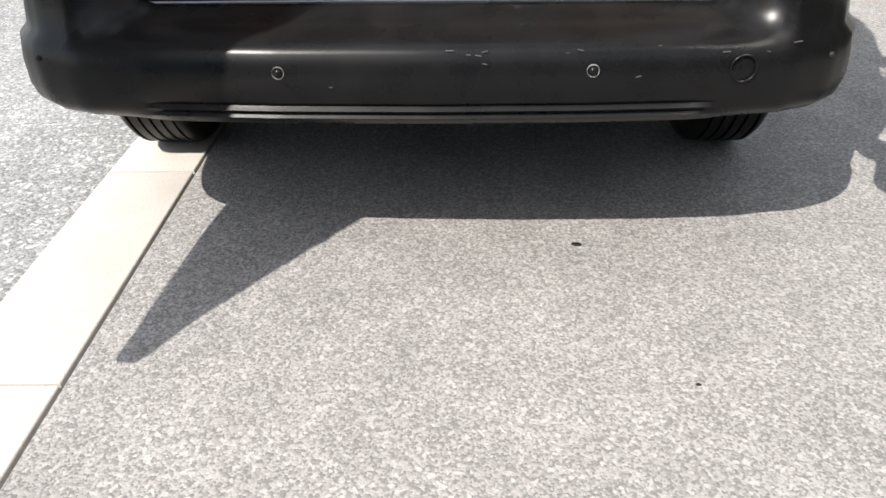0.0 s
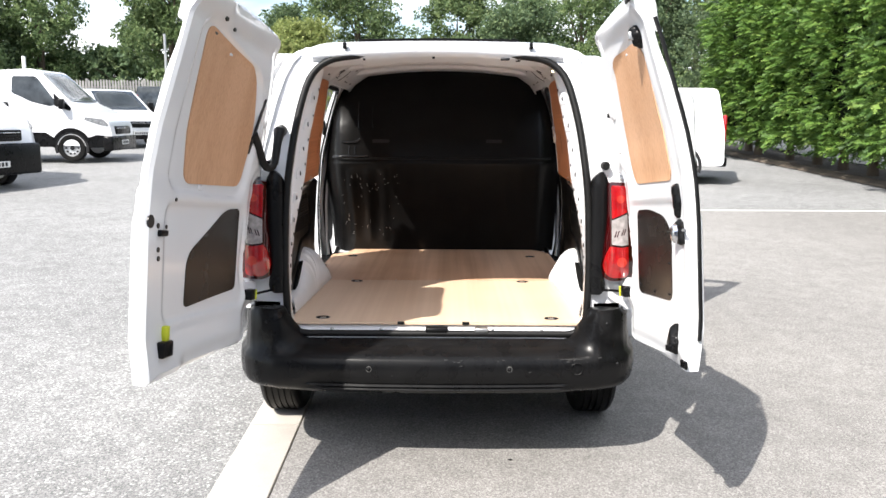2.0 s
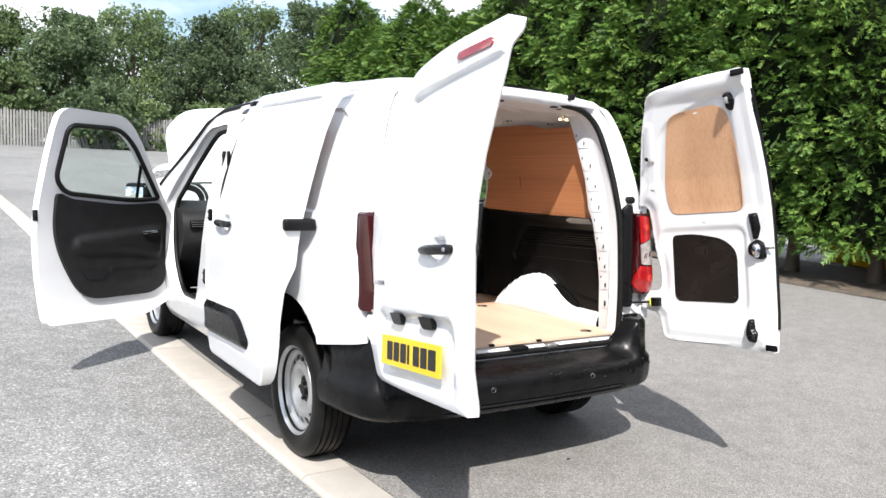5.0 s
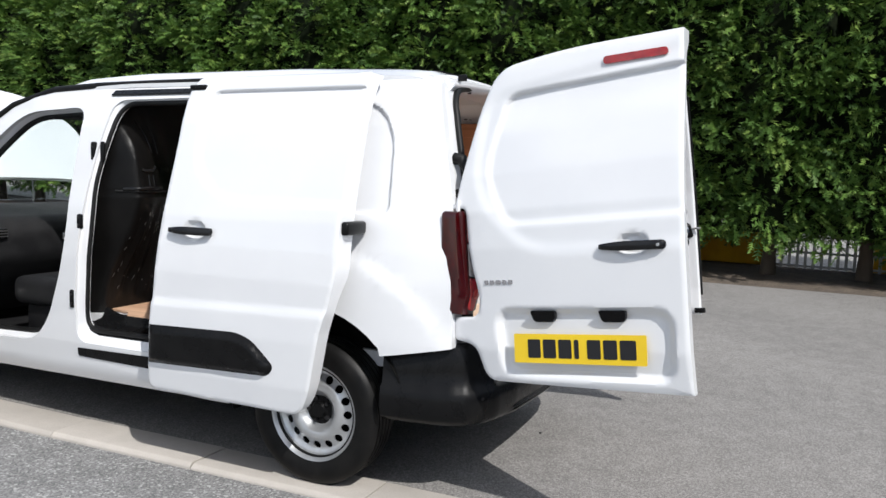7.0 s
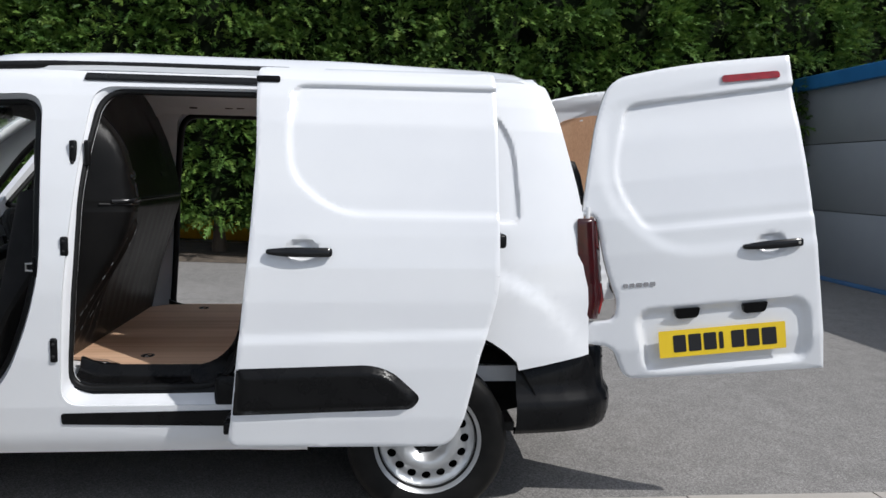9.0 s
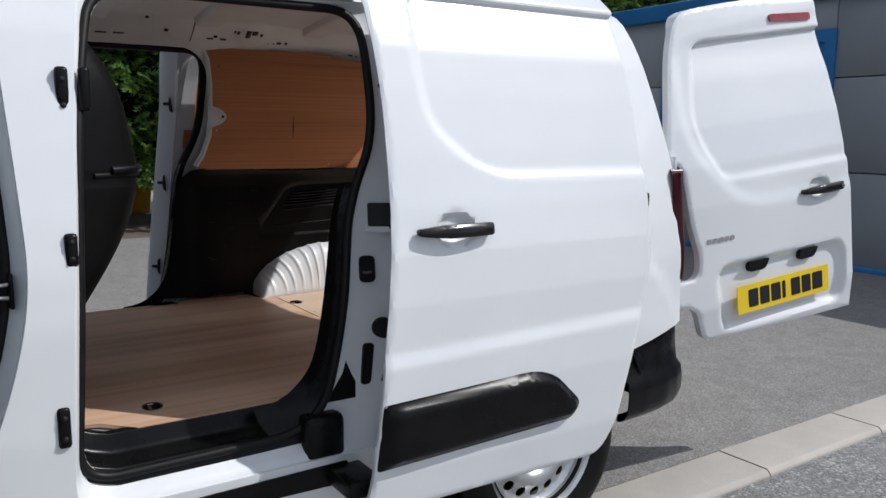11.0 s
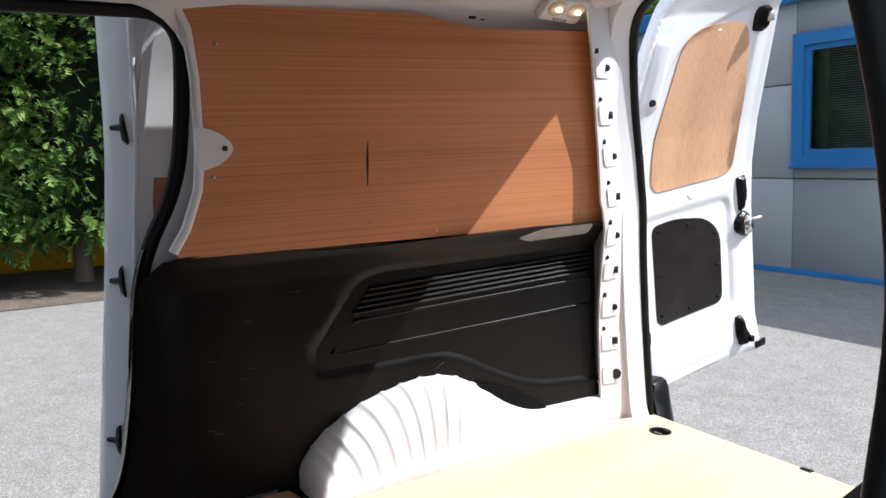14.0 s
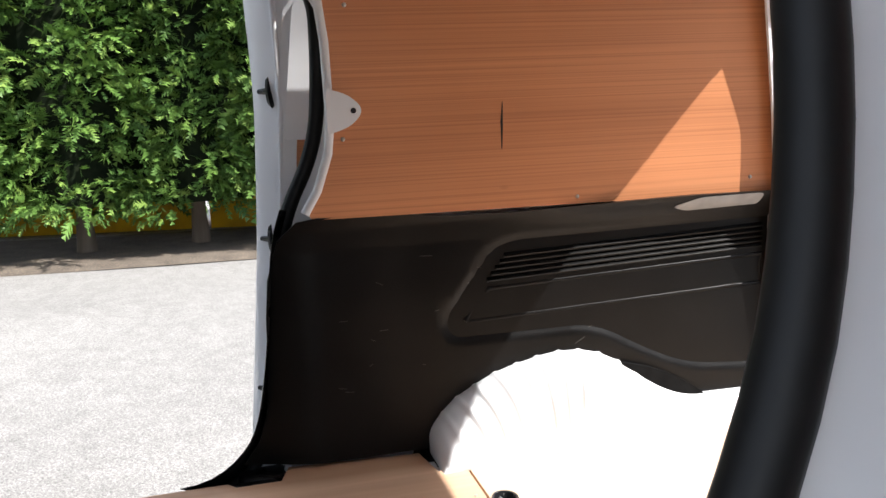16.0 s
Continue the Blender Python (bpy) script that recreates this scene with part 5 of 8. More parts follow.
    box(bm, min(sign * 0.70, sign * 0.90), max(sign * 0.70, sign * 0.90), 1.46, 1.55, 1.775, 1.80, 0.006)
    part("upper_arm", bm, black_plastic, van)

# fittings on the pillars round the side doorways
for sign in (-1, 1):
    for y, z, h in ((2.262, 1.48, 0.058), (2.275, 1.13, 0.038), (2.315, 0.73, 0.048)):
        xx = sign * (side_x(y, z) - 0.004)
        bm = bmesh.new()
        box(bm, xx - 0.012, xx + 0.012, y - 0.014, y + 0.014, z - h, z + h, 0.008)
        socket = part("locating_socket", bm, black_plastic, van)
        for k in (-0.5, 0.5):
            bm = bmesh.new()
            bmesh.ops.create_uvsphere(bm, u_segments=10, v_segments=6, radius=0.007, matrix=Matrix.Translation((xx + sign * 0.012, y, z + k * h)))
            part("socket_screw", bm, trim_dark, socket)
    # striker of the cab door
    bm = bmesh.new()
    xx = sign * (side_x(2.40, 1.05) - 0.045)
    box(bm, xx - 0.014, xx + 0.014, 2.392, 2.402, 1.005, 1.085, 0.004)
    plate_ = part("striker_plate", bm, black_plastic, van)
    bm = bmesh.new()
    tube(bm, [(xx, 2.398, 1.03), (xx, 2.43, 1.032), (xx, 2.43, 1.058), (xx, 2.398, 1.06)], 0.005, 8)
    part("striker_loop", bm, bare_steel, plate_)
    # rear edge of the doorway: striker, bung, slot, track pocket
    def on_jamb(y, z, lift=0.0):
        t = (y - 1.37) / (1.56 - 1.37)
        return Vector((sign * (side_x(y, z) - 0.012 - (seal_in(z) - 0.006) * smooth(0.0, 0.8, t) + lift), y, z))
    st = part("striker", slab(rpoly([(1.488, 1.05, 0.016), (1.532, 1.05, 0.016), (1.532, 0.975, 0.016), (1.488, 0.975, 0.016)], 5), lambda y, z, d: on_jamb(y, z, 0.008 - d), 0.02), rubber, van)
    bm = bmesh.new()
    p = on_jamb(1.51, 1.005)
    tube(bm, [p + Vector((0, -0.012, 0)), p + Vector((sign * 0.018, -0.006, 0)), p + Vector((sign * 0.018, 0.014, 0)), p + Vector((0, 0.012, 0))], 0.004, 6)
    part("striker_loop", bm, bare_steel, st)
    part("bung", slab(circle(1.470, 0.842, 0.030, 20), lambda y, z, d: on_jamb(y, z, 0.014 - d), 0.02), rubber, van)
    part("slot_cover", slab(rpoly([(1.497, 0.80, 0.012), (1.527, 0.80, 0.012), (1.537, 0.68, 0.012), (1.507, 0.68, 0.012)], 4), lambda y, z, d: on_jamb(y, z, 0.014 - d), 0.02), rubber, van)
    pk = part("track_pocket", slab(rpoly([(1.372, 1.195, 0.006), (1.498, 1.198, 0.008), (1.498, 1.130, 0.01), (1.372, 1.125, 0.006)], 4), lambda y, z, d: on_jamb(y, z, 0.003 - d), 0.01, (), steps(1.37, 1.5, 5)), plate_black, van)
    part("pocket_lip", slab(rpoly([(1.372, 1.128, 0.004), (1.505, 1.132, 0.006), (1.505, 1.118, 0.006), (1.372, 1.112, 0.004)], 4), lambda y, z, d: on_jamb(y, z, 0.010 - d), 0.012, (), steps(1.37, 1.5, 5)), white_inner, pk)
    bm = bmesh.new()
    tube(bm, [on_jamb(1.372, z, 0.006) for z in (1.20, 1.05, 0.9, 0.75, 0.62)], 0.008, 6)
    part("edge_strip", bm, rubber, van)

# ---- load bay ----
grey_cap = mat("grey_cap", (0.30, 0.305, 0.31), (0.37, 0.375, 0.38), 30, 0.5, bump=0.2)
scuff_grey = mat("scuff_grey", (0.10, 0.095, 0.09), (0.07, 0.066, 0.06), 30, 0.7)
QUIET = lambda y, z: z < 0.86 and 0.65 < y < 1.1 or z > 1.03 and y < 1.1
for y0, y1, w in ((0.205, 1.198, 0.0), (1.204, 2.36, 0.0)):
    if y0 < 1:
        out = [(-0.665, 0.30), (-0.635, 0.205), (0.635, 0.205), (0.665, 0.30), (0.655, 0.66), (0.645, 1.198), (-0.645, 1.198), (-0.655, 0.66)]
        holes = [circle(-0.524, 0.293, 0.030, 18, 0.024), circle(0.524, 0.293, 0.030, 18, 0.024), circle(-0.469, 1.168, 0.030, 18, 0.024), circle(0.469, 1.168, 0.030, 18, 0.024)]
    else:
        out = [(-0.645, 1.204), (0.645, 1.204), (0.645, 1.27), (0.76, 1.29), (0.79, 1.60), (0.72, 1.62), (0.72, 1.72), (0.745, 1.74), (0.74, 2.25), (0.62, 2.38), (-0.62, 2.38), (-0.66, 2.20), (-0.745, 2.12), (-0.745, 1.74), (-0.72, 1.72), (-0.72, 1.62), (-0.79, 1.60), (-0.76, 1.29), (-0.645, 1.27)]
        holes = [circle(-0.60, 2.05, 0.028, 18), circle(0.60, 2.05, 0.028, 18)]
    bm = slab(out, lambda x, y, d: Vector((x, y, 0.634 - d)), 0.010, holes)
    board = part("floor_board", bm, ply_floor if y0 < 1 else ply_front, van, "tan plywood floor board" if y0 < 1 else "pale pinkish plywood floor board")
    for h in holes:
        cx, cy = sum(p[0] for p in h) / len(h), sum(p[1] for p in h) / len(h)
        bm = bmesh.new()
        lathe(bm, [(0.001, -0.016), (0.027, -0.016), (0.0285, 0.001), (0.033, 0.002), (0.033, 0.0), (0.029, -0.02), (0.001, -0.02)], 20, Matrix.Translation((cx, cy, 0.634)) @ pose(0, 0, 0, 0, -90, 0) @ Matrix.Diagonal((1, 0.85, 1, 1)))
        cup = part("lashing_cup", bm, plate_black, board)
        bm = bmesh.new()
        tube(bm, [(cx - 0.018, cy, 0.622), (cx - 0.012, cy + 0.008, 0.630), (cx + 0.012, cy + 0.008, 0.630), (cx + 0.018, cy, 0.622)], 0.0035, 6)
        part("lashing_ring", bm, bare_steel, cup)
    rng = random.Random(int(y0 * 10))
    for k in range(5):
        bm = bmesh.new()
        xx = -0.5 + 0.25 * k
        bmesh.ops.create_cone(bm, cap_ends=True, segments=8, radius1=0.004, radius2=0.004, depth=0.002, matrix=Matrix.Translation((xx, y1 - 0.02 if y0 < 1 else y0 + 0.02, 0.6345)))
        part("screw", bm, bare_steel, board)
for x in (-0.16, 0.13):
    bm = bmesh.new()
    box(bm, x - 0.016, x + 0.016, 0.200, 0.216, 0.625, 0.637, 0.003)
    part("board_clip", bm, black_plastic, van)
bm = bmesh.new()
box(bm, -0.735, 0.735, 0.24, 2.6, 0.55, 0.618)
part("floor_pan", bm, white_inner, van)
bm = bmesh.new()
box(bm, -0.62, 0.62, 0.45, 4.5, 0.29, 0.33)
part("underbody", bm, trim_dark, van)

for sign in (-1, 1):
    # wheel box and the ledge behind it: one pressed shell from the lining's edge down to the floor
    rim = rpoly([(1.262, 0.635), (1.266, 0.69, 0.03), (1.212, 0.762, 0.05), (1.097, 0.826, 0.05), (0.95, 0.862, 0.05), (0.853, 0.857, 0.05), (0.762, 0.811, 0.05),
                 (0.688, 0.75, 0.05), (0.60, 0.709, 0.05), (0.36, 0.709)], 6)[:-1] + [(0.36, 0.709)]
    fine = []
    for (ya, za), (yb, zb) in zip(rim, rim[1:]):
        k = max(1, int(math.hypot(yb - ya, zb - za) / 0.0045))
        fine += [(ya + (yb - ya) * i / k, za + (zb - za) * i / k) for i in range(k)]
    fine.append(rim[-1])
    bm = bmesh.new()
    rows, nR = [], 14
    for i, (yt, zt) in enumerate(fine):
        sft = i / (len(fine) - 1)
        yb = lerp_table(sft, (0.0, 0.06, 0.13, 0.30, 0.55, 0.75, 1.0), (1.262, 1.235, 1.150, 1.005, 0.84, 0.62, 0.37))
        xb = 0.624 + 0.045 * (1.262 - yb)
        xt = 0.745 + 0.055 * (min(yt, 1.3) - 1.10)
        ph = ((sft - 0.06) / 0.052) % 1.0
        wave = (1.0 * math.exp(-((ph - 0.5) / 0.13) ** 2) - 0.25) * smooth(0.06, 0.10, sft) * smooth(0.64, 0.52, sft)
        line = []
        for k in range(nR + 1):
            th = math.pi / 2 * k / nR
            sx, cz = math.sin(th), math.cos(th)
            y = yt + (yb - yt) * sx ** 1.6
            x = xt + (xb - xt) * sx ** 0.75
            z = 0.632 + (zt - 0.632) * cz ** 0.85
            x -= 0.006 * wave * smooth(0.02, 0.2, k / nR) * smooth(1.0, 0.75, k / nR)
            z += 0.004 * wave * smooth(0.9, 0.3, k / nR)
            line.append(bm.verts.new((sign * x, y, z)))
        rows.append(line)
    for line in rows:
        line += [bm.verts.new(v.co + Vector((sign * 0.004, 0, -0.003))) for v in line[::-1]]
    m_ = 2 * (nR + 1)
    for a, b in zip(rows, rows[1:]):
        for k in range(m_):
            bm.faces.new((a[k], a[(k + 1) % m_], b[(k + 1) % m_], b[k]))
    bmesh.ops.recalc_face_normals(bm, faces=bm.faces[:])
    part("wheel_box", bm, white_inner, van, "white pleated inner wheel box", angle=60)

    # black moulded lower lining
    top = [(0.385, 1.223), (0.60, 1.226), (0.80, 1.222), (1.05, 1.212), (1.20, 1.214), (1.32, 1.226), (1.50, 1.230), (1.545, 1.222)]
    front = [(1.588, 1.18), (1.615, 1.09), (1.624, 1.0), (1.628, 0.90), (1.637, 0.78), (1.662, 0.70), (1.70, 0.645)]
    bottom = rpoly([(1.258, 0.645), (1.262, 0.69, 0.03), (1.208, 0.752, 0.05), (1.095, 0.814, 0.05), (0.95, 0.850, 0.05), (0.855, 0.845, 0.05), (0.765, 0.800, 0.05), (0.69, 0.738, 0.05), (0.60, 0.697, 0.05), (0.365, 0.697)], 5)
    if sign < 0:
        top, front = top[:5] + [(1.30, 1.205), (1.40, 1.185)], [(1.465, 1.155), (1.51, 1.0), (1.55, 0.85), (1.59, 0.72), (1.64, 0.645)]
    liner = top + front + bottom
    grille = poly_distance(rpoly([(0.20, 1.162, 0.02), (1.04, 1.147, 0.04), (1.10, 1.130, 0.04), (1.222, 0.955, 0.04), (1.195, 0.912, 0.03), (1.0, 0.912, 0.1), (0.84, 0.915, 0.08), (0.72, 0.845, 0.1), (0.59, 0.784, 0.1), (0.20, 0.755, 0.02)], 6))
    inset = poly_distance(rpoly([(0.395, 1.060, 0.008), (1.110, 1.030, 0.02), (1.168, 0.952, 0.015), (0.395, 0.985, 0.008)], 4))

    def liner_map(y, z, d, s=sign, grille=grille, inset=inset):
        x = lerp_table(z, (0.6, 0.9, 1.15, 1.20, 1.24), (0.745, 0.733, 0.716, 0.706, 0.687)) + 0.055 * (min(y, 1.3) - 1.10) + (0.06 * smooth(1.50, 1.72, y) if s > 0 else 0.10 * smooth(1.41, 1.54, y))
        if d == 0:
            x += 0.012 * smooth(0.016, -0.016, grille(y, z))
            x += 0.008 * smooth(0.004, -0.004, inset(y, z))
            x -= 0.028 * smooth(1.165, 1.225, z) * smooth(1.15, 0.75, y)
        else:
            x += d
        return Vector((s * x, y, z))

    bm = slab(liner, liner_map, 0.008, (), steps(0.38, 1.7, 60), steps(0.65, 1.26, 84))
    lin = part("lower_lining", bm, liner_plastic, van, "black moulded plastic lower side lining", angle=25)
    for k in range(5):
        q = k / 4
        ya, za, zb = 1.068 + 0.042 * q, 1.108 - 0.056 * q, 1.136 - 0.052 * q
        bm = bmesh.new()
        extrude_profile(bm, [(0.006, -0.006), (-0.010, -0.005), (-0.012, -0.002), (-0.005, 0.0055), (0.006, 0.0065)],
                        lambda u, v, w, s=sign, ya=ya, za=za, zb=zb: liner_map(w, za + (zb - za) * (ya - w) / (ya - 0.395), 0) + Vector((s * u, 0, v)), 0.398, ya, 12)
        part("rib", bm, liner_plastic, lin)
    for line in ([(0.395, 0.985), (0.395, 1.060), (0.8, 1.043), (1.105, 1.030), (1.165, 0.956), (1.15, 0.953), (0.8, 0.968), (0.395, 0.985)],):
        bm = bmesh.new()
        tube(bm, [liner_map(y, z, 0) + Vector((-sign * 0.005, 0, 0)) for (ya, za), (yb, zb) in zip(line, line[1:]) for y, z in [(ya + (yb - ya) * k / 6, za + (zb - za) * k / 6) for k in range(6)]], 0.0055, 8, True)
        part("rib", bm, liner_plastic, lin)
    bm = slab(rpoly([(0.43, 1.219, 0.012), (0.60, 1.217, 0.02), (0.66, 1.196, 0.015), (0.62, 1.184, 0.012), (0.43, 1.190, 0.012)], 4),
              lambda y, z, d, s=sign: liner_map(y, z, 0) + Vector((s * (d - 0.004), 0, 0.002)), 0.006, (), steps(0.4, 0.66, 6), (1.205,))
    part("ledge_cap", bm, grey_cap, lin)
    rng = random.Random(9)
    for k in range(60):
        y, z = rng.uniform(0.42, 0.95) if k < 45 else rng.uniform(1.0, 1.5), rng.uniform(0.80, 1.14)
        if QUIET(y, z):
            continue
        a, ln = rng.uniform(-0.6, 0.6), rng.uniform(0.006, 0.03)
        bm = bmesh.new()
        tube(bm, [liner_map(y, z, 0) - Vector((sign * 0.0004, 0, 0)), liner_map(y + ln * math.cos(a), z + ln * math.sin(a), 0) - Vector((sign * 0.0004, 0, 0))], 0.0006, 4)
        part("scuff", bm, scuff_grey, lin)

    # black step in the doorway
    bm = bmesh.new()
    extrude_profile(bm, rpoly([(0.72, 0.632), (0.745, 0.634, 0.006), (0.765, 0.585, 0.012), (0.82, 0.572, 0.01), (0.845, 0.58, 0.008), (0.86, 0.54), (0.72, 0.54)], 4),
                    lambda u, v, w, s=sign: Vector((s * u, w, v + 0.03 * smooth(2.2, 2.28, w))), 1.62, 2.275, 16)
    part("door_step", bm, black_plastic, van, "black plastic step in the side doorway")
    # black moulded edge from the seal to the lining and the floor
    edge = [(y, z) for y, z in SEAL_LINE if y < 1.85 and z < 1.26]
    bm = bmesh.new()
    rows = []
    for y, z in edge:
        low, w = smooth(0.80, 0.60, z), (1.0 if sign > 0 else 0.5)
        pts = [(side_x(y, z) - seal_in(z) - 0.004, y - 0.006, z), (side_x(y, z) - seal_in(z) - 0.020, y + 0.018 * w, z + 0.004 + 0.010 * low), (0.800 + 0.02 * (1 - w) * 2, y + 0.034 * w, z + 0.010 + 0.030 * low), (0.748 + 0.04 * (1 - w) * 2, y + 0.036 * w, z + 0.014 + 0.052 * low)]
        rows.append([bm.verts.new((sign * x, yy, zz)) for x, yy, zz in pts] + [bm.verts.new((sign * (x + 0.004), yy - 0.004, zz - 0.004)) for x, yy, zz in pts[::-1]])
    for ra, rb in zip(rows, rows[1:]):
        for k in range(8):
            bm.faces.new((ra[k], ra[(k + 1) % 8], rb[(k + 1) % 8], rb[k]))
    bm.faces.new(rows[0])
    bm.faces.new(rows[-1][::-1])
    bmesh.ops.recalc_face_normals(bm, faces=bm.faces[:])
    part("doorway_trim", bm, black_plastic, van, "black moulded trim round the lower doorway")
    # plywood upper lining
    cut = 0.24 if sign < 0 else 0.0
    ply = rpoly([(0.40, 1.724), (0.81, 1.720, 0.05), (0.96, 1.747, 0.05), (1.492 - cut, 1.749, 0.02), (1.468 - cut, 1.70, 0.06), (1.450 - cut, 1.45, 0.2), (1.458 - cut, 1.36, 0.1), (1.520 - cut, 1.226, 0.02), (0.385, 1.220)], 5)
    ply_x = lambda z, y=1.1: 0.652 + 0.05 * (y - 1.10) - 0.140 * (z - 1.464)
    bm = slab(ply, lambda y, z, d, s=sign, ply_x=ply_x: Vector((s * (ply_x(z, y) + d), y, z)), 0.006, (), steps(0.4, 1.5, 8), steps(1.22, 1.77, 8))
    pw = part("upper_lining", bm, ply_wall, van, "reddish-brown plywood upper side lining")
    bm = slab([(1.084, 1.463), (1.087, 1.42), (1.084, 1.36), (1.082, 1.36), (1.081, 1.41), (1.0825, 1.463)], lambda y, z, d, s=sign, ply_x=ply_x: Vector((s * (ply_x(z, y) - 0.0008 + d), y, z)), 0.0006)
    part("saw_cut", bm, plate_black, pw)
    for y, z in ((1.435, 1.398), (1.42, 1.67), (0.46, 1.26), (0.9, 1.24), (0.47, 1.70)):
        if sign < 0 and y > 1.2:
            continue
        bm = bmesh.new()
        bmesh.ops.create_uvsphere(bm, u_segments=8, v_segments=6, radius=0.005, matrix=Matrix.Translation((sign * ply_x(z, y), y, z)))
        part("screw", bm, bare_steel, pw)
    if sign < 0:
        continue
    # white boss at the front edge of the board
    bm = slab(rpoly([(1.468, 1.505, 0.01), (1.418, 1.489, 0.03), (1.388, 1.457, 0.03), (1.416, 1.425, 0.03), (1.468, 1.408, 0.01)], 5), lambda y, z, d, s=sign, ply_x=ply_x: Vector((s * (ply_x(z, y) - 0.012 + d), y, z)), 0.03)
    boss = part("pillar_boss", bm, white_inner, van)
    bm = bmesh.new()
    bmesh.ops.create_cone(bm, cap_ends=True, segments=12, radius1=0.006, radius2=0.006, depth=0.004, matrix=Matrix.Translation((sign * (ply_x(1.457, 1.412) - 0.0125), 1.412, 1.457)) @ pose(0, 0, 0, 0, 90, 0))
    part("hole", bm, plate_black, boss)
    # white return edge between board and doorway
    edge_pts = [(1.490, 1.755), (1.464, 1.70), (1.452, 1.60), (1.448, 1.45), (1.455, 1.37), (1.482, 1.29), (1.512, 1.24)]
    bm = bmesh.new()
    tube(bm, [(sign * (ply_x(z, y) + 0.010), y + 0.010, z) for y, z in edge_pts], 0.012, 10)
    part("pillar_flange", bm, white_inner, van)
# bay lamp by the rear corner, switched on
LAMP_M = Matrix.Translation((0.566, 0.575, 1.776)) @ pose(0, 0, 0, 0, -54.8, 0) @ pose(0, 0, 0, 0, 0, -6)
bm = bmesh.new()
box(bm, -0.018, 0.012, -0.062, 0.062, -0.038, 0.040, 0.011, 3)
bl = part("bay_lamp", bm, white_inner, van, "small white load-bay lamp, switched on")
bl.matrix_basis = LAMP_M
for k in (-0.030, 0.026):
    bm = bmesh.new()
    bmesh.ops.create_uvsphere(bm, u_segments=16, v_segments=10, radius=0.026, matrix=Matrix.Translation((-0.017, k, 0.008)) @ Matrix.Diagonal((0.35, 1, 0.9, 1)))
    part("lens", bm, warm_lens, bl)
    bm = bmesh.new()
    tube(bm, [(-0.0275, k - 0.006, 0.012), (-0.0275, k + 0.006, 0.012)], 0.0045, 8)
    part("bulb", bm, bulb_glow, bl)
for k in range(4):
    bm = bmesh.new()
    box(bm, -0.0205, -0.0175, -0.020 + 0.011 * k, -0.014 + 0.011 * k, -0.030, -0.022)
    part("switch_bar", bm, grey_cap, bl)

# bulkhead
BK_Z = (0.62, 0.85, 1.10, 1.255, 1.27, 1.30, 1.45, 1.60, 1.72, 1.86)
BK_Y = (2.36, 2.31, 2.235, 2.19, 2.196, 2.19, 2.215, 2.26, 2.31, 2.36)


def bulk_map(x, z, d):
    y = lerp_table(z, BK_Z, BK_Y)
    y -= 0.115 * smooth(0.30, 0.64, -x) * smooth(0.70, 1.2, z) * smooth(1.82, 1.5, z)
    y += 0.08 * smooth(0.66, 0.80, x) + 0.24 * smooth(0.68, 0.815, -x)
    if 0.68 < z < 1.235 and d == 0:
        rib = smooth(0.02, 0.0, abs(((x + 0.03) % 0.105) - 0.052) - 0.012) * smooth(0.68, 0.73, z) * smooth(1.235, 1.19, z) * smooth(0.70, 0.64, abs(x))
        y -= (0.012 * smooth(-0.30, -0.42, x) + 0.0015) * rib
    if z > 1.31 and d == 0:
        y += 0.006 * smooth(0.02, -0.02, BK_WIN(x, z))
    return Vector((x, y + d, z))


BK_WIN = poly_distance(rpoly([(-0.42, 1.72, 0.05), (0.42, 1.72, 0.05), (0.50, 1.43, 0.05), (-0.50, 1.43, 0.05)], 5))
bm = slab(rpoly([(-0.80, 0.62), (-0.815, 1.2, 0.1), (-0.775, 1.45, 0.2), (-0.69, 1.77, 0.1), (-0.48, 1.905, 0.12), (0.48, 1.905, 0.12), (0.69, 1.77, 0.1), (0.775, 1.45, 0.2), (0.815, 1.2, 0.1), (0.80, 0.62)], 5),
          bulk_map, 0.02, (), steps(-0.82, 0.82, 90), steps(0.62, 1.885, 50))
bk = part("bulkhead", bm, liner_plastic, van, "black ribbed plastic bulkhead behind the cab", angle=40)
bm = bmesh.new()
tube(bm, [bulk_map(x, 1.286, 0) + Vector((0, -0.003, 0)) for x in steps(-0.80, 0.80, 30)], 0.007, 8)
part("seam_bead", bm, rubber, bk)
for x in (-0.47, 0.30):
    bm = slab(rpoly([(x, 1.415, 0.008), (x + 0.11, 1.415, 0.008), (x + 0.11, 1.392, 0.008), (x, 1.392, 0.008)], 3), lambda u, v, d: bulk_map(u, v, 0) + Vector((0, -0.004 + d, 0)), 0.01)
    part("slot", bm, plate_black, bk)
# moulded ledges and ridges on the bulge behind the driver
for line, r in (([(-0.73, 1.298), (-0.65, 1.303), (-0.50, 1.303)], 0.011), ([(-0.665, 1.402), (-0.64, 1.394), (-0.575, 1.398), (-0.55, 1.416)], 0.009), ([(-0.62, 1.372), (-0.62, 1.316)], 0.004), ([(-0.58, 1.372), (-0.58, 1.316)], 0.004),
                ([(-0.565, 1.665), (-0.558, 1.490)], 0.003), ([(-0.475, 1.630), (-0.468, 1.490)], 0.003)):
    bm = bmesh.new()
    tube(bm, [bulk_map(xa + (xb - xa) * k / 6, za + (zb - za) * k / 6, 0) + Vector((0, -0.001, 0)) for (xa, za), (xb, zb) in zip(line, line[1:]) for k in range(6)] + [bulk_map(*line[-1], 0) + Vector((0, -0.001, 0))], r, 10)
    part("ledge", bm, black_gloss, bk)
bm = bmesh.new()
box(bm, -0.815, -0.795, 2.20, 2.225, 1.44, 1.54, 0.008)
part("grab_clip", bm, black_plastic, bk)
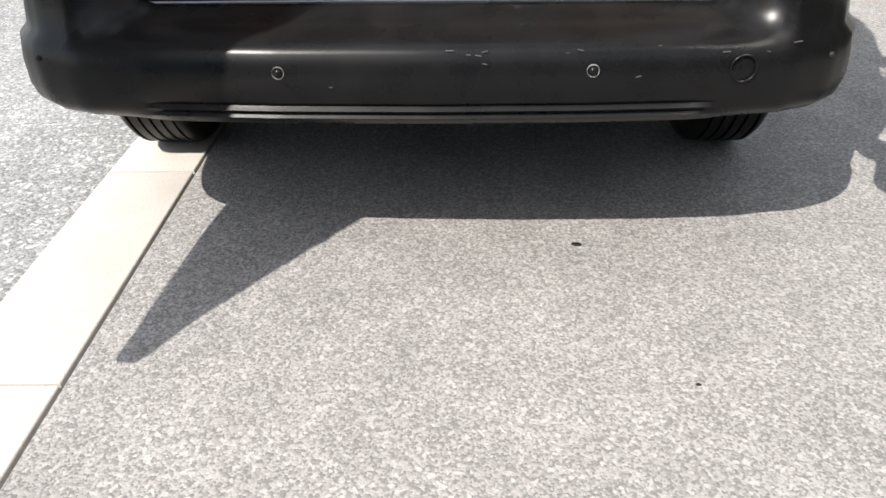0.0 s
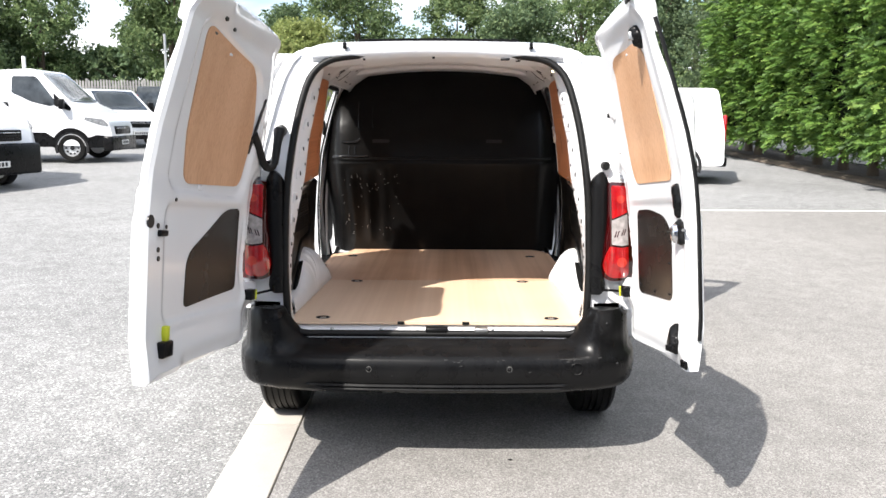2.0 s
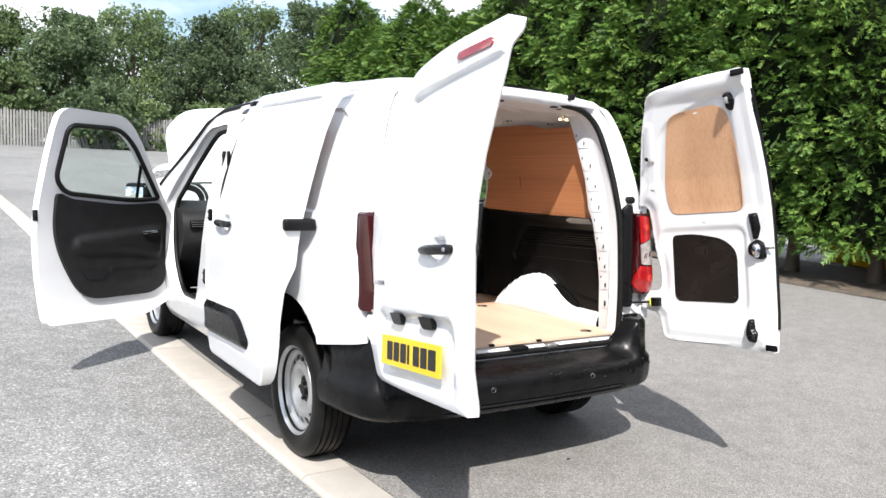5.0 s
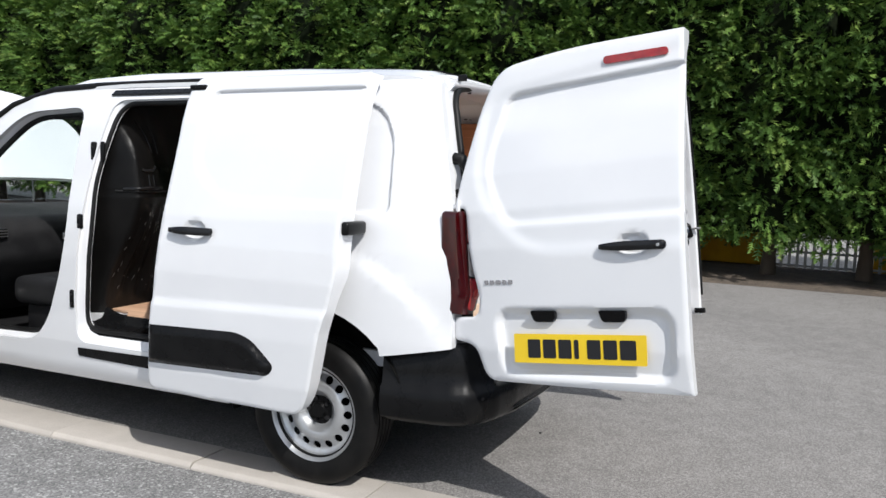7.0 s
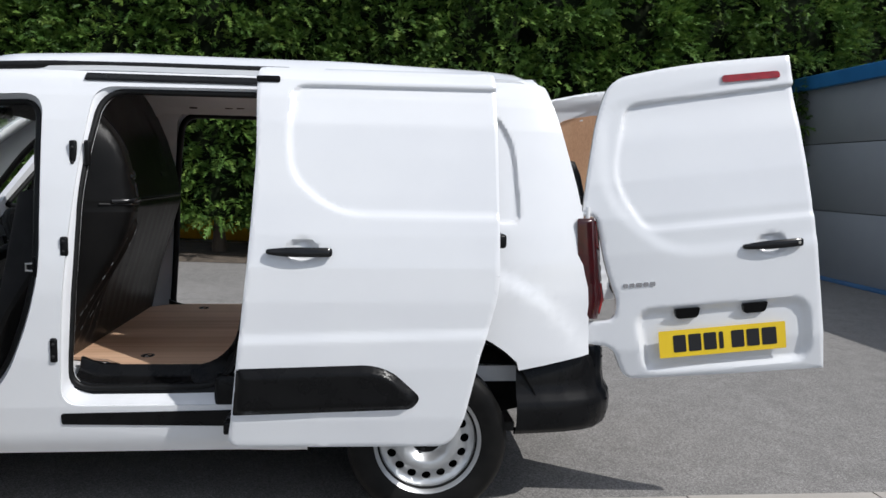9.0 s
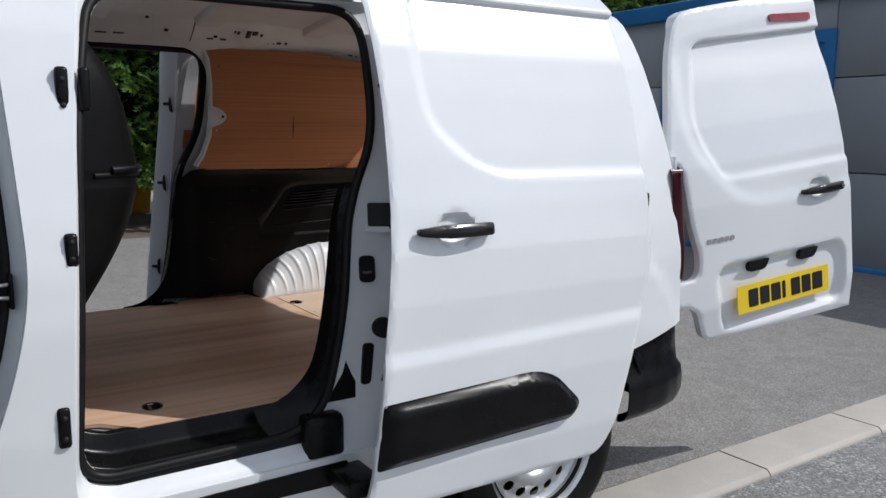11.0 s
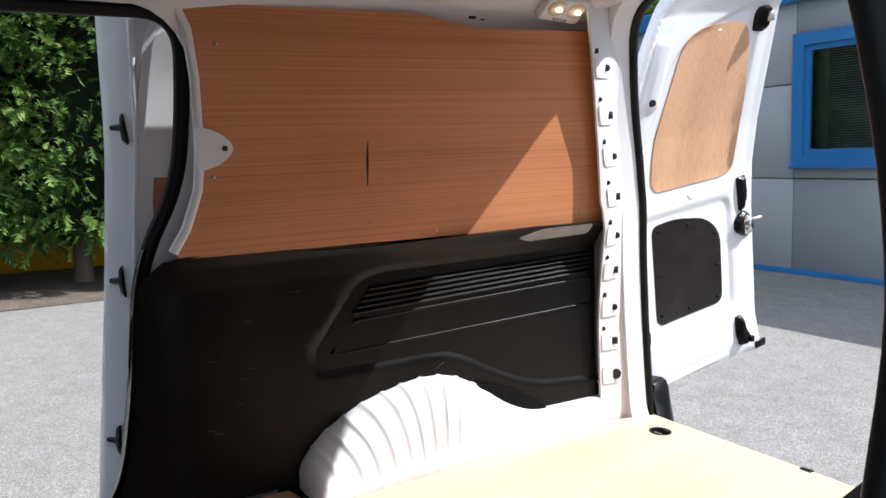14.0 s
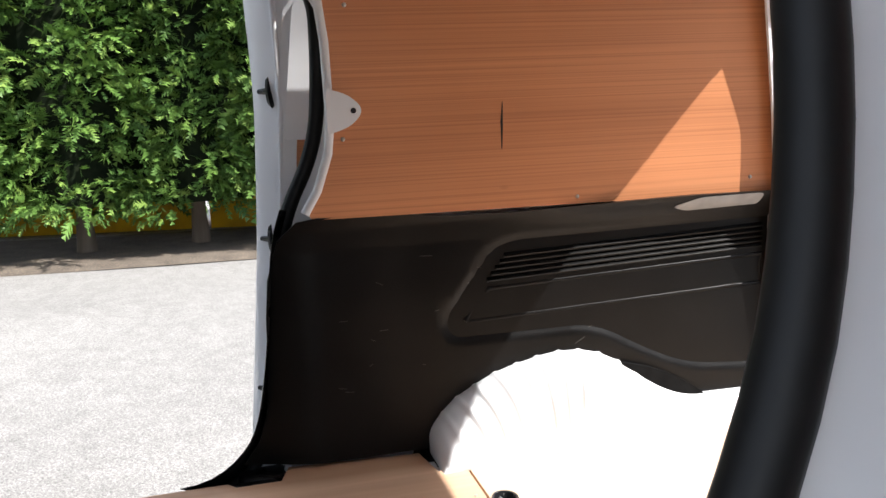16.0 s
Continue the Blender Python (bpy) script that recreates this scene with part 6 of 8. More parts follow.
rng = random.Random(5)
for k in range(46):
    x, z = rng.uniform(-0.68, -0.30), rng.uniform(0.72, 1.18)
    p = bulk_map(x, z, 0)
    a, ln = rng.uniform(0, 3.1), rng.uniform(0.006, 0.03)
    bm = bmesh.new()
    q = bulk_map(x + ln * math.cos(a) * 0.4, z + ln * math.sin(a), 0)
    tube(bm, [p + Vector((0, -0.001, 0)), q + Vector((0, -0.001, 0))], 0.0012, 4)
    part("scuff", bm, bare_steel, bk)


# ---- wheels ----
def wheel(cx, cy, cz, sign, name="wheel"):
    R, W = 0.330, 0.205
    m = Matrix.Translation((cx, cy, cz)) @ Matrix.Diagonal((sign, 1, 1, 1))
    prof = [(0.215, 0.075), (0.225, 0.088), (0.262, 0.100), (0.300, 0.098), (0.318, 0.088), (0.327, 0.076)]
    tread = []
    for a in (0.062, 0.030, 0.0, -0.030, -0.062):
        tread += [(R, a + 0.011), (R, a + 0.0045), (R - 0.008, a + 0.004), (R - 0.008, a - 0.004), (R, a - 0.0045)]
    prof = prof + tread + [(r, -a) for r, a in prof[::-1]] + [(0.20, -0.07), (0.20, 0.07)]
    bm = bmesh.new()
    lathe(bm, prof, 64, m)
    w = part(name, bm, tyre_rubber, van, "road wheel with a steel rim", angle=30)
    bm = bmesh.new()
    lathe(bm, [(0.195, -0.07), (0.200, 0.060), (0.212, 0.080), (0.222, 0.088), (0.224, 0.082), (0.207, 0.062), (0.203, -0.07)], 64, m)
    part("rim", bm, rim_steel, w)
    holes = []
    for k in range(16):
        a = 2 * math.pi * k / 16
        u, v = 0.158 * math.cos(a), 0.158 * math.sin(a)
        holes.append([(u + 0.019 * math.cos(b) * math.cos(a) - 0.019 * math.sin(b) * math.sin(a), v + 0.019 * math.cos(b) * math.sin(a) + 0.019 * math.sin(b) * math.cos(a)) for b in [2 * math.pi * j / 12 for j in range(12)]])

    def disc(u, v, d):
        r = math.hypot(u, v)
        ax = lerp_table(r, (0, 0.068, 0.075, 0.10, 0.125, 0.15, 0.18, 0.197), (0.022, 0.022, 0.034, 0.058, 0.060, 0.046, 0.036, 0.05))
        return m @ Vector((ax - d, u, v))

    bm = slab(circle(0, 0, 0.198, 48), disc, 0.006, holes, steps(-0.2, 0.2, 26), steps(-0.2, 0.2, 26))
    dsc = part("rim_disc", bm, rim_steel, w)
    bm = bmesh.new()
    lathe(bm, [(0.001, 0.045), (0.030, 0.045), (0.034, 0.038), (0.040, 0.028), (0.066, 0.026), (0.070, 0.020), (0.001, 0.020)], 32, m)
    part("hub_cap", bm, black_plastic, w)
    for k in range(5):
        a = 2 * math.pi * k / 5
        bm = bmesh.new()
        lathe(bm, [(0.001, 0.040), (0.009, 0.040), (0.011, 0.024), (0.001, 0.024)], 6, m @ Matrix.Translation((0, 0.053 * math.cos(a), 0.053 * math.sin(a))))
        part("wheel_bolt", bm, trim_dark, w)
    bm = bmesh.new()
    lathe(bm, [(0.02, -0.01), (0.196, -0.01), (0.196, -0.04), (0.02, -0.04)], 32, m)
    part("brake_drum", bm, arch_black, w)
    return w


for s in (-1, 1):
    wheel(s * 0.80, WHEEL_R[0], WHEEL_R[1], s)
    wheel(s * 0.80, WHEEL_F[0], WHEEL_F[1], s)
    # black wheel housings
    for c, r in ((WHEEL_R, 0.478), (WHEEL_F, 0.386)):
        bm = bmesh.new()
        pts = arch(c, r + 0.008, -8, 168, 24)
        rows = [[bm.verts.new((s * x, c[0] + (y - c[0]) * q, c[1] + (z - c[1]) * q)) for x, q in ((0.70, 1.0), (0.82, 1.0), (side_x(y, z) - 0.006, 1.0), (side_x(y, z) - 0.006, 0.988), (0.82, 0.988), (0.706, 0.988), (0.706, 0.3), (0.70, 0.3))] for y, z in pts]
        for a, b in zip(rows, rows[1:]):
            for k in range(8):
                bm.faces.new((a[k], a[(k + 1) % 8], b[(k + 1) % 8], b[k]))
        bm.faces.new(rows[0])
        bm.faces.new(rows[-1][::-1])
        bmesh.ops.recalc_face_normals(bm, faces=bm.faces[:])
        part("wheel_housing", bm, arch_black, van)

# ---- cab: floor, dash, seats, front ends ----
bm = bmesh.new()
box(bm, -0.86, 0.86, 2.36, 3.5, 0.36, 0.44)
part("cab_floor", bm, trim_dark, van)
bm = bmesh.new()
dash = rpoly([(3.22, 0.70, 0.08), (3.10, 0.86, 0.05), (3.10, 1.02, 0.05), (3.16, 1.10, 0.05), (3.60, 1.17, 0.03), (3.72, 1.10), (3.72, 0.50), (3.45, 0.50)], 5)
extrude_profile(bm, dash, lambda u, v, w: Vector((w, u + 0.10 * (w / 0.85) ** 2, v)), -0.83, 0.83, 14)
db = part("dashboard", bm, trim_dark, van, "dark grey moulded dashboard")
for x in (-0.72, -0.16, 0.16, 0.72):
    bm = bmesh.new()
    box(bm, x - 0.07, x + 0.07, 3.075 + 0.1 * (x / 0.85) ** 2, 3.11 + 0.1 * (x / 0.85) ** 2, 0.98, 1.04, 0.012)
    vent = part("air_vent", bm, black_plastic, db)
    for k in range(3):
        bm = bmesh.new()
        box(bm, x - 0.06, x + 0.06, 3.068 + 0.1 * (x / 0.85) ** 2, 3.078 + 0.1 * (x / 0.85) ** 2, 0.99 + 0.016 * k, 0.995 + 0.016 * k)
        part("vane", bm, bare_steel, vent)
bm = bmesh.new()
box(bm, -0.13, 0.13, 3.04, 3.10, 1.06, 1.20, 0.015)
part("centre_screen", bm, plate_black, db)
bm = bmesh.new()
sw = Matrix.Translation((0.38, 2.92, 1.04)) @ pose(0, 0, 0, 62, 0, 0)
tube(bm, [sw @ Vector((0.185 * math.cos(2 * math.pi * k / 28), 0.175 * math.sin(2 * math.pi * k / 28), 0)) for k in range(28)], 0.016, 8, True)
for a in (20, 160, 270):
    tube(bm, [sw @ Vector((0, 0, -0.02)), sw @ Vector((0.178 * math.cos(radians(a)), 0.17 * math.sin(radians(a)), 0))], 0.016, 6)
tube(bm, [sw @ Vector((0, 0, 0)), sw @ Vector((0, 0, -0.30))], 0.035, 10)
bmesh.ops.create_uvsphere(bm, u_segments=16, v_segments=10, radius=0.075, matrix=sw @ Matrix.Diagonal((1, 0.9, 0.5, 1)))
part("steering_wheel", bm, trim_dark, van)
for x, w in ((0.42, 0.25), (-0.28, 0.46)):
    seat = thing("seat", "", "")
    seat.parent = van
    bm = bmesh.new()
    box(bm, x - w, x + w, 2.52, 3.02, 0.62, 0.78, 0.05, 3)
    part("cushion", bm, trim_dark, seat)
    bm = bmesh.new()
    extrude_profile(bm, rpoly([(2.50, 0.74, 0.04), (2.62, 0.76, 0.04), (2.50, 1.34, 0.04), (2.40, 1.34, 0.04)], 4), lambda u, v, s: Vector((s, u, v)), x - w, x + w, 2)
    part("backrest", bm, trim_dark, seat)
    for hx in ((x,) if w < 0.3 else (x - 0.22, x + 0.22)):
        bm = bmesh.new()
        box(bm, hx - 0.12, hx + 0.12, 2.40, 2.50, 1.40, 1.56, 0.04, 3)
        tube(bm, [(hx - 0.05, 2.45, 1.32), (hx - 0.05, 2.45, 1.42)], 0.007, 6)
        tube(bm, [(hx + 0.05, 2.45, 1.32), (hx + 0.05, 2.45, 1.42)], 0.007, 6)
        part("headrest", bm, trim_dark, seat)
    bm = bmesh.new()
    box(bm, x - w + 0.05, x + w - 0.05, 2.55, 2.95, 0.43, 0.62, 0.01)
    part("seat_base", bm, trim_dark, seat)

# windscreen
def screen_map(u, v, d):
    y = 2.80 + (3.72 - 2.80) * v + 0.10 * (1 - (u / 0.75) ** 2) * v
    z = 1.845 - (1.845 - 1.16) * v + 0.02 * (1 - (u / 0.7) ** 2) + 0.04 * math.sin(math.pi * v)
    return Vector((u * (0.88 + 0.22 * v), y - d, z - d * 0.6))


bm = slab([(-0.68, 0), (0.68, 0), (0.68, 1), (-0.68, 1)], screen_map, 0.006, (), steps(-0.68, 0.68, 14), steps(0, 1, 10))
ws = part("windscreen", bm, pane, van)
ws.visible_shadow = False
bm = bmesh.new()
tube(bm, [screen_map(-0.68, v, 0.02) for v in steps(-0.03, 1.05, 10)], 0.03, 8)
part("windscreen_pillar", bm, white_paint, van)
bm = bmesh.new()
tube(bm, [screen_map(0.68, v, 0.02) for v in steps(-0.03, 1.05, 10)], 0.03, 8)
part("windscreen_pillar", bm, white_paint, van)
bm = bmesh.new()
box(bm, -0.11, 0.11, 2.86, 2.90, 1.66, 1.72, 0.02)
part("inner_mirror", bm, black_plastic, van)
# headlining over the cab
lining = mat("headlining", (0.12, 0.118, 0.115), (0.09, 0.088, 0.086), 30, 0.9, bump=0.2)
bm = slab([(-0.62, 2.38), (0.62, 2.38), (0.60, 2.80), (-0.60, 2.80)], lambda x, y, d: Vector((x, y, lerp_table(y, ROOF_Y, ROOF_Z) - 0.06 - 0.03 * (x / 0.62) ** 2 - d)), 0.02, (), steps(-0.62, 0.62, 8), steps(2.38, 2.8, 6))
part("headlining", bm, lining, van)
for x in (-0.33, 0.33):
    bm = slab(rpoly([(x - 0.24, 0.0, 0.03), (x + 0.24, 0.0, 0.03), (x + 0.22, 0.17, 0.03), (x - 0.22, 0.17, 0.03)], 4), lambda u, v, d: Vector((u, 2.78 + v * 0.92, 1.80 - v * 0.52 - 0.02 * (u / 0.6) ** 2 - d)), 0.018, (), steps(x - 0.24, x + 0.24, 4))
    part("sun_visor", bm, lining, van)

# engine bay, front face and raised bonnet
bm = bmesh.new()
box(bm, -0.70, 0.70, 3.72, 4.55, 0.45, 0.90, 0.03)
box(bm, -0.45, 0.30, 3.85, 4.35, 0.85, 1.00, 0.03)
part("engine_cover", bm, black_plastic, van)
bm = bmesh.new()
extrude_profile(bm, rpoly([(4.55, 0.34, 0.05), (4.72, 0.36, 0.06), (4.76, 0.60, 0.08), (4.70, 0.88, 0.06), (4.60, 1.0, 0.03), (4.50, 0.98)], 4), lambda u, v, w: Vector((w, u - 0.20 * (abs(w) / 0.8) ** 3, v)), -0.80, 0.80, 16)
part("front_bumper", bm, black_plastic, van)


def bonnet_map(x, s, d):
    """s runs from the hinge at the windscreen to the leading edge."""
    bow = 0.07 * math.sin(math.pi * min(1, s / 1.0) * 0.9) - 0.05 * (abs(x) / 0.72) ** 2 - 0.03 * smooth(0.6, 0.95, s)
    a = radians(52)
    y, z = 3.80 + s * math.cos(a) - (bow - d) * math.sin(a), 1.175 + s * math.sin(a) + (bow - d) * math.cos(a)
    return Vector((x, y, z))


bm = slab(rpoly([(-0.74, 0.17, 0.05), (0.74, 0.17, 0.05), (0.72, 0.70, 0.1), (0.52, 0.98, 0.15), (0.0, 1.04, 0.3), (-0.52, 0.98, 0.15), (-0.72, 0.70, 0.1)], 6), bonnet_map, 0.03, (), steps(-0.74, 0.74, 16), steps(0, 1.04, 14))
part("bonnet", bm, white_paint, van, "white bonnet propped open")
bm = bmesh.new()
tube(bm, [(0.55, 4.45, 0.95), (0.50, 4.42, 1.60)], 0.006, 6)
part("bonnet_stay", bm, bare_steel, van)

# ---- cab doors, swung open ----
CD = rpoly([(0.0, 0.50, 0.05), (0.02, 1.06, 0.03), (-0.10, 1.20, 0.02), (-0.44, 1.62, 0.2), (-0.62, 1.755, 0.15), (-1.145, 1.768, 0.08), (-1.175, 0.95, 0.3), (-1.125, 0.385, 0.05), (-0.30, 0.345, 0.06), (-0.03, 0.42, 0.05)], 6)
CD_WIN = rpoly([(-0.15, 1.19, 0.03), (-0.48, 1.56, 0.12), (-0.64, 1.665, 0.10), (-1.055, 1.665, 0.06), (-1.075, 1.32, 0.08), (-0.98, 1.235, 0.12), (-0.4, 1.18, 0.2)], 6)


def cab_door(sign, angle):
    base = Matrix.Translation((sign * 0.90, 3.42, 0)) @ Matrix.Rotation(radians(angle), 4, "Z")
    rel = lambda z: lerp_table(z, SIDE_Z, SIDE_X) - 0.905
    f = lambda u, z, d: Vector((sign * (rel(z) - d), u, z))
    win = poly_distance(CD_WIN)
    bm = slab(CD, lambda u, z, d: f(u, z, d), 0.05, [CD_WIN], steps(-1.15, 0.02, 14), steps(0.36, 1.74, 26))
    door = part("cab_door", bm, white_paint, van, "white cab door swung open")
    door.matrix_basis = base
    bm = slab(CD_WIN, lambda u, z, d: f(u, z, 0.02 + d), 0.004, (), (), steps(1.1, 1.65, 5))
    g = part("window_glass", bm, pane, door)
    g.visible_shadow = False
    bm = bmesh.new()
    tube(bm, [f(u, z, 0.055) for u, z in CD_WIN], 0.016, 8, True)
    tube(bm, [f(-0.34, 1.19, 0.03), f(-0.36, 1.43, 0.03)], 0.012, 6)
    part("window_seal", bm, rubber, door)
    card = rpoly([(-0.07, 0.56, 0.08), (-0.06, 1.06, 0.05), (-0.16, 1.16, 0.04), (-0.5, 1.15, 0.2), (-0.96, 1.20, 0.1), (-1.06, 1.25, 0.06), (-1.05, 0.90, 0.3), (-0.84, 0.52, 0.15), (-0.22, 0.50, 0.06)], 6)
    pocket = poly_distance(rpoly([(-0.15, 0.70, 0.04), (-0.62, 0.72, 0.06), (-0.52, 0.58, 0.05), (-0.20, 0.58, 0.04)], 4))
    arm = poly_distance(rpoly([(-0.12, 0.98, 0.04), (-0.90, 0.93, 0.04), (-0.90, 0.86, 0.04), (-0.45, 0.84, 0.06), (-0.14, 0.78, 0.04)], 4))
    bm = slab(card, lambda u, z, d: f(u, z, 0.075 + 0.03 * smooth(0.03, -0.02, arm(u, z)) - 0.018 * smooth(0.012, -0.012, pocket(u, z)) - d), 0.03, (), steps(-1.06, -0.06, 44), steps(0.5, 1.25, 38))
    cd = part("door_card", bm, trim_dark, door, "dark grey moulded door card")
    bm = slab(rpoly([(-0.62, 0.70, 0.03), (-0.86, 0.73, 0.03), (-0.80, 0.66, 0.03), (-0.68, 0.64, 0.03)], 4), lambda u, z, d: f(u, z, 0.082 - d), 0.01)
    part("speaker_slot", bm, plate_black, cd)
    bm = bmesh.new()
    tube(bm, [f(-0.20, 0.955, 0.115), f(-0.27, 0.955, 0.13), f(-0.34, 0.95, 0.115)], 0.010, 8)
    part("release_lever", bm, chrome, cd)
    bm = bmesh.new()
    box(bm, *sorted((f(0, 1.2, 0).x + sign * 0.02, f(0, 1.2, 0).x + sign * 0.24)), -0.20, -0.10, 1.06, 1.30, 0.035, 3)
    mir = part("door_mirror", bm, black_plastic, door)
    bm = bmesh.new()
    xa, xb = sorted((f(0, 1.2, 0).x + sign * 0.045, f(0, 1.2, 0).x + sign * 0.215))
    box(bm, xa, xb, -0.206, -0.199, 1.09, 1.27, 0.003)
    part("mirror_glass", bm, mat("mirror_glass", (0.85, 0.87, 0.88), (0.85, 0.87, 0.88), 1, 0.03, 0.0, metal=1.0), mir)
    bm = bmesh.new()
    tube(bm, [f(-0.88, 1.10, -0.02), f(-0.97, 1.10, -0.035), f(-1.06, 1.10, -0.02)], 0.011, 8)
    part("handle", bm, black_plastic, door)
    bm = bmesh.new()
    p = f(-1.14, 1.12, 0.03)
    box(bm, p.x - 0.018, p.x + 0.018, -1.180, -1.165, 1.06, 1.13, 0.004)
    part("latch", bm, black_plastic, door)
    return door


cab_door(-1, -56)
cab_door(1, 66)


# ---- setting: ground, kerb, yard ----
def ground_z(y):
    return lerp_table(y, (-1000, 2.5, 6, 10.5, 15, 22, 36, 42, 60, 120, 1000), (0, 0, 0.05, 0.22, 0.36, 0.55, 1.40, 1.68, 2.2, 2.6, 2.6))


def kerb_mid(y):
    return -0.812 - 0.022 * y


def grid_sheet(xs, ys, z):
    bm = bmesh.new()
    rows = [[bm.verts.new((x, y, z(x, y))) for x in xs] for y in ys]
    for a, b in zip(rows, rows[1:]):
        for k in range(len(xs) - 1):
            bm.faces.new((a[k], a[k + 1], b[k + 1], b[k]))
    return bm


ys = [-900, -200, -60, -20, -10, -6, 0, 2.5] + [2.5 + 0.75 * k for k in range(1, 60)] + [50, 55, 60, 80, 120, 250, 600, 1500]
bm = grid_sheet([-1500, -300, -80, -40, -20, -10, -5, -2, -0.94, -0.5, 3, 8, 10, 20, 40, 80, 300, 1500], ys, lambda x, y: ground_z(y) - 0.022)
single("ground", bm, asphalt_old, "worn pale grey tarmac with loose chippings", kind="structure")

YARD_Y = 8.9
bm = bmesh.new()
yy = [-5.95, -3, 0, 2.5, 3.5, 4.5, 6, 7, 8, YARD_Y]
rows = [[bm.verts.new((x, y, ground_z(y) + dz)) for x, dz in ((kerb_mid(y) + 0.128, -0.03), (kerb_mid(y) + 0.130, 0.0), (2.0, 0.0), (5.0, 0.0), (8.25 - 0.03 * y, 0.0), (8.26 - 0.03 * y, -0.03))] for y in yy]
for a, b in zip(rows, rows[1:]):
    for k in range(5):
        bm.faces.new((a[k], a[k + 1], b[k + 1], b[k]))
single("road", bm, asphalt_new, "dark smooth asphalt of the parking yard", kind="structure")

kerb = tagged(new("kerb"), "flush pale concrete kerb stones in a row", "kerb", kind="structure")
stone_bm = bmesh.new()
prof = rpoly([(-0.135, -0.06), (-0.135, -0.012, 0.006), (-0.118, 0.006, 0.01), (0.124, 0.006, 0.006), (0.128, -0.06)], 3)
extrude_profile(stone_bm, prof, lambda u, v, w: Vector((u, w, v)), 0.004, 0.911, 1)
stone_me = mesh_of(stone_bm, "kerb_stone", concrete)
rng = random.Random(2)
for k in range(-14, 20):
    y = -0.345 + 0.915 * k
    ob = new("kerb_stone", stone_me)
    ob.parent = kerb
    slope = math.degrees(math.atan2(ground_z(y + 0.9) - ground_z(y), 0.9))
    ob.matrix_basis = Matrix.Translation((kerb_mid(y) + rng.uniform(-0.003, 0.003), y, ground_z(y) + rng.uniform(-0.002, 0.002))) @ pose(0, 0, 0, slope, 0, 1.26)

white_line = mat("line_paint", (0.72, 0.72, 0.70), (0.5, 0.5, 0.48), 9, 0.7, 0.1, bump=0.2, fleck=(0.4, 0.4, 0.4))
bm = grid_sheet([1.5, 2.5, 4, 5.5, 7, 7.95], [8.74, 8.84], lambda x, y: ground_z(y) + 0.004)
single("line_marking", bm, white_line, "white painted line across the asphalt", kind="structure")
soil = mat("soil", (0.065, 0.052, 0.041), (0.115, 0.092, 0.072), 5, 0.95, 0.05, bump=0.8, bscale=60, fleck=(0.22, 0.17, 0.12))
bm = grid_sheet([8.0, 8.25, 8.8, 9.8, 10.4], [-12, -8, -4, 0, 4, 8, 12, 18, 24, 32], lambda x, y: ground_z(y) + (0.0 if x < 8.1 else 0.05 + 0.03 * math.sin(3 * y + 2 * x)))
for v in bm.verts:
    v.co.x += -0.03 * v.co.y + 0.55 * smooth(5, 9, v.co.y) * (v.co.x < 8.5)
single("verge", bm, soil, "bare soil and dead needles under the hedge", kind="structure")
# small litter on the asphalt
for x, y, r, nm in ((0.359, 0.179, 0.024, "oil_blot"), (0.491, -0.328, 0.018, "dark_pebble")):
    bm = bmesh.new()
    rng = random.Random(int(x * 100))
    for k in range(9 if r > 0.03 else 1):
        p = (x + rng.gauss(0, r * 0.6), y + rng.gauss(0, r * 0.3), 0.004)
        bmesh.ops.create_icosphere(bm, subdivisions=1, radius=r * rng.uniform(0.25, 0.5), matrix=Matrix.Translation(p) @ Matrix.Diagonal((1.3, 0.8, 0.25, 1)))
    single(nm, bm, trim_dark, "small dark clump lying on the asphalt", "debris")

# ---- office building behind the van ----
clad = mat("grey_cladding", (0.33, 0.345, 0.37), (0.30, 0.315, 0.34), 1.2, 0.45, 0.06, bump=0.05, bscale=30)
blue = mat("blue_paint", (0.035, 0.19, 0.46), (0.03, 0.16, 0.40), 3, 0.35, 0.05, bump=0.03)
blind = mat("blind", (0.45, 0.47, 0.48), (0.40, 0.42, 0.43), 12, 0.7, bump=0.1)
# dark colour that stands in for the dimness inside the office
room_shade = mat("room_shade", (0.05, 0.055, 0.06), (0.035, 0.04, 0.045), 2, 0.8)
BY0 = -5.85
house = thing("office_building", "single-storey office in grey metal cladding with blue trim", "building")
WIN = [(2.24, 4.60), (-3.2, -0.9)]
bands = [0.02, 1.055, 2.075, 2.95]
for z0, z1 in zip(bands, bands[1:]):
    xs = [-7.0, -3.2, -0.9, 2.24, 4.60, 9.0]
    for xa, xb in zip(xs, xs[1:]):
        pieces = [(z0, z1)]
        if (xa, xb) in WIN:
            pieces = [(a, b) for a, b in ((z0, min(z1, 1.20)), (max(z0, 2.58), z1)) if b - a > 0.02]
        for a, b in pieces:
            bm = bmesh.new()
            box(bm, xa + 0.004, xb - 0.004, BY0 - 0.12, BY0, a + 0.006, b - 0.006, 0.005, 1)
            part("cladding_panel", bm, clad, house)
bm = bmesh.new()
box(bm, -7.0, 9.0, BY0 - 0.14, BY0 - 0.13, 0.0, 1.2)
box(bm, -7.0, 9.0, BY0 - 0.14, BY0 - 0.13, 2.58, 2.98)
box(bm, -7.0, 9.0, -11.0, -10.9, 0.0, 2.98)
box(bm, -7.02, -6.95, -11.0, BY0 - 0.02, 0.0, 2.98)
box(bm, 8.95, 9.02, -11.0, BY0 - 0.02, 0.0, 2.98)
part("wall", bm, clad, house)
bm = bmesh.new()
box(bm, -7.1, 9.1, -11.1, BY0 + 0.05, 2.97, 3.03)
part("roof", bm, clad, house)
bm = bmesh.new()
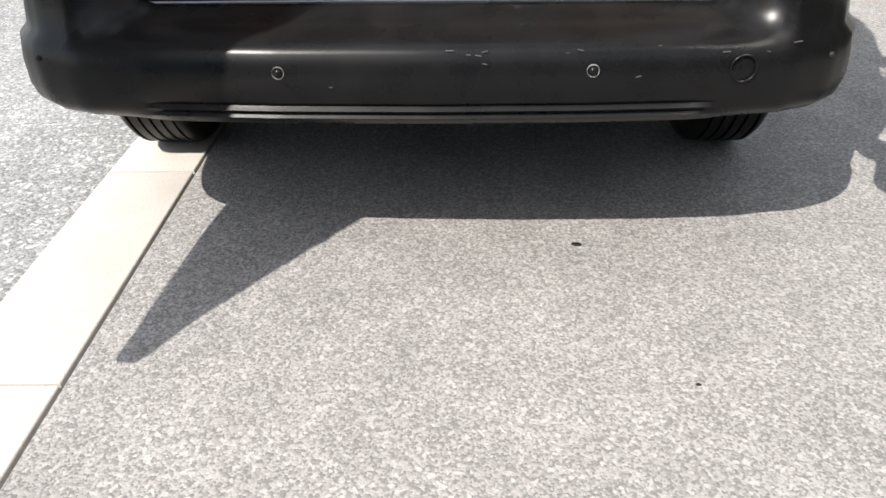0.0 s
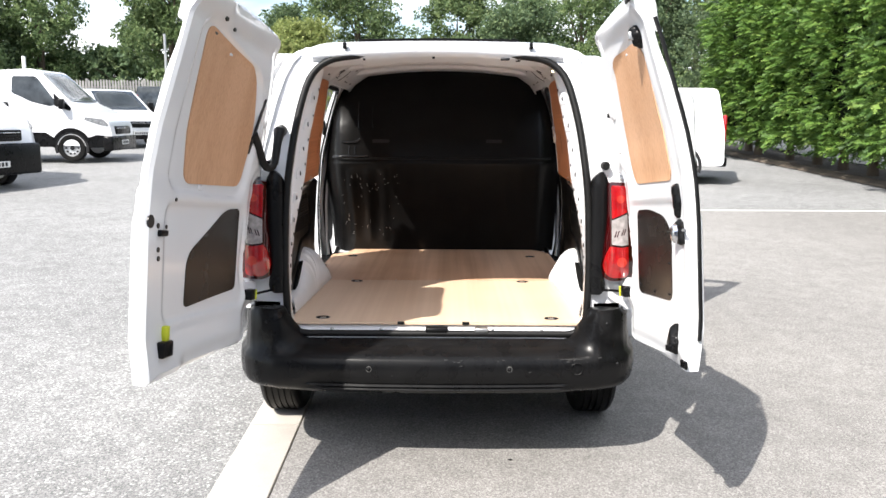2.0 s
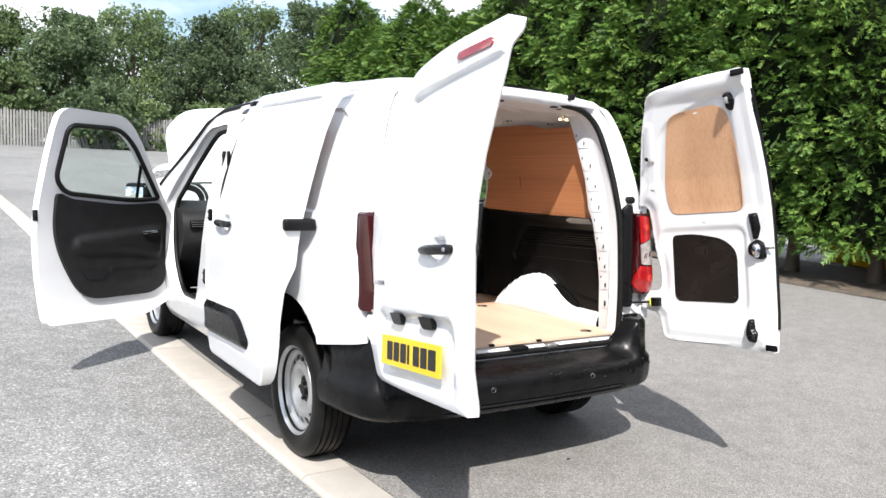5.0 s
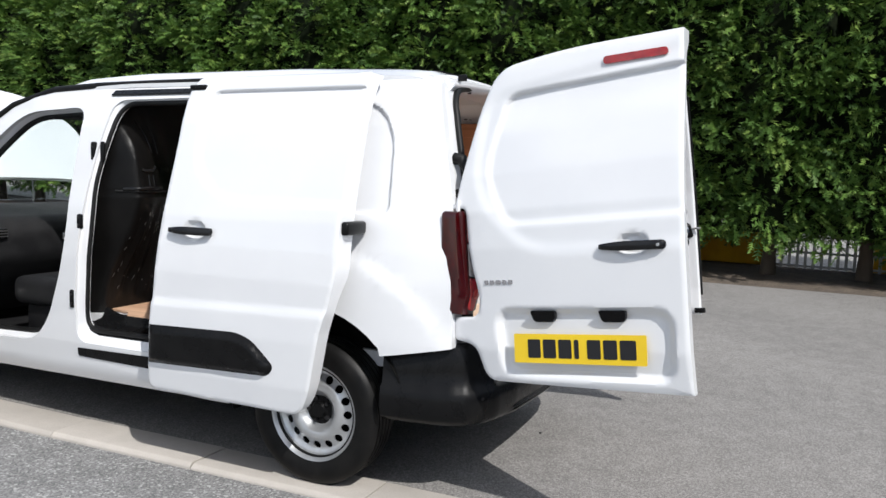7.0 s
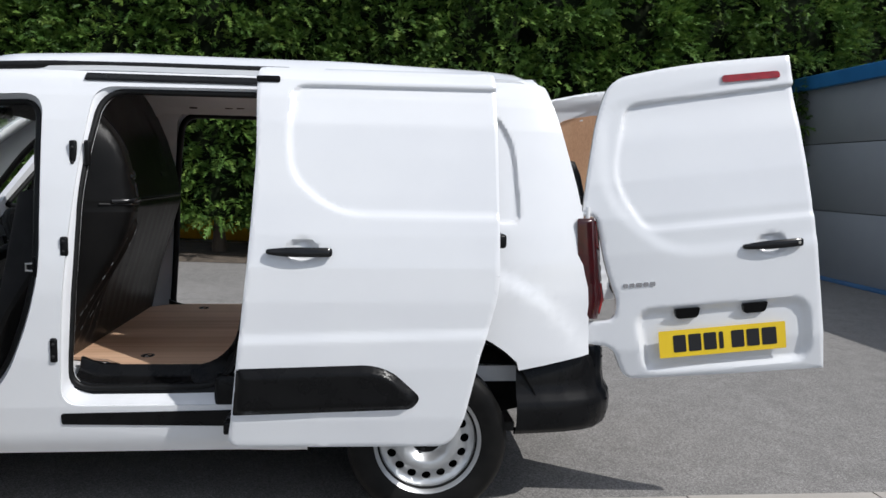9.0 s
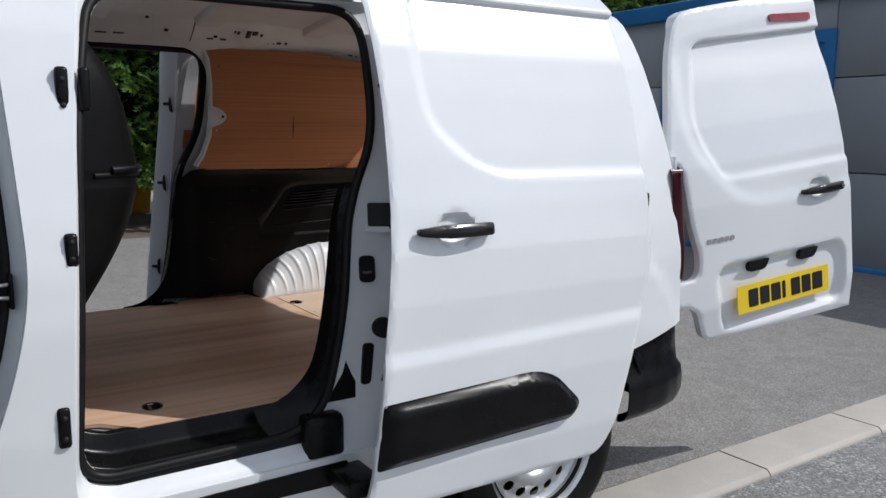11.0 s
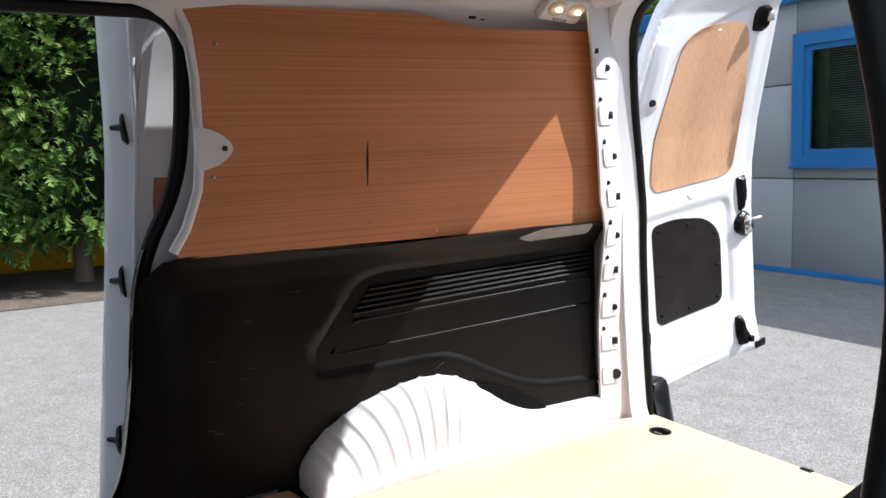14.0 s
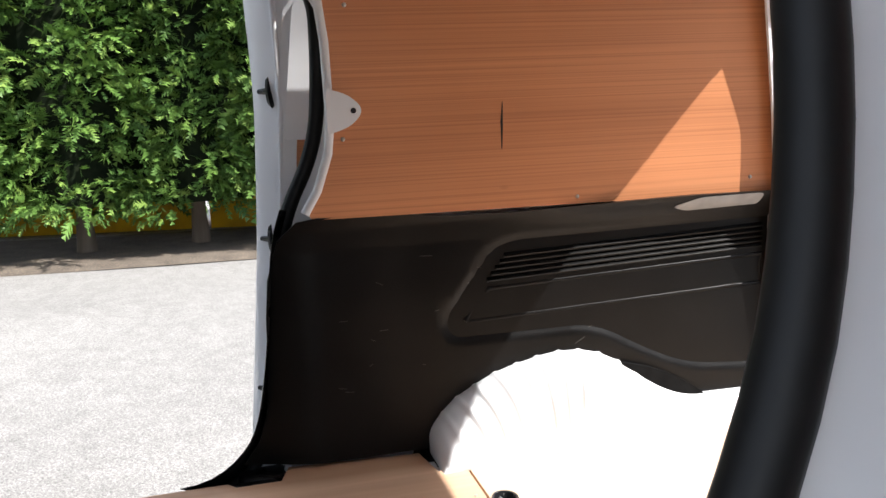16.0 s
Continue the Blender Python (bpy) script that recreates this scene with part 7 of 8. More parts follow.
extrude_profile(bm, rpoly([(BY0 - 0.02, 2.93, 0.01), (BY0 + 0.09, 2.93, 0.02), (BY0 + 0.10, 3.14, 0.02), (BY0 - 0.02, 3.16, 0.01)], 4), lambda u, v, w: Vector((w, u, v)), -7.15, 9.15, 1)
part("fascia", bm, blue, house, "blue painted fascia")
bm = bmesh.new()
box(bm, -7.0, 9.0, BY0 - 0.02, BY0 + 0.02, -0.05, 0.06, 0.005, 1)
part("plinth", bm, blue, house)
for xa, xb in WIN:
    za, zb = 1.20, 2.58
    w = part("window", slab([(xa - 0.02, za - 0.02), (xb + 0.02, za - 0.02), (xb + 0.02, zb + 0.02), (xa - 0.02, zb + 0.02)], lambda u, v, d: Vector((u, BY0 + 0.03 - d, v)), 0.12,
             [[(xa + 0.11, za + 0.11), (xb - 0.11, za + 0.11), (xb - 0.11, zb - 0.11), (xa + 0.11, zb - 0.11)]]), blue, house, "window in a broad blue frame")
    bm = slab([(xa + 0.10, za + 0.10), (xb - 0.10, za + 0.10), (xb - 0.10, zb - 0.10), (xa + 0.10, zb - 0.10)], lambda u, v, d: Vector((u, BY0 - 0.01 - d, v)), 0.05,
              [[(xa + 0.17, za + 0.17), ((xa + xb) / 2 - 0.03, za + 0.17), ((xa + xb) / 2 - 0.03, zb - 0.17), (xa + 0.17, zb - 0.17)],
               [((xa + xb) / 2 + 0.03, za + 0.17), (xb - 0.17, za + 0.17), (xb - 0.17, zb - 0.17), ((xa + xb) / 2 + 0.03, zb - 0.17)]])
    part("frame", bm, blue, w)
    bm = bmesh.new()
    box(bm, xa + 0.15, xb - 0.15, BY0 - 0.04, BY0 - 0.03, za + 0.15, zb - 0.15)
    g = part("pane", bm, pane, w)
    g.visible_shadow = False
    bm = bmesh.new()
    for k in range(40):
        z = za + 0.18 + k * 0.026
        box(bm, xa + 0.2, xb - 0.2, BY0 - 0.115, BY0 - 0.095, z, z + 0.0015)
    part("venetian_blind", bm, blind, w)
    # added dark sheet behind the blind, painted as the room's shade
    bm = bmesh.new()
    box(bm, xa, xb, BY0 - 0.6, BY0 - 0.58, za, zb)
    part("shade_sheet", bm, room_shade, w)
    bm = bmesh.new()
    box(bm, xa, xb, BY0 - 0.03, BY0 + 0.09, za - 0.035, za - 0.005, 0.006)
    part("sill", bm, blue, w)

# ---- plants ----
conifer_leaf = leaf("conifer_leaf", (0.040, 0.088, 0.018), (0.105, 0.195, 0.036), (0.165, 0.245, 0.050), 0.14)
# near-black: the shade deep between the boughs is put into this colour
conifer_shade_core = mat("conifer_shade_core", (0.006, 0.010, 0.005), (0.012, 0.016, 0.008), 14, 0.95, spec=0.05, bump=0.8, bscale=25)
bark = mat("bark", (0.10, 0.075, 0.055), (0.16, 0.125, 0.095), 6, 0.95, 0.05, bump=0.8, bscale=40, stretch=(1, 1, 0.2))
oak_leaf = leaf("oak_leaf", (0.085, 0.135, 0.058), (0.165, 0.235, 0.095), (0.25, 0.31, 0.14), 0.35)
dark_leaf = leaf("dark_leaf", (0.065, 0.105, 0.055), (0.12, 0.175, 0.085), (0.18, 0.235, 0.11), 0.3)
lime_leaf = leaf("lime_leaf", (0.15, 0.19, 0.06), (0.25, 0.29, 0.10), (0.33, 0.36, 0.14), 0.4)


def foliage_mesh(name, verts, faces, mats, core=None):
    """A mesh from arrays of corners and three-cornered leaves, with an optional inner body coloured as shade."""
    n = len(faces)
    verts, faces = verts.tolist(), faces.tolist()
    if core:
        off = len(verts)
        verts += core[0]
        faces += [tuple(i + off for i in f) for f in core[1]]
    me = bpy.data.meshes.new(name)
    me.from_pydata(verts, [], faces)
    for m in mats:
        me.materials.append(m)
    me.polygons.foreach_set("material_index", [0] * n + [1] * (len(faces) - n))
    return me


def unit(v):
    return v / (np.linalg.norm(v, axis=-1, keepdims=True) + 1e-9)


def frond_arrays(centres, aims, length, rs):
    """Feathery sprays: a drooping stem with pairs of pointed leaflets, each spray one piece."""
    n, m = len(centres), 5
    L = rs.uniform(length[0], length[1], (n, 1, 1))
    a = unit(aims)
    side = unit(np.cross(a, unit(rs.normal(0, 0.8, (n, 3)) + np.array((0, 0, 1.0)))))
    t = np.linspace(0, 1, m + 1)[None, :, None]
    spine = centres[:, None] + a[:, None] * L * t
    spine[:, :, 2] -= (L * 0.28 * t * t)[:, :, 0]
    base = (spine[:, :-1] + spine[:, 1:]) / 2
    reach = L * np.array((0.30, 0.38, 0.36, 0.30, 0.22))[None, :, None] * rs.uniform(0.75, 1.25, (n, m, 1))
    out = []
    for sgn in (-1, 1):
        tip = base + unit(a[:, None] * 0.85 + sgn * side[:, None] + rs.normal(0, 0.22, (n, m, 3))) * reach
        tip[:, :, 2] -= reach[:, :, 0] * 0.15
        out.append(tip)
    verts = np.concatenate([spine, out[0], out[1]], axis=1)
    k = 3 * m + 1
    tri = [(i, i + 1, m + 1 + i) for i in range(m)] + [(i + 1, i, 2 * m + 1 + i) for i in range(m)]
    faces = (np.arange(n)[:, None, None] * k + np.array(tri)[None]).reshape(-1, 3)
    return verts.reshape(-1, 3), faces


def leaf_arrays(centres, aims, length, width, per, spread, rs):
    """Clumps of broad leaves that spring from one place each."""
    n = len(centres)
    d = unit(unit(aims)[:, None] + rs.normal(0, spread, (n, per, 3)))
    sd = unit(np.cross(d, rs.normal(0, 1, (n, per, 3))))
    L = rs.uniform(length[0], length[1], (n, per, 1))
    c = centres[:, None]
    left, right = c + d * L + sd * L * width, c + d * L * 0.8 - sd * L * width
    verts = np.concatenate([c, left, right], axis=1)
    k = 2 * per + 1
    tri = [(0, 1 + i, 1 + per + i) for i in range(per)]
    faces = (np.arange(n)[:, None, None] * k + np.array(tri)[None]).reshape(-1, 3)
    return verts.reshape(-1, 3), faces


def conifer(seed, height, radius, count):
    rs = np.random.RandomState(seed)
    # boughs: tufts spread over the body, each a small mound of sprays
    nb = 560
    bt, ba = rs.uniform(0, 1, nb), rs.uniform(0, 6.283, nb)
    taper = lambda t: radius * (0.84 + 0.18 * np.sin(np.minimum(1, t * 2.2) * 1.57)) * (1 - np.maximum(0, (t - 0.62) / 0.38) ** 1.9 * 0.90)
    br = taper(bt) * rs.uniform(0.70, 1.06, nb)
    bz = 0.60 + bt * (height - 0.75)
    which = rs.randint(nb, size=count)
    size = rs.uniform(0.13, 0.30, nb)[which]
    a, t = ba[which], bt[which]
    outward = np.stack([np.cos(a), np.sin(a), np.zeros(count)], axis=1)
    off = unit(rs.normal(0, 1, (count, 3)))
    off = np.where((off * outward).sum(1, keepdims=True) < -0.2, -off, off)
    centres = outward * br[which][:, None] + np.stack([np.zeros(count), np.zeros(count), bz[which]], axis=1) + off * (size * rs.uniform(0.35, 1.0, count))[:, None] * np.array((1, 1, 0.75))
    aims = 0.9 * outward + 0.75 * off + np.stack([np.zeros(count), np.zeros(count), 0.10 + 0.45 * t * t], axis=1) + rs.normal(0, 0.25, (count, 3))
    # closed inner body that fills the gaps between sprays with painted shade
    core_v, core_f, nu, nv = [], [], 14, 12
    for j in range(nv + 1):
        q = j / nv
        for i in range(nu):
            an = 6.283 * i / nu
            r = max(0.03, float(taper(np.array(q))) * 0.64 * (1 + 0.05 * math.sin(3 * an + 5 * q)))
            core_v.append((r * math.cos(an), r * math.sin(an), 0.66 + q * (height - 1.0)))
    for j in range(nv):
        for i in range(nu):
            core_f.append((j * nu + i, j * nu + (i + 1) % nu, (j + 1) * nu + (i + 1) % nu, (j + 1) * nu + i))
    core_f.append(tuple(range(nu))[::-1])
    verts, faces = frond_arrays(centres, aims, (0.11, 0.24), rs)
    return foliage_mesh("crown", verts, faces, [conifer_leaf, conifer_shade_core], (core_v, core_f))


def trunk_mesh(h, r, seed, lean=0.1):
    rng = random.Random(seed)
    bm = bmesh.new()
    pts = [(lean * (k / 6) * rng.uniform(-1, 1), lean * (k / 6) * rng.uniform(-1, 1), -0.1 + h * k / 6) for k in range(7)]
    tube(bm, pts, [r * (1.25 if k == 0 else 1 - 0.7 * k / 6) for k in range(7)], 8)
    return mesh_of(bm, "trunk", bark)


kinds = [(conifer(s, h, 1.25, 9600), trunk_mesh(3.0, 0.11, s)) for s, h in ((1, 5.9), (2, 6.2), (3, 5.7), (4, 6.05))]
rng = random.Random(8)
first = []
y, k = -11.0, 0
while y < 21.5:
    x = 9.35 - 0.03 * y + rng.uniform(-0.18, 0.18)
    m = Matrix.Translation((x, y, ground_z(y))) @ pose(0, 0, 0, 0, 0, rng.uniform(0, 360)) @ Matrix.Diagonal((1, 1, rng.uniform(0.95, 1.06) * (1 - 0.09 * smooth(9, 15, y)), 1))
    if k < 4:
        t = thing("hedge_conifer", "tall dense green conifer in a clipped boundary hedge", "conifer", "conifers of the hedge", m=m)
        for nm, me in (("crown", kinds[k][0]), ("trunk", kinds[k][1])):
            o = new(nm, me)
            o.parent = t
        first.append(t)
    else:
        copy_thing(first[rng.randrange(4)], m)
    y += rng.uniform(1.15, 1.45)
    k += 1


def broadleaf(seed, height, spread, count, size=(0.35, 0.65), low=0.15):
    rs = np.random.RandomState(seed)
    nc = 110
    t = low + (1.0 - low) * rs.uniform(0, 1, nc) ** 0.9
    r = spread * np.sqrt(np.maximum(0.03, 1 - ((t - 0.42) / 0.62) ** 2)) * rs.uniform(0.30, 1.0, nc)
    a = rs.uniform(0, 6.283, nc)
    mid = np.stack([r * np.cos(a), r * np.sin(a), height * t], axis=1)
    rad = rs.uniform(0.45, 1.0, nc) * spread * 0.27
    which = rs.randint(nc, size=count)
    d = unit(rs.normal(0, 1, (count, 3)))
    centres = mid[which] + d * (rad[which] * rs.uniform(0.45, 1.22, count))[:, None] * np.array((1, 1, 0.8))
    verts, faces = leaf_arrays(centres, d + np.array((0, 0, 0.25)), size, 0.36, 6, 0.8, rs)
    return foliage_mesh("crown", verts, faces, [oak_leaf]), [tuple(m) for m in mid.tolist()]


def tree(name, label, pos, height, spread, seed, leafm, count=9500, category="tree", size=(0.09, 0.20), low=0.06):
    me, clumps = broadleaf(seed, height, spread, count, size, low)
    me.materials[0] = leafm
    t = thing(name, label, category, m=Matrix.Translation(pos))
    o = new("crown", me)
    o.parent = t
    bm = bmesh.new()
    rng = random.Random(seed)
    tube(bm, [(0, 0, -0.3), (0.05, 0, height * 0.2), (0.1 * rng.uniform(-1, 1), 0.1, height * 0.45), (0, 0, height * 0.75)], [height * 0.03, height * 0.024, height * 0.018, 0.05], 8)
    for c in clumps[:12]:
        z0 = min(c[2] * 0.6, height * 0.5)
        tube(bm, [(0, 0, z0), (c[0] * 0.5, c[1] * 0.5, (z0 + c[2]) / 2 + 0.2), (c[0], c[1], c[2])], [height * 0.010, height * 0.006, 0.02], 5)
    part("trunk", bm, bark, t)
    return t


TREES = [(-5.8, 49.0, 9.6, 3.6, 1, oak_leaf, "tall broad-leaved tree with a full green crown"), (-11.7, 56.0, 7.4, 2.6, 2, dark_leaf, "dark green rounded tree behind the fence"),
         (-8.6, 44.5, 5.2, 2.9, 3, lime_leaf, "low yellow-green tree behind the fence"), (-16.8, 46.0, 9.6, 2.7, 4, oak_leaf, "broad green tree behind the fence"),
         (0.5, 54.0, 8.2, 3.4, 5, oak_leaf, "broad green tree behind the fence"), (4.5, 50.0, 7.8, 3.2, 6, dark_leaf, "dark green tree behind the fence"),
         (9.5, 56.0, 9.4, 4.2, 7, oak_leaf, "broad green tree behind the fence"), (13.2, 50.0, 8.4, 3.4, 8, dark_leaf, "dark green tree at the end of the hedge"),
         (-23.8, 44.0, 9.3, 3.0, 9, oak_leaf, "broad green tree behind the fence"), (-28.0, 42.0, 9.5, 4.4, 10, dark_leaf, "dark green tree behind the fence"),
         (-22.5, 58.0, 7.6, 2.6, 11, dark_leaf, "tall dark green tree in the distance"), (17.5, 55.0, 10.5, 4.6, 12, oak_leaf, "tall broad-leaved tree behind the hedge"),
         (-33.0, 37.0, 8.5, 4.2, 13, oak_leaf, "broad green tree at the edge of the yard"), (22.0, 46.0, 9.5, 4.4, 14, dark_leaf, "dark tree behind the hedge"), (-25.5, 36.0, 6.0, 3.2, 15, oak_leaf, "leafy green shrub tree by the fence"),
         (16.0, 40.0, 8.8, 3.8, 16, dark_leaf, "dark tree behind the hedge")]
for x, y, h, r, s, lm, lab in TREES:
    tree("tree", lab, (x, y, ground_z(y)), h * 0.96, r, s, lm)
plum = leaf("plum_leaf", (0.05, 0.018, 0.02), (0.09, 0.03, 0.03), (0.12, 0.05, 0.04), 0.3)
tree("shrub", "dark red-leaved shrub by the fence", (-13.6, 43.4, 1.7), 3.4, 1.3, 21, plum, 1200, "shrub", (0.12, 0.26))
rng = random.Random(77)
for k in range(16):
    x = -34 + 3.6 * k + rng.uniform(-1, 1)
    tree("shrub", "green bushes along the far fence", (x, 45.5 + rng.uniform(-0.8, 1.5), 1.7), rng.uniform(2.6, 4.4), rng.uniform(1.6, 2.4), 30 + k, rng.choice([oak_leaf, dark_leaf, oak_leaf]), 1800, "shrub", (0.14, 0.30), 0.05)

# ---- far fence, pole, things behind the hedge ----
grey_wood = mat("weathered_timber", (0.19, 0.19, 0.185), (0.29, 0.285, 0.275), 4, 0.85, 0.05, bump=0.4, bscale=50, stretch=(1, 1, 0.2))
fence = thing("palisade_fence", "long weathered grey palisade fence behind the parked vans", "fence")
bm = bmesh.new()
for k in range(420):
    x = -34 + 0.148 * k
    y = 41.0 + 0.19 * (x + 15)
    rng.seed(k)
    h = 1.85 + rng.uniform(-0.03, 0.03)
    z = ground_z(y)
    extrude_profile(bm, [(-0.05, -0.1), (0.05, -0.1), (0.05, h - 0.08), (0.0, h), (-0.05, h - 0.08)], lambda u, v, w, x=x, y=y, z=z: Vector((x + u, y + w, z + v)), -0.012, 0.012)
pl = part("pale", bm, grey_wood, fence)
tagged(pl, kind="stuff")
for h in (0.5, 1.5):
    bm = bmesh.new()
    tube(bm, [(-34, 41.0 + 0.19 * -19 + 0.04, 1.4 + h), (-15, 41.06, 1.62 + h), (10, 41.0 + 0.19 * 25 + 0.06, 1.75 + h), (28, 41 + 0.19 * 43 + 0.06, 1.9 + h)], 0.045, 4)
    part("rail", bm, grey_wood, fence)
for k in range(22):
    x = -34 + 2.9 * k
    y = 41.08 + 0.19 * (x + 15)
    bm = bmesh.new()
    box(bm, x - 0.06, x + 0.06, y, y + 0.12, ground_z(y) - 0.1, ground_z(y) + 1.9)
    part("post", bm, grey_wood, fence)
bm = bmesh.new()
tube(bm, [(-13.1, 34.3, 1.2), (-13.1, 34.3, 5.25)], [0.075, 0.06], 10)
single("lamp_post", bm, bare_steel, "plain pale grey metal post in the yard", "post")

skip_yellow = mat("skip_yellow", (0.75, 0.42, 0.01), (0.62, 0.33, 0.01), 4, 0.5, 0.1, bump=0.1)
for y, w in ((0.75, 1.35), (3.65, 1.45), (-2.6, 0.5)):
    bm = bmesh.new()
    extrude_profile(bm, rpoly([(10.7, 0.06), (11.7, 0.06), (11.9, 0.62, 0.03), (10.5, 0.62, 0.03)], 3), lambda u, v, q: Vector((u, q, v)), y - w, y + w, 2)
    single("skip", bm, skip_yellow, "yellow metal skip behind the hedge", "skip", "skips behind the hedge")
galv = mat("galvanised", (0.5, 0.5, 0.5), (0.42, 0.42, 0.42), 9, 0.45, 0.1, metal=0.5)
lowf = thing("low_fence", "low pale metal fence behind the hedge", "fence")
for z in (0.12, 0.34, 0.60, 0.9):
    bm = bmesh.new()
    tube(bm, [(10.45, -10, z), (10.43, -0.6, z)], 0.02, 6)
    part("rail", bm, galv, lowf)
bm = bmesh.new()
for k in range(78):
    box(bm, 10.41, 10.43, -10 + 0.12 * k, -10 + 0.12 * k + 0.045, 0.02 + ground_z(-10 + 0.12 * k), 0.95 + ground_z(-10 + 0.12 * k))
tagged(part("paling", bm, galv, lowf), kind="stuff")
far_bm = grid_sheet([10.2, 14, 22, 60], [-30, -10, 0, 10, 20, 40, 90], lambda x, y: ground_z(y) + 0.03)
single("pavement", far_bm, asphalt("far_gravel", (0.20, 0.19, 0.175), (0.32, 0.31, 0.295), (0.42, 0.41, 0.39), 0.03, 0.2, 0.4), "pale gravel beyond the hedge", kind="structure")

# ---- parked vehicles ----
car_glass = mat("dark_glass", (0.055, 0.065, 0.072), (0.095, 0.11, 0.12), 2, 0.06, 0.02, coat=0.3)
side_glass = mat("dark_side_glass", (0.012, 0.015, 0.018), (0.05, 0.06, 0.068), 2.5, 0.08, 0.02)
head_lens = mat("head_lens", (0.30, 0.31, 0.32), (0.12, 0.125, 0.13), 30, 0.1, 0.03, coat=1.0)


def vehicle(name, label, pos, heading, side, width, wheels, glass_side, screen, belt, black_from=None, rear=False, wheel_r=0.33, paint=None, cladding=None):
    """A parked vehicle: side is its outline seen from the side, nose towards +u; widths narrow towards the roof."""
    t = thing(name, label, "van", m=Matrix.Translation(pos) @ Matrix.Rotation(heading, 4, "Z"))
    paint = paint or white_paint
    top = max(p[1] for p in side)
    L = max(p[0] for p in side)
    half = lambda u, z: width / 2 * (1 - 0.13 * smooth(belt, top, z)) * (1 - 0.12 * smooth(L - 0.7, L, u))
    out = rpoly(side, 5)
    bm = bmesh.new()
    for s in (-1, 1):
        slab(out, lambda u, z, d, s=s: Vector((u, s * (half(u, z) - d * 2.0), z)), 0.02, (), steps(min(p[0] for p in out), L, 12), steps(0.3, top, 14), bm)
    n = len(out)
    a = [bm.verts.new((u, half(u, z) - 0.002, z)) for u, z in out]
    b = [bm.verts.new((u, -half(u, z) + 0.002, z)) for u, z in out]
    made = [bm.faces.new((a[i - 1], a[i], b[i], b[i - 1])) for i in range(n)]
    bmesh.ops.recalc_face_normals(bm, faces=made)
    body = part("body", bm, paint, t)
    for g in glass_side:
        for s in (-1, 1):
            bm = slab(rpoly(g, 4), lambda u, z, d, s=s: Vector((u, s * (half(u, z) + 0.006 - d), z)), 0.01, (), (), steps(belt, top, 6))
            part("side_window", bm, side_glass, t)
    if cladding:
        # black lower flank that rises over the front wheel, and the black foot of the mirror
        ua, zt = cladding
        wx = wheels[1]
        flank = [(ua, 0.36), (ua, zt), (wx - 0.60, zt)] + arch((wx, wheel_r + 0.02), wheel_r + 0.13, 150, 30) + [(wx + 0.60, zt - 0.06), (L - 0.16, zt - 0.08), (L - 0.12, 0.34), (wx + 0.44, 0.34)] + arch((wx, wheel_r), wheel_r + 0.05, 0, 180) + [(wx - 0.46, 0.36)]
        for s in (-1, 1):
            bm = slab(flank, lambda u, z, d, s=s: Vector((u, s * (half(u, z) + 0.014 - d), z)), 0.02)
            part("lower_cladding", bm, black_plastic, t)
            bm = slab(rpoly([(wx - 0.34, belt + 0.10, 0.02), (wx - 0.36, belt + 0.42, 0.03), (wx - 0.24, belt + 0.30, 0.03), (wx + 0.05, belt + 0.06, 0.02), (wx + 0.02, belt - 0.02, 0.02)], 3), lambda u, z, d, s=s: Vector((u, s * (half(u, z) + 0.014 - d), z)), 0.02)
            part("mirror_foot", bm, black_plastic, t)
            bm = bmesh.new()
            box(bm, ua + 0.14, ua + 0.20, *sorted((s * (width / 2 - 0.01), s * (width / 2 + 0.03))), belt - 0.20, belt, 0.012, 2)
            part("door_handle", bm, black_plastic, t)
    (ua, za), (ub, zb) = screen
    bm = bmesh.new()
    nrm = Vector((zb - za, 0, ua - ub)).normalized() * (1 if not rear else 1)
    if nrm.x < 0:
        nrm = -nrm
    rows = []
    for k in range(5):
        q = k / 4
        u, z = ua + (ub - ua) * q, za + (zb - za) * q
        rows.append([bm.verts.new(Vector((u, (half(u, z) - 0.09) * w, z)) + nrm * (0.012 + 0.02 * (1 - w * w))) for w in (-1, -0.6, 0, 0.6, 1)])
    for r, q in zip(rows, rows[1:]):
        for k in range(4):
            bm.faces.new((r[k], r[k + 1], q[k + 1], q[k]))
    bmesh.ops.solidify(bm, geom=bm.faces[:], thickness=0.008)
    part("windscreen", bm, car_glass, t)
    bm = bmesh.new()
    box(bm, L - 0.22, L + 0.03, -width / 2 + 0.04, width / 2 - 0.04, 0.26, 0.52 if not black_from else black_from, 0.05, 2)
    part("front_bumper", bm, black_plastic, t)
    hz = 0.74 if not black_from else black_from + 0.16
    bm = bmesh.new()
    box(bm, L - 0.10, L + 0.012, -width / 2 + 0.42, width / 2 - 0.42, hz - 0.12, hz + 0.08, 0.03, 2)
    gr = part("grille", bm, black_plastic, t)
    for k in range(3):
        bm = bmesh.new()
        box(bm, L + 0.008, L + 0.02, -width / 2 + 0.46, width / 2 - 0.46, hz - 0.09 + 0.055 * k, hz - 0.075 + 0.055 * k, 0.003, 1)
        part("grille_bar", bm, chrome if k == 2 else black_plastic, gr)
    for s in (-1, 1):
        lift = 0.10 if black_from else 0.0
        vs_ = [(L - 0.62, hz + 0.14 + lift), (L - 0.58, hz + 0.20 + lift), (L - 0.20, hz + 0.15 + lift), (L - 0.07, hz + 0.02 + lift), (L - 0.10, hz - 0.03 + lift), (L - 0.30, hz + 0.02 + lift)]
        bm = slab(rpoly([(u, z, 0.02) for u, z in vs_], 3), lambda u, z, d, s=s: Vector((u, s * (half(u, z) + 0.010 - d), z)), 0.03)
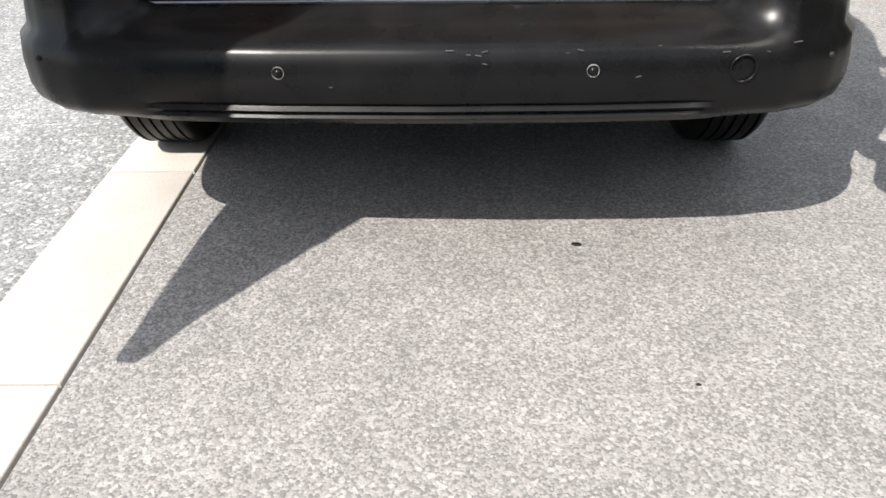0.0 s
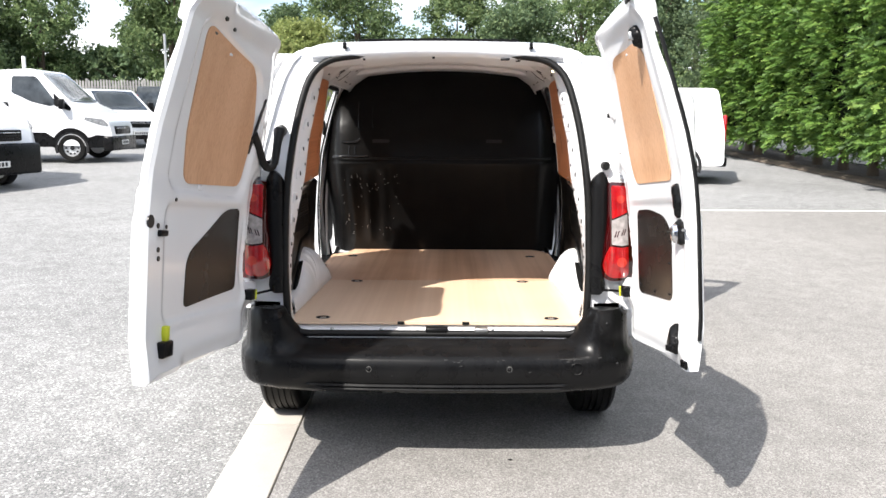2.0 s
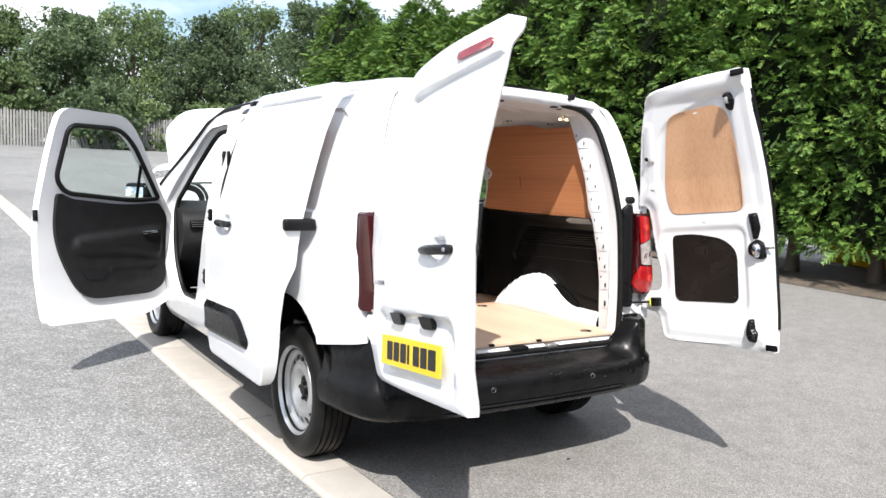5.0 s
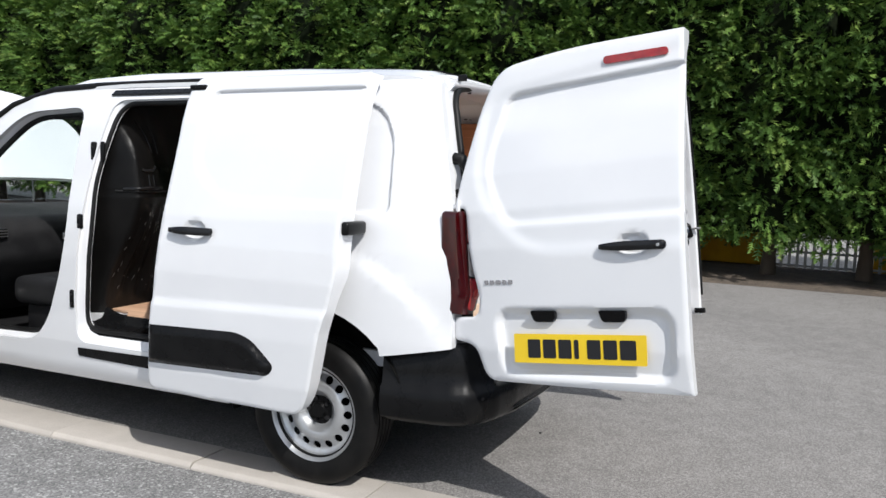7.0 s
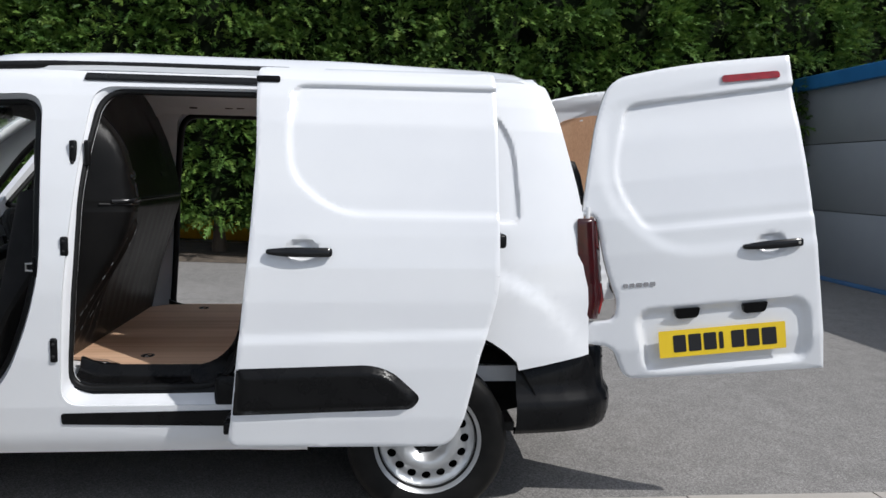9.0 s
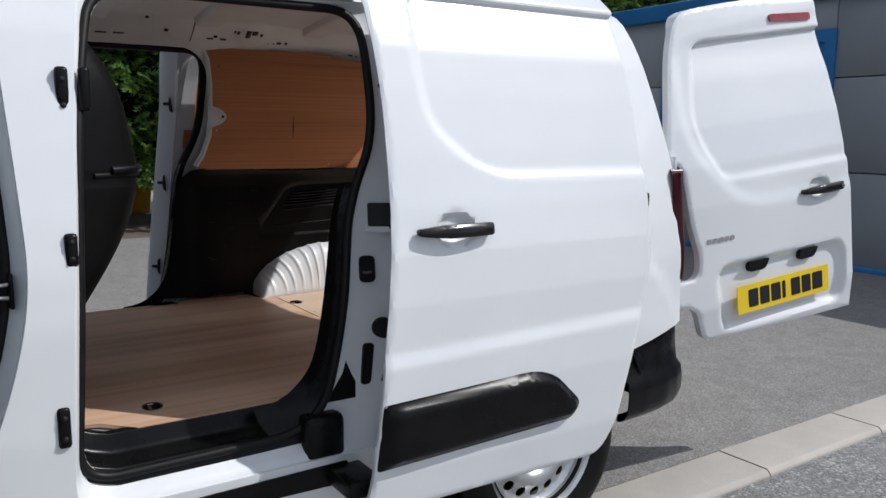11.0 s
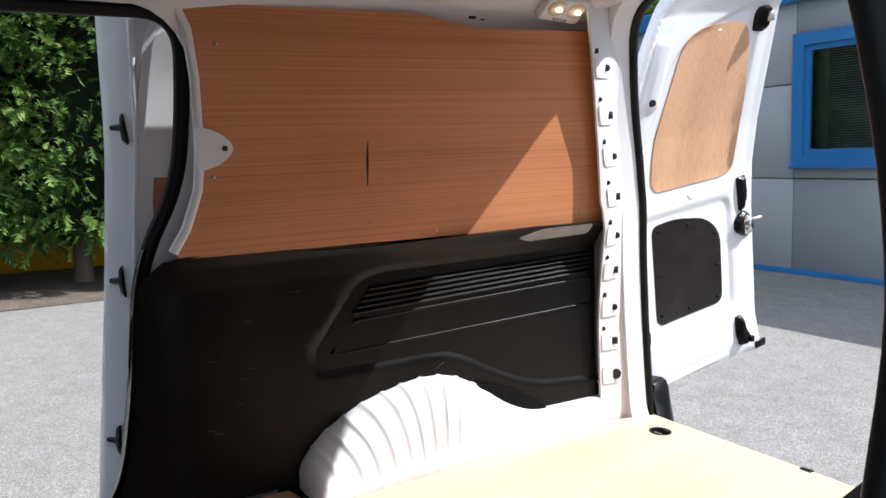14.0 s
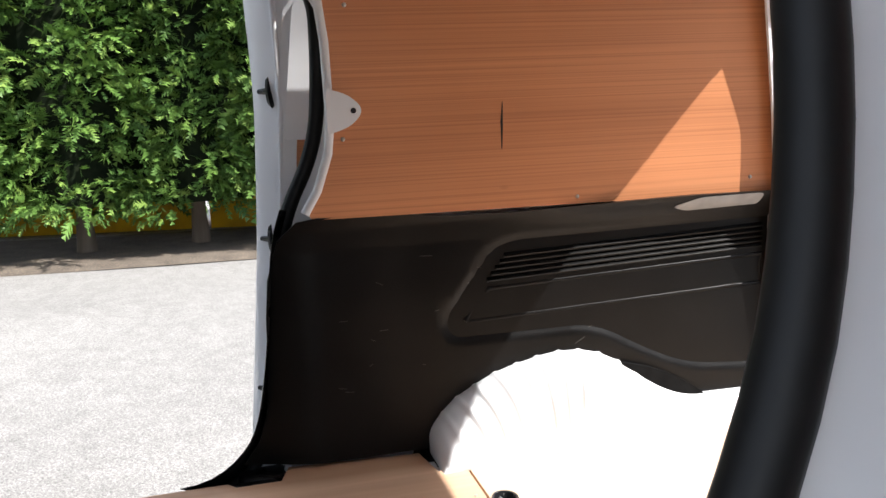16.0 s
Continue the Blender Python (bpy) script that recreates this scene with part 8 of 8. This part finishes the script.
        part("headlamp", bm, head_lens, t)
        bm = bmesh.new()
        ya, yb = sorted((s * (width / 2 + 0.01), s * (width / 2 + 0.20)))
        box(bm, screen[1][0] - 0.22, screen[1][0] - 0.10, ya, yb, belt + 0.02, belt + 0.27, 0.03, 2)
        part("door_mirror", bm, black_plastic, t)
        bm = bmesh.new()
        umin = min(p[0] for p in out)
        ya, yb = sorted((s * (width / 2 - 0.16), s * (width / 2 - 0.03)))
        box(bm, umin - 0.015, umin + 0.06, ya, yb, belt - 0.35, belt + 0.15, 0.02, 2)
        part("tail_lamp", bm, lamp_red, t)
        bm = bmesh.new()
        box(bm, wheels[0] + 0.5, wheels[1] - 0.5, *sorted((s * (width / 2 - 0.03), s * (width / 2 + 0.015))), 0.42, 0.58, 0.015)
        part("side_moulding", bm, black_plastic, t)
    bm = bmesh.new()
    umin = min(p[0] for p in out)
    box(bm, umin - 0.05, umin + 0.15, -width / 2 + 0.05, width / 2 - 0.05, 0.32, 0.52, 0.04)
    part("rear_bumper", bm, black_plastic, t)
    bm = bmesh.new()
    box(bm, L + 0.032, L + 0.042, -0.26, 0.26, 0.40, 0.51, 0.004)
    pt = part("number_plate", bm, line_white, t)
    for k in range(6):
        bm = bmesh.new()
        box(bm, L + 0.043, L + 0.047, -0.22 + 0.075 * k, -0.175 + 0.075 * k, 0.42, 0.49)
        part("plate_bar", bm, plate_black, pt)
    for u in wheels:
        for s in (-1, 1):
            m = Matrix.Translation((u, s * (width / 2 - 0.085), wheel_r)) @ pose(0, 0, 0, 0, 0, 90 * s)
            bm = bmesh.new()
            R = wheel_r
            lathe(bm, [(R * 0.62, 0.09), (R * 0.8, 0.11), (R * 0.95, 0.10), (R, 0.07), (R, -0.07), (R * 0.9, -0.1), (R * 0.62, -0.08)], 28, m)
            wv = part("wheel", bm, tyre_rubber, t)
            bm = bmesh.new()
            lathe(bm, [(0.001, 0.05), (R * 0.2, 0.055), (R * 0.25, 0.03), (R * 0.5, 0.055), (R * 0.6, 0.05), (R * 0.64, 0.085), (R * 0.64, -0.07), (0.001, -0.02)], 24, m)
            rv = part("rim", bm, rim_steel, wv)
            for k in range(10):
                an = 2 * math.pi * k / 10
                bm = bmesh.new()
                lathe(bm, [(0.001, 0.064), (R * 0.075, 0.064), (R * 0.075, 0.030), (0.001, 0.030)], 8, m @ Matrix.Translation((0, R * 0.44 * math.cos(an), R * 0.44 * math.sin(an))))
                part("rim_hole", bm, plate_black, rv)
            bm = bmesh.new()
            lathe(bm, [(0.001, 0.075), (R * 0.15, 0.070), (R * 0.18, 0.040), (0.001, 0.040)], 16, m)
            part("hub_cap", bm, trim_dark, wv)
            bm = slab(arch((u, wheel_r), wheel_r + 0.07, -20, 200) + arch((u, wheel_r), wheel_r + 0.005, 200, -20), lambda q, z, d, s=s: Vector((q, s * (width / 2 + 0.006 - d), z)), 0.05)
            part("wheel_arch", bm, trim_dark, t)
    return t


line_white = mat("plate_white", (0.75, 0.75, 0.73), (0.7, 0.7, 0.68), 10, 0.35)
SMALL = [(0.0, 0.34, 0.1), (0.02, 1.0), (0.18, 1.80, 0.12), (2.7, 1.84, 0.3), (3.55, 1.14, 0.15), (4.25, 0.98, 0.2), (4.40, 0.62, 0.1), (4.38, 0.30, 0.05)]
SMALL_G = [[(2.2, 1.16, 0.04), (2.22, 1.70, 0.05), (2.7, 1.70, 0.15), (3.35, 1.18, 0.03)]]
LARGE = [(0.0, 0.40, 0.1), (0.0, 1.2), (0.10, 2.48, 0.12), (3.9, 2.50, 0.3), (4.75, 1.50, 0.1), (5.45, 1.22, 0.2), (5.58, 0.72, 0.1), (5.55, 0.36, 0.05)]
LARGE_G = [[(3.35, 1.34, 0.04), (3.38, 1.98, 0.05), (4.05, 1.98, 0.15), (4.62, 1.40, 0.03)]]
CAB = [(2.90, 0.45, 0.05), (2.90, 2.20, 0.08), (3.80, 2.25, 0.2), (4.62, 1.42, 0.1), (5.22, 1.16, 0.12), (5.44, 0.94, 0.10), (5.50, 0.55, 0.05), (5.46, 0.36, 0.05)]
CAB_G = [[(3.20, 1.66, 0.05), (3.22, 2.06, 0.05), (3.78, 2.06, 0.08), (4.28, 1.40, 0.03), (4.10, 1.34, 0.05), (3.65, 1.45, 0.1), (3.40, 1.58, 0.1)]]


def placed(x, y, heading, nose_u):
    """Pose data so that the point nose_u along the vehicle stands at x, y."""
    return (x - nose_u * math.cos(heading), y - nose_u * math.sin(heading), ground_z(y))


h = math.atan2(0.08, 0.99)
truck = vehicle("dropside_truck", "white dropside truck with a single cab", placed(-9.3, 17.3, h, 4.55), h, CAB, 1.95, (1.2, 4.55), CAB_G, ((3.90, 2.15), (4.58, 1.46)), 1.25, 0.62, wheel_r=0.335, cladding=(2.92, 0.71))
bm = bmesh.new()
box(bm, -0.2, 2.75, -0.95, 0.95, 0.85, 0.95, 0.01)
for s in (-1, 1):
    box(bm, -0.2, 2.75, s * 0.95 - 0.02, s * 0.95 + 0.02, 0.95, 1.32, 0.01)
box(bm, 2.73, 2.78, -0.95, 0.95, 0.95, 2.05, 0.01)
part("load_bed", bm, galv, truck)
for s in (-1, 1):
    bm = bmesh.new()
    tube(bm, [(2.76, s * 0.93, 0.9), (2.76, s * 0.93, 2.65)], 0.05, 8)
    part("headboard_post", bm, line_white, truck)
h = math.atan2(-0.62, 0.78)
vehicle("parked_van", "small white van parked facing the yard", placed(-9.8, 22.0, h, 4.2), h, SMALL, 1.80, (0.8, 3.6), SMALL_G, ((2.78, 1.76), (3.52, 1.18)), 1.15)
h = math.atan2(-0.36, 0.93)
vehicle("parked_van", "large white van with a black lower front", placed(-8.0, 10.75, h, 5.5), h, LARGE, 2.0, (1.1, 4.6), LARGE_G, ((3.98, 2.40), (4.70, 1.55)), 1.3, 0.82, wheel_r=0.34)
h = math.atan2(0.30, -0.95)
vehicle("parked_van", "white van parked beside the hedge", placed(5.55, 12.9, h, 0.0), h, SMALL, 1.85, (0.8, 3.6), SMALL_G, ((2.78, 1.76), (3.52, 1.18)), 1.15)
h = math.atan2(-0.97, 0.22)
bt = vehicle("box_truck", "white box-bodied truck parked by the fence", placed(-11.1, 35.6, h, 5.3), h, CAB, 1.95, (1.0, 4.55), CAB_G, ((3.90, 2.15), (4.58, 1.46)), 1.25, 0.55, wheel_r=0.34)
bm = bmesh.new()
box(bm, -0.6, 2.98, -1.02, 1.02, 0.75, 2.95, 0.03)
box(bm, 2.7, 3.3, -1.0, 1.0, 2.15, 2.95, 0.12, 3)
part("box_body", bm, white_paint, bt)
h = math.atan2(0.97, -0.22)
vehicle("parked_van", "large white van parked by the fence", placed(-8.3, 37.6, h, 0.0), h, [(u, z * 0.86, *r) for u, z, *r in LARGE], 1.95, (1.1, 4.4), [[(u, z * 0.86, r) for u, z, r in LARGE_G[0]]], ((3.98, 2.06), (4.70, 1.33)), 1.12)
h = math.atan2(0.9, -0.35)
fb = vehicle("flatbed_truck", "white flatbed truck with a beacon bar, seen from behind", placed(-3.4, 35.2, h, 0.0), h, CAB, 1.9, (1.0, 4.4), CAB_G, ((3.90, 2.15), (4.58, 1.46)), 1.25)
bm = bmesh.new()
box(bm, 0.0, 2.4, -0.95, 0.95, 0.7, 1.1, 0.02)
part("load_bed", bm, galv, fb)
bm = bmesh.new()
box(bm, -0.02, 0.0, -0.9, 0.9, 1.12, 1.22, 0.005)
part("marker_board", bm, yellow_plastic, fb)
h = math.atan2(0.95, -0.12)
vehicle("parked_car", "dark grey car parked by the fence", placed(-14.4, 36.0, h, 0.0), h, [(u * 0.92, z * 0.86, *r) for u, z, *r in SMALL], 1.75, (0.75, 3.3), [[(u * 0.92, z * 0.86, r) for u, z, r in SMALL_G[0]]], ((2.56, 1.50), (3.24, 1.02)), 1.0, paint=side_glass)
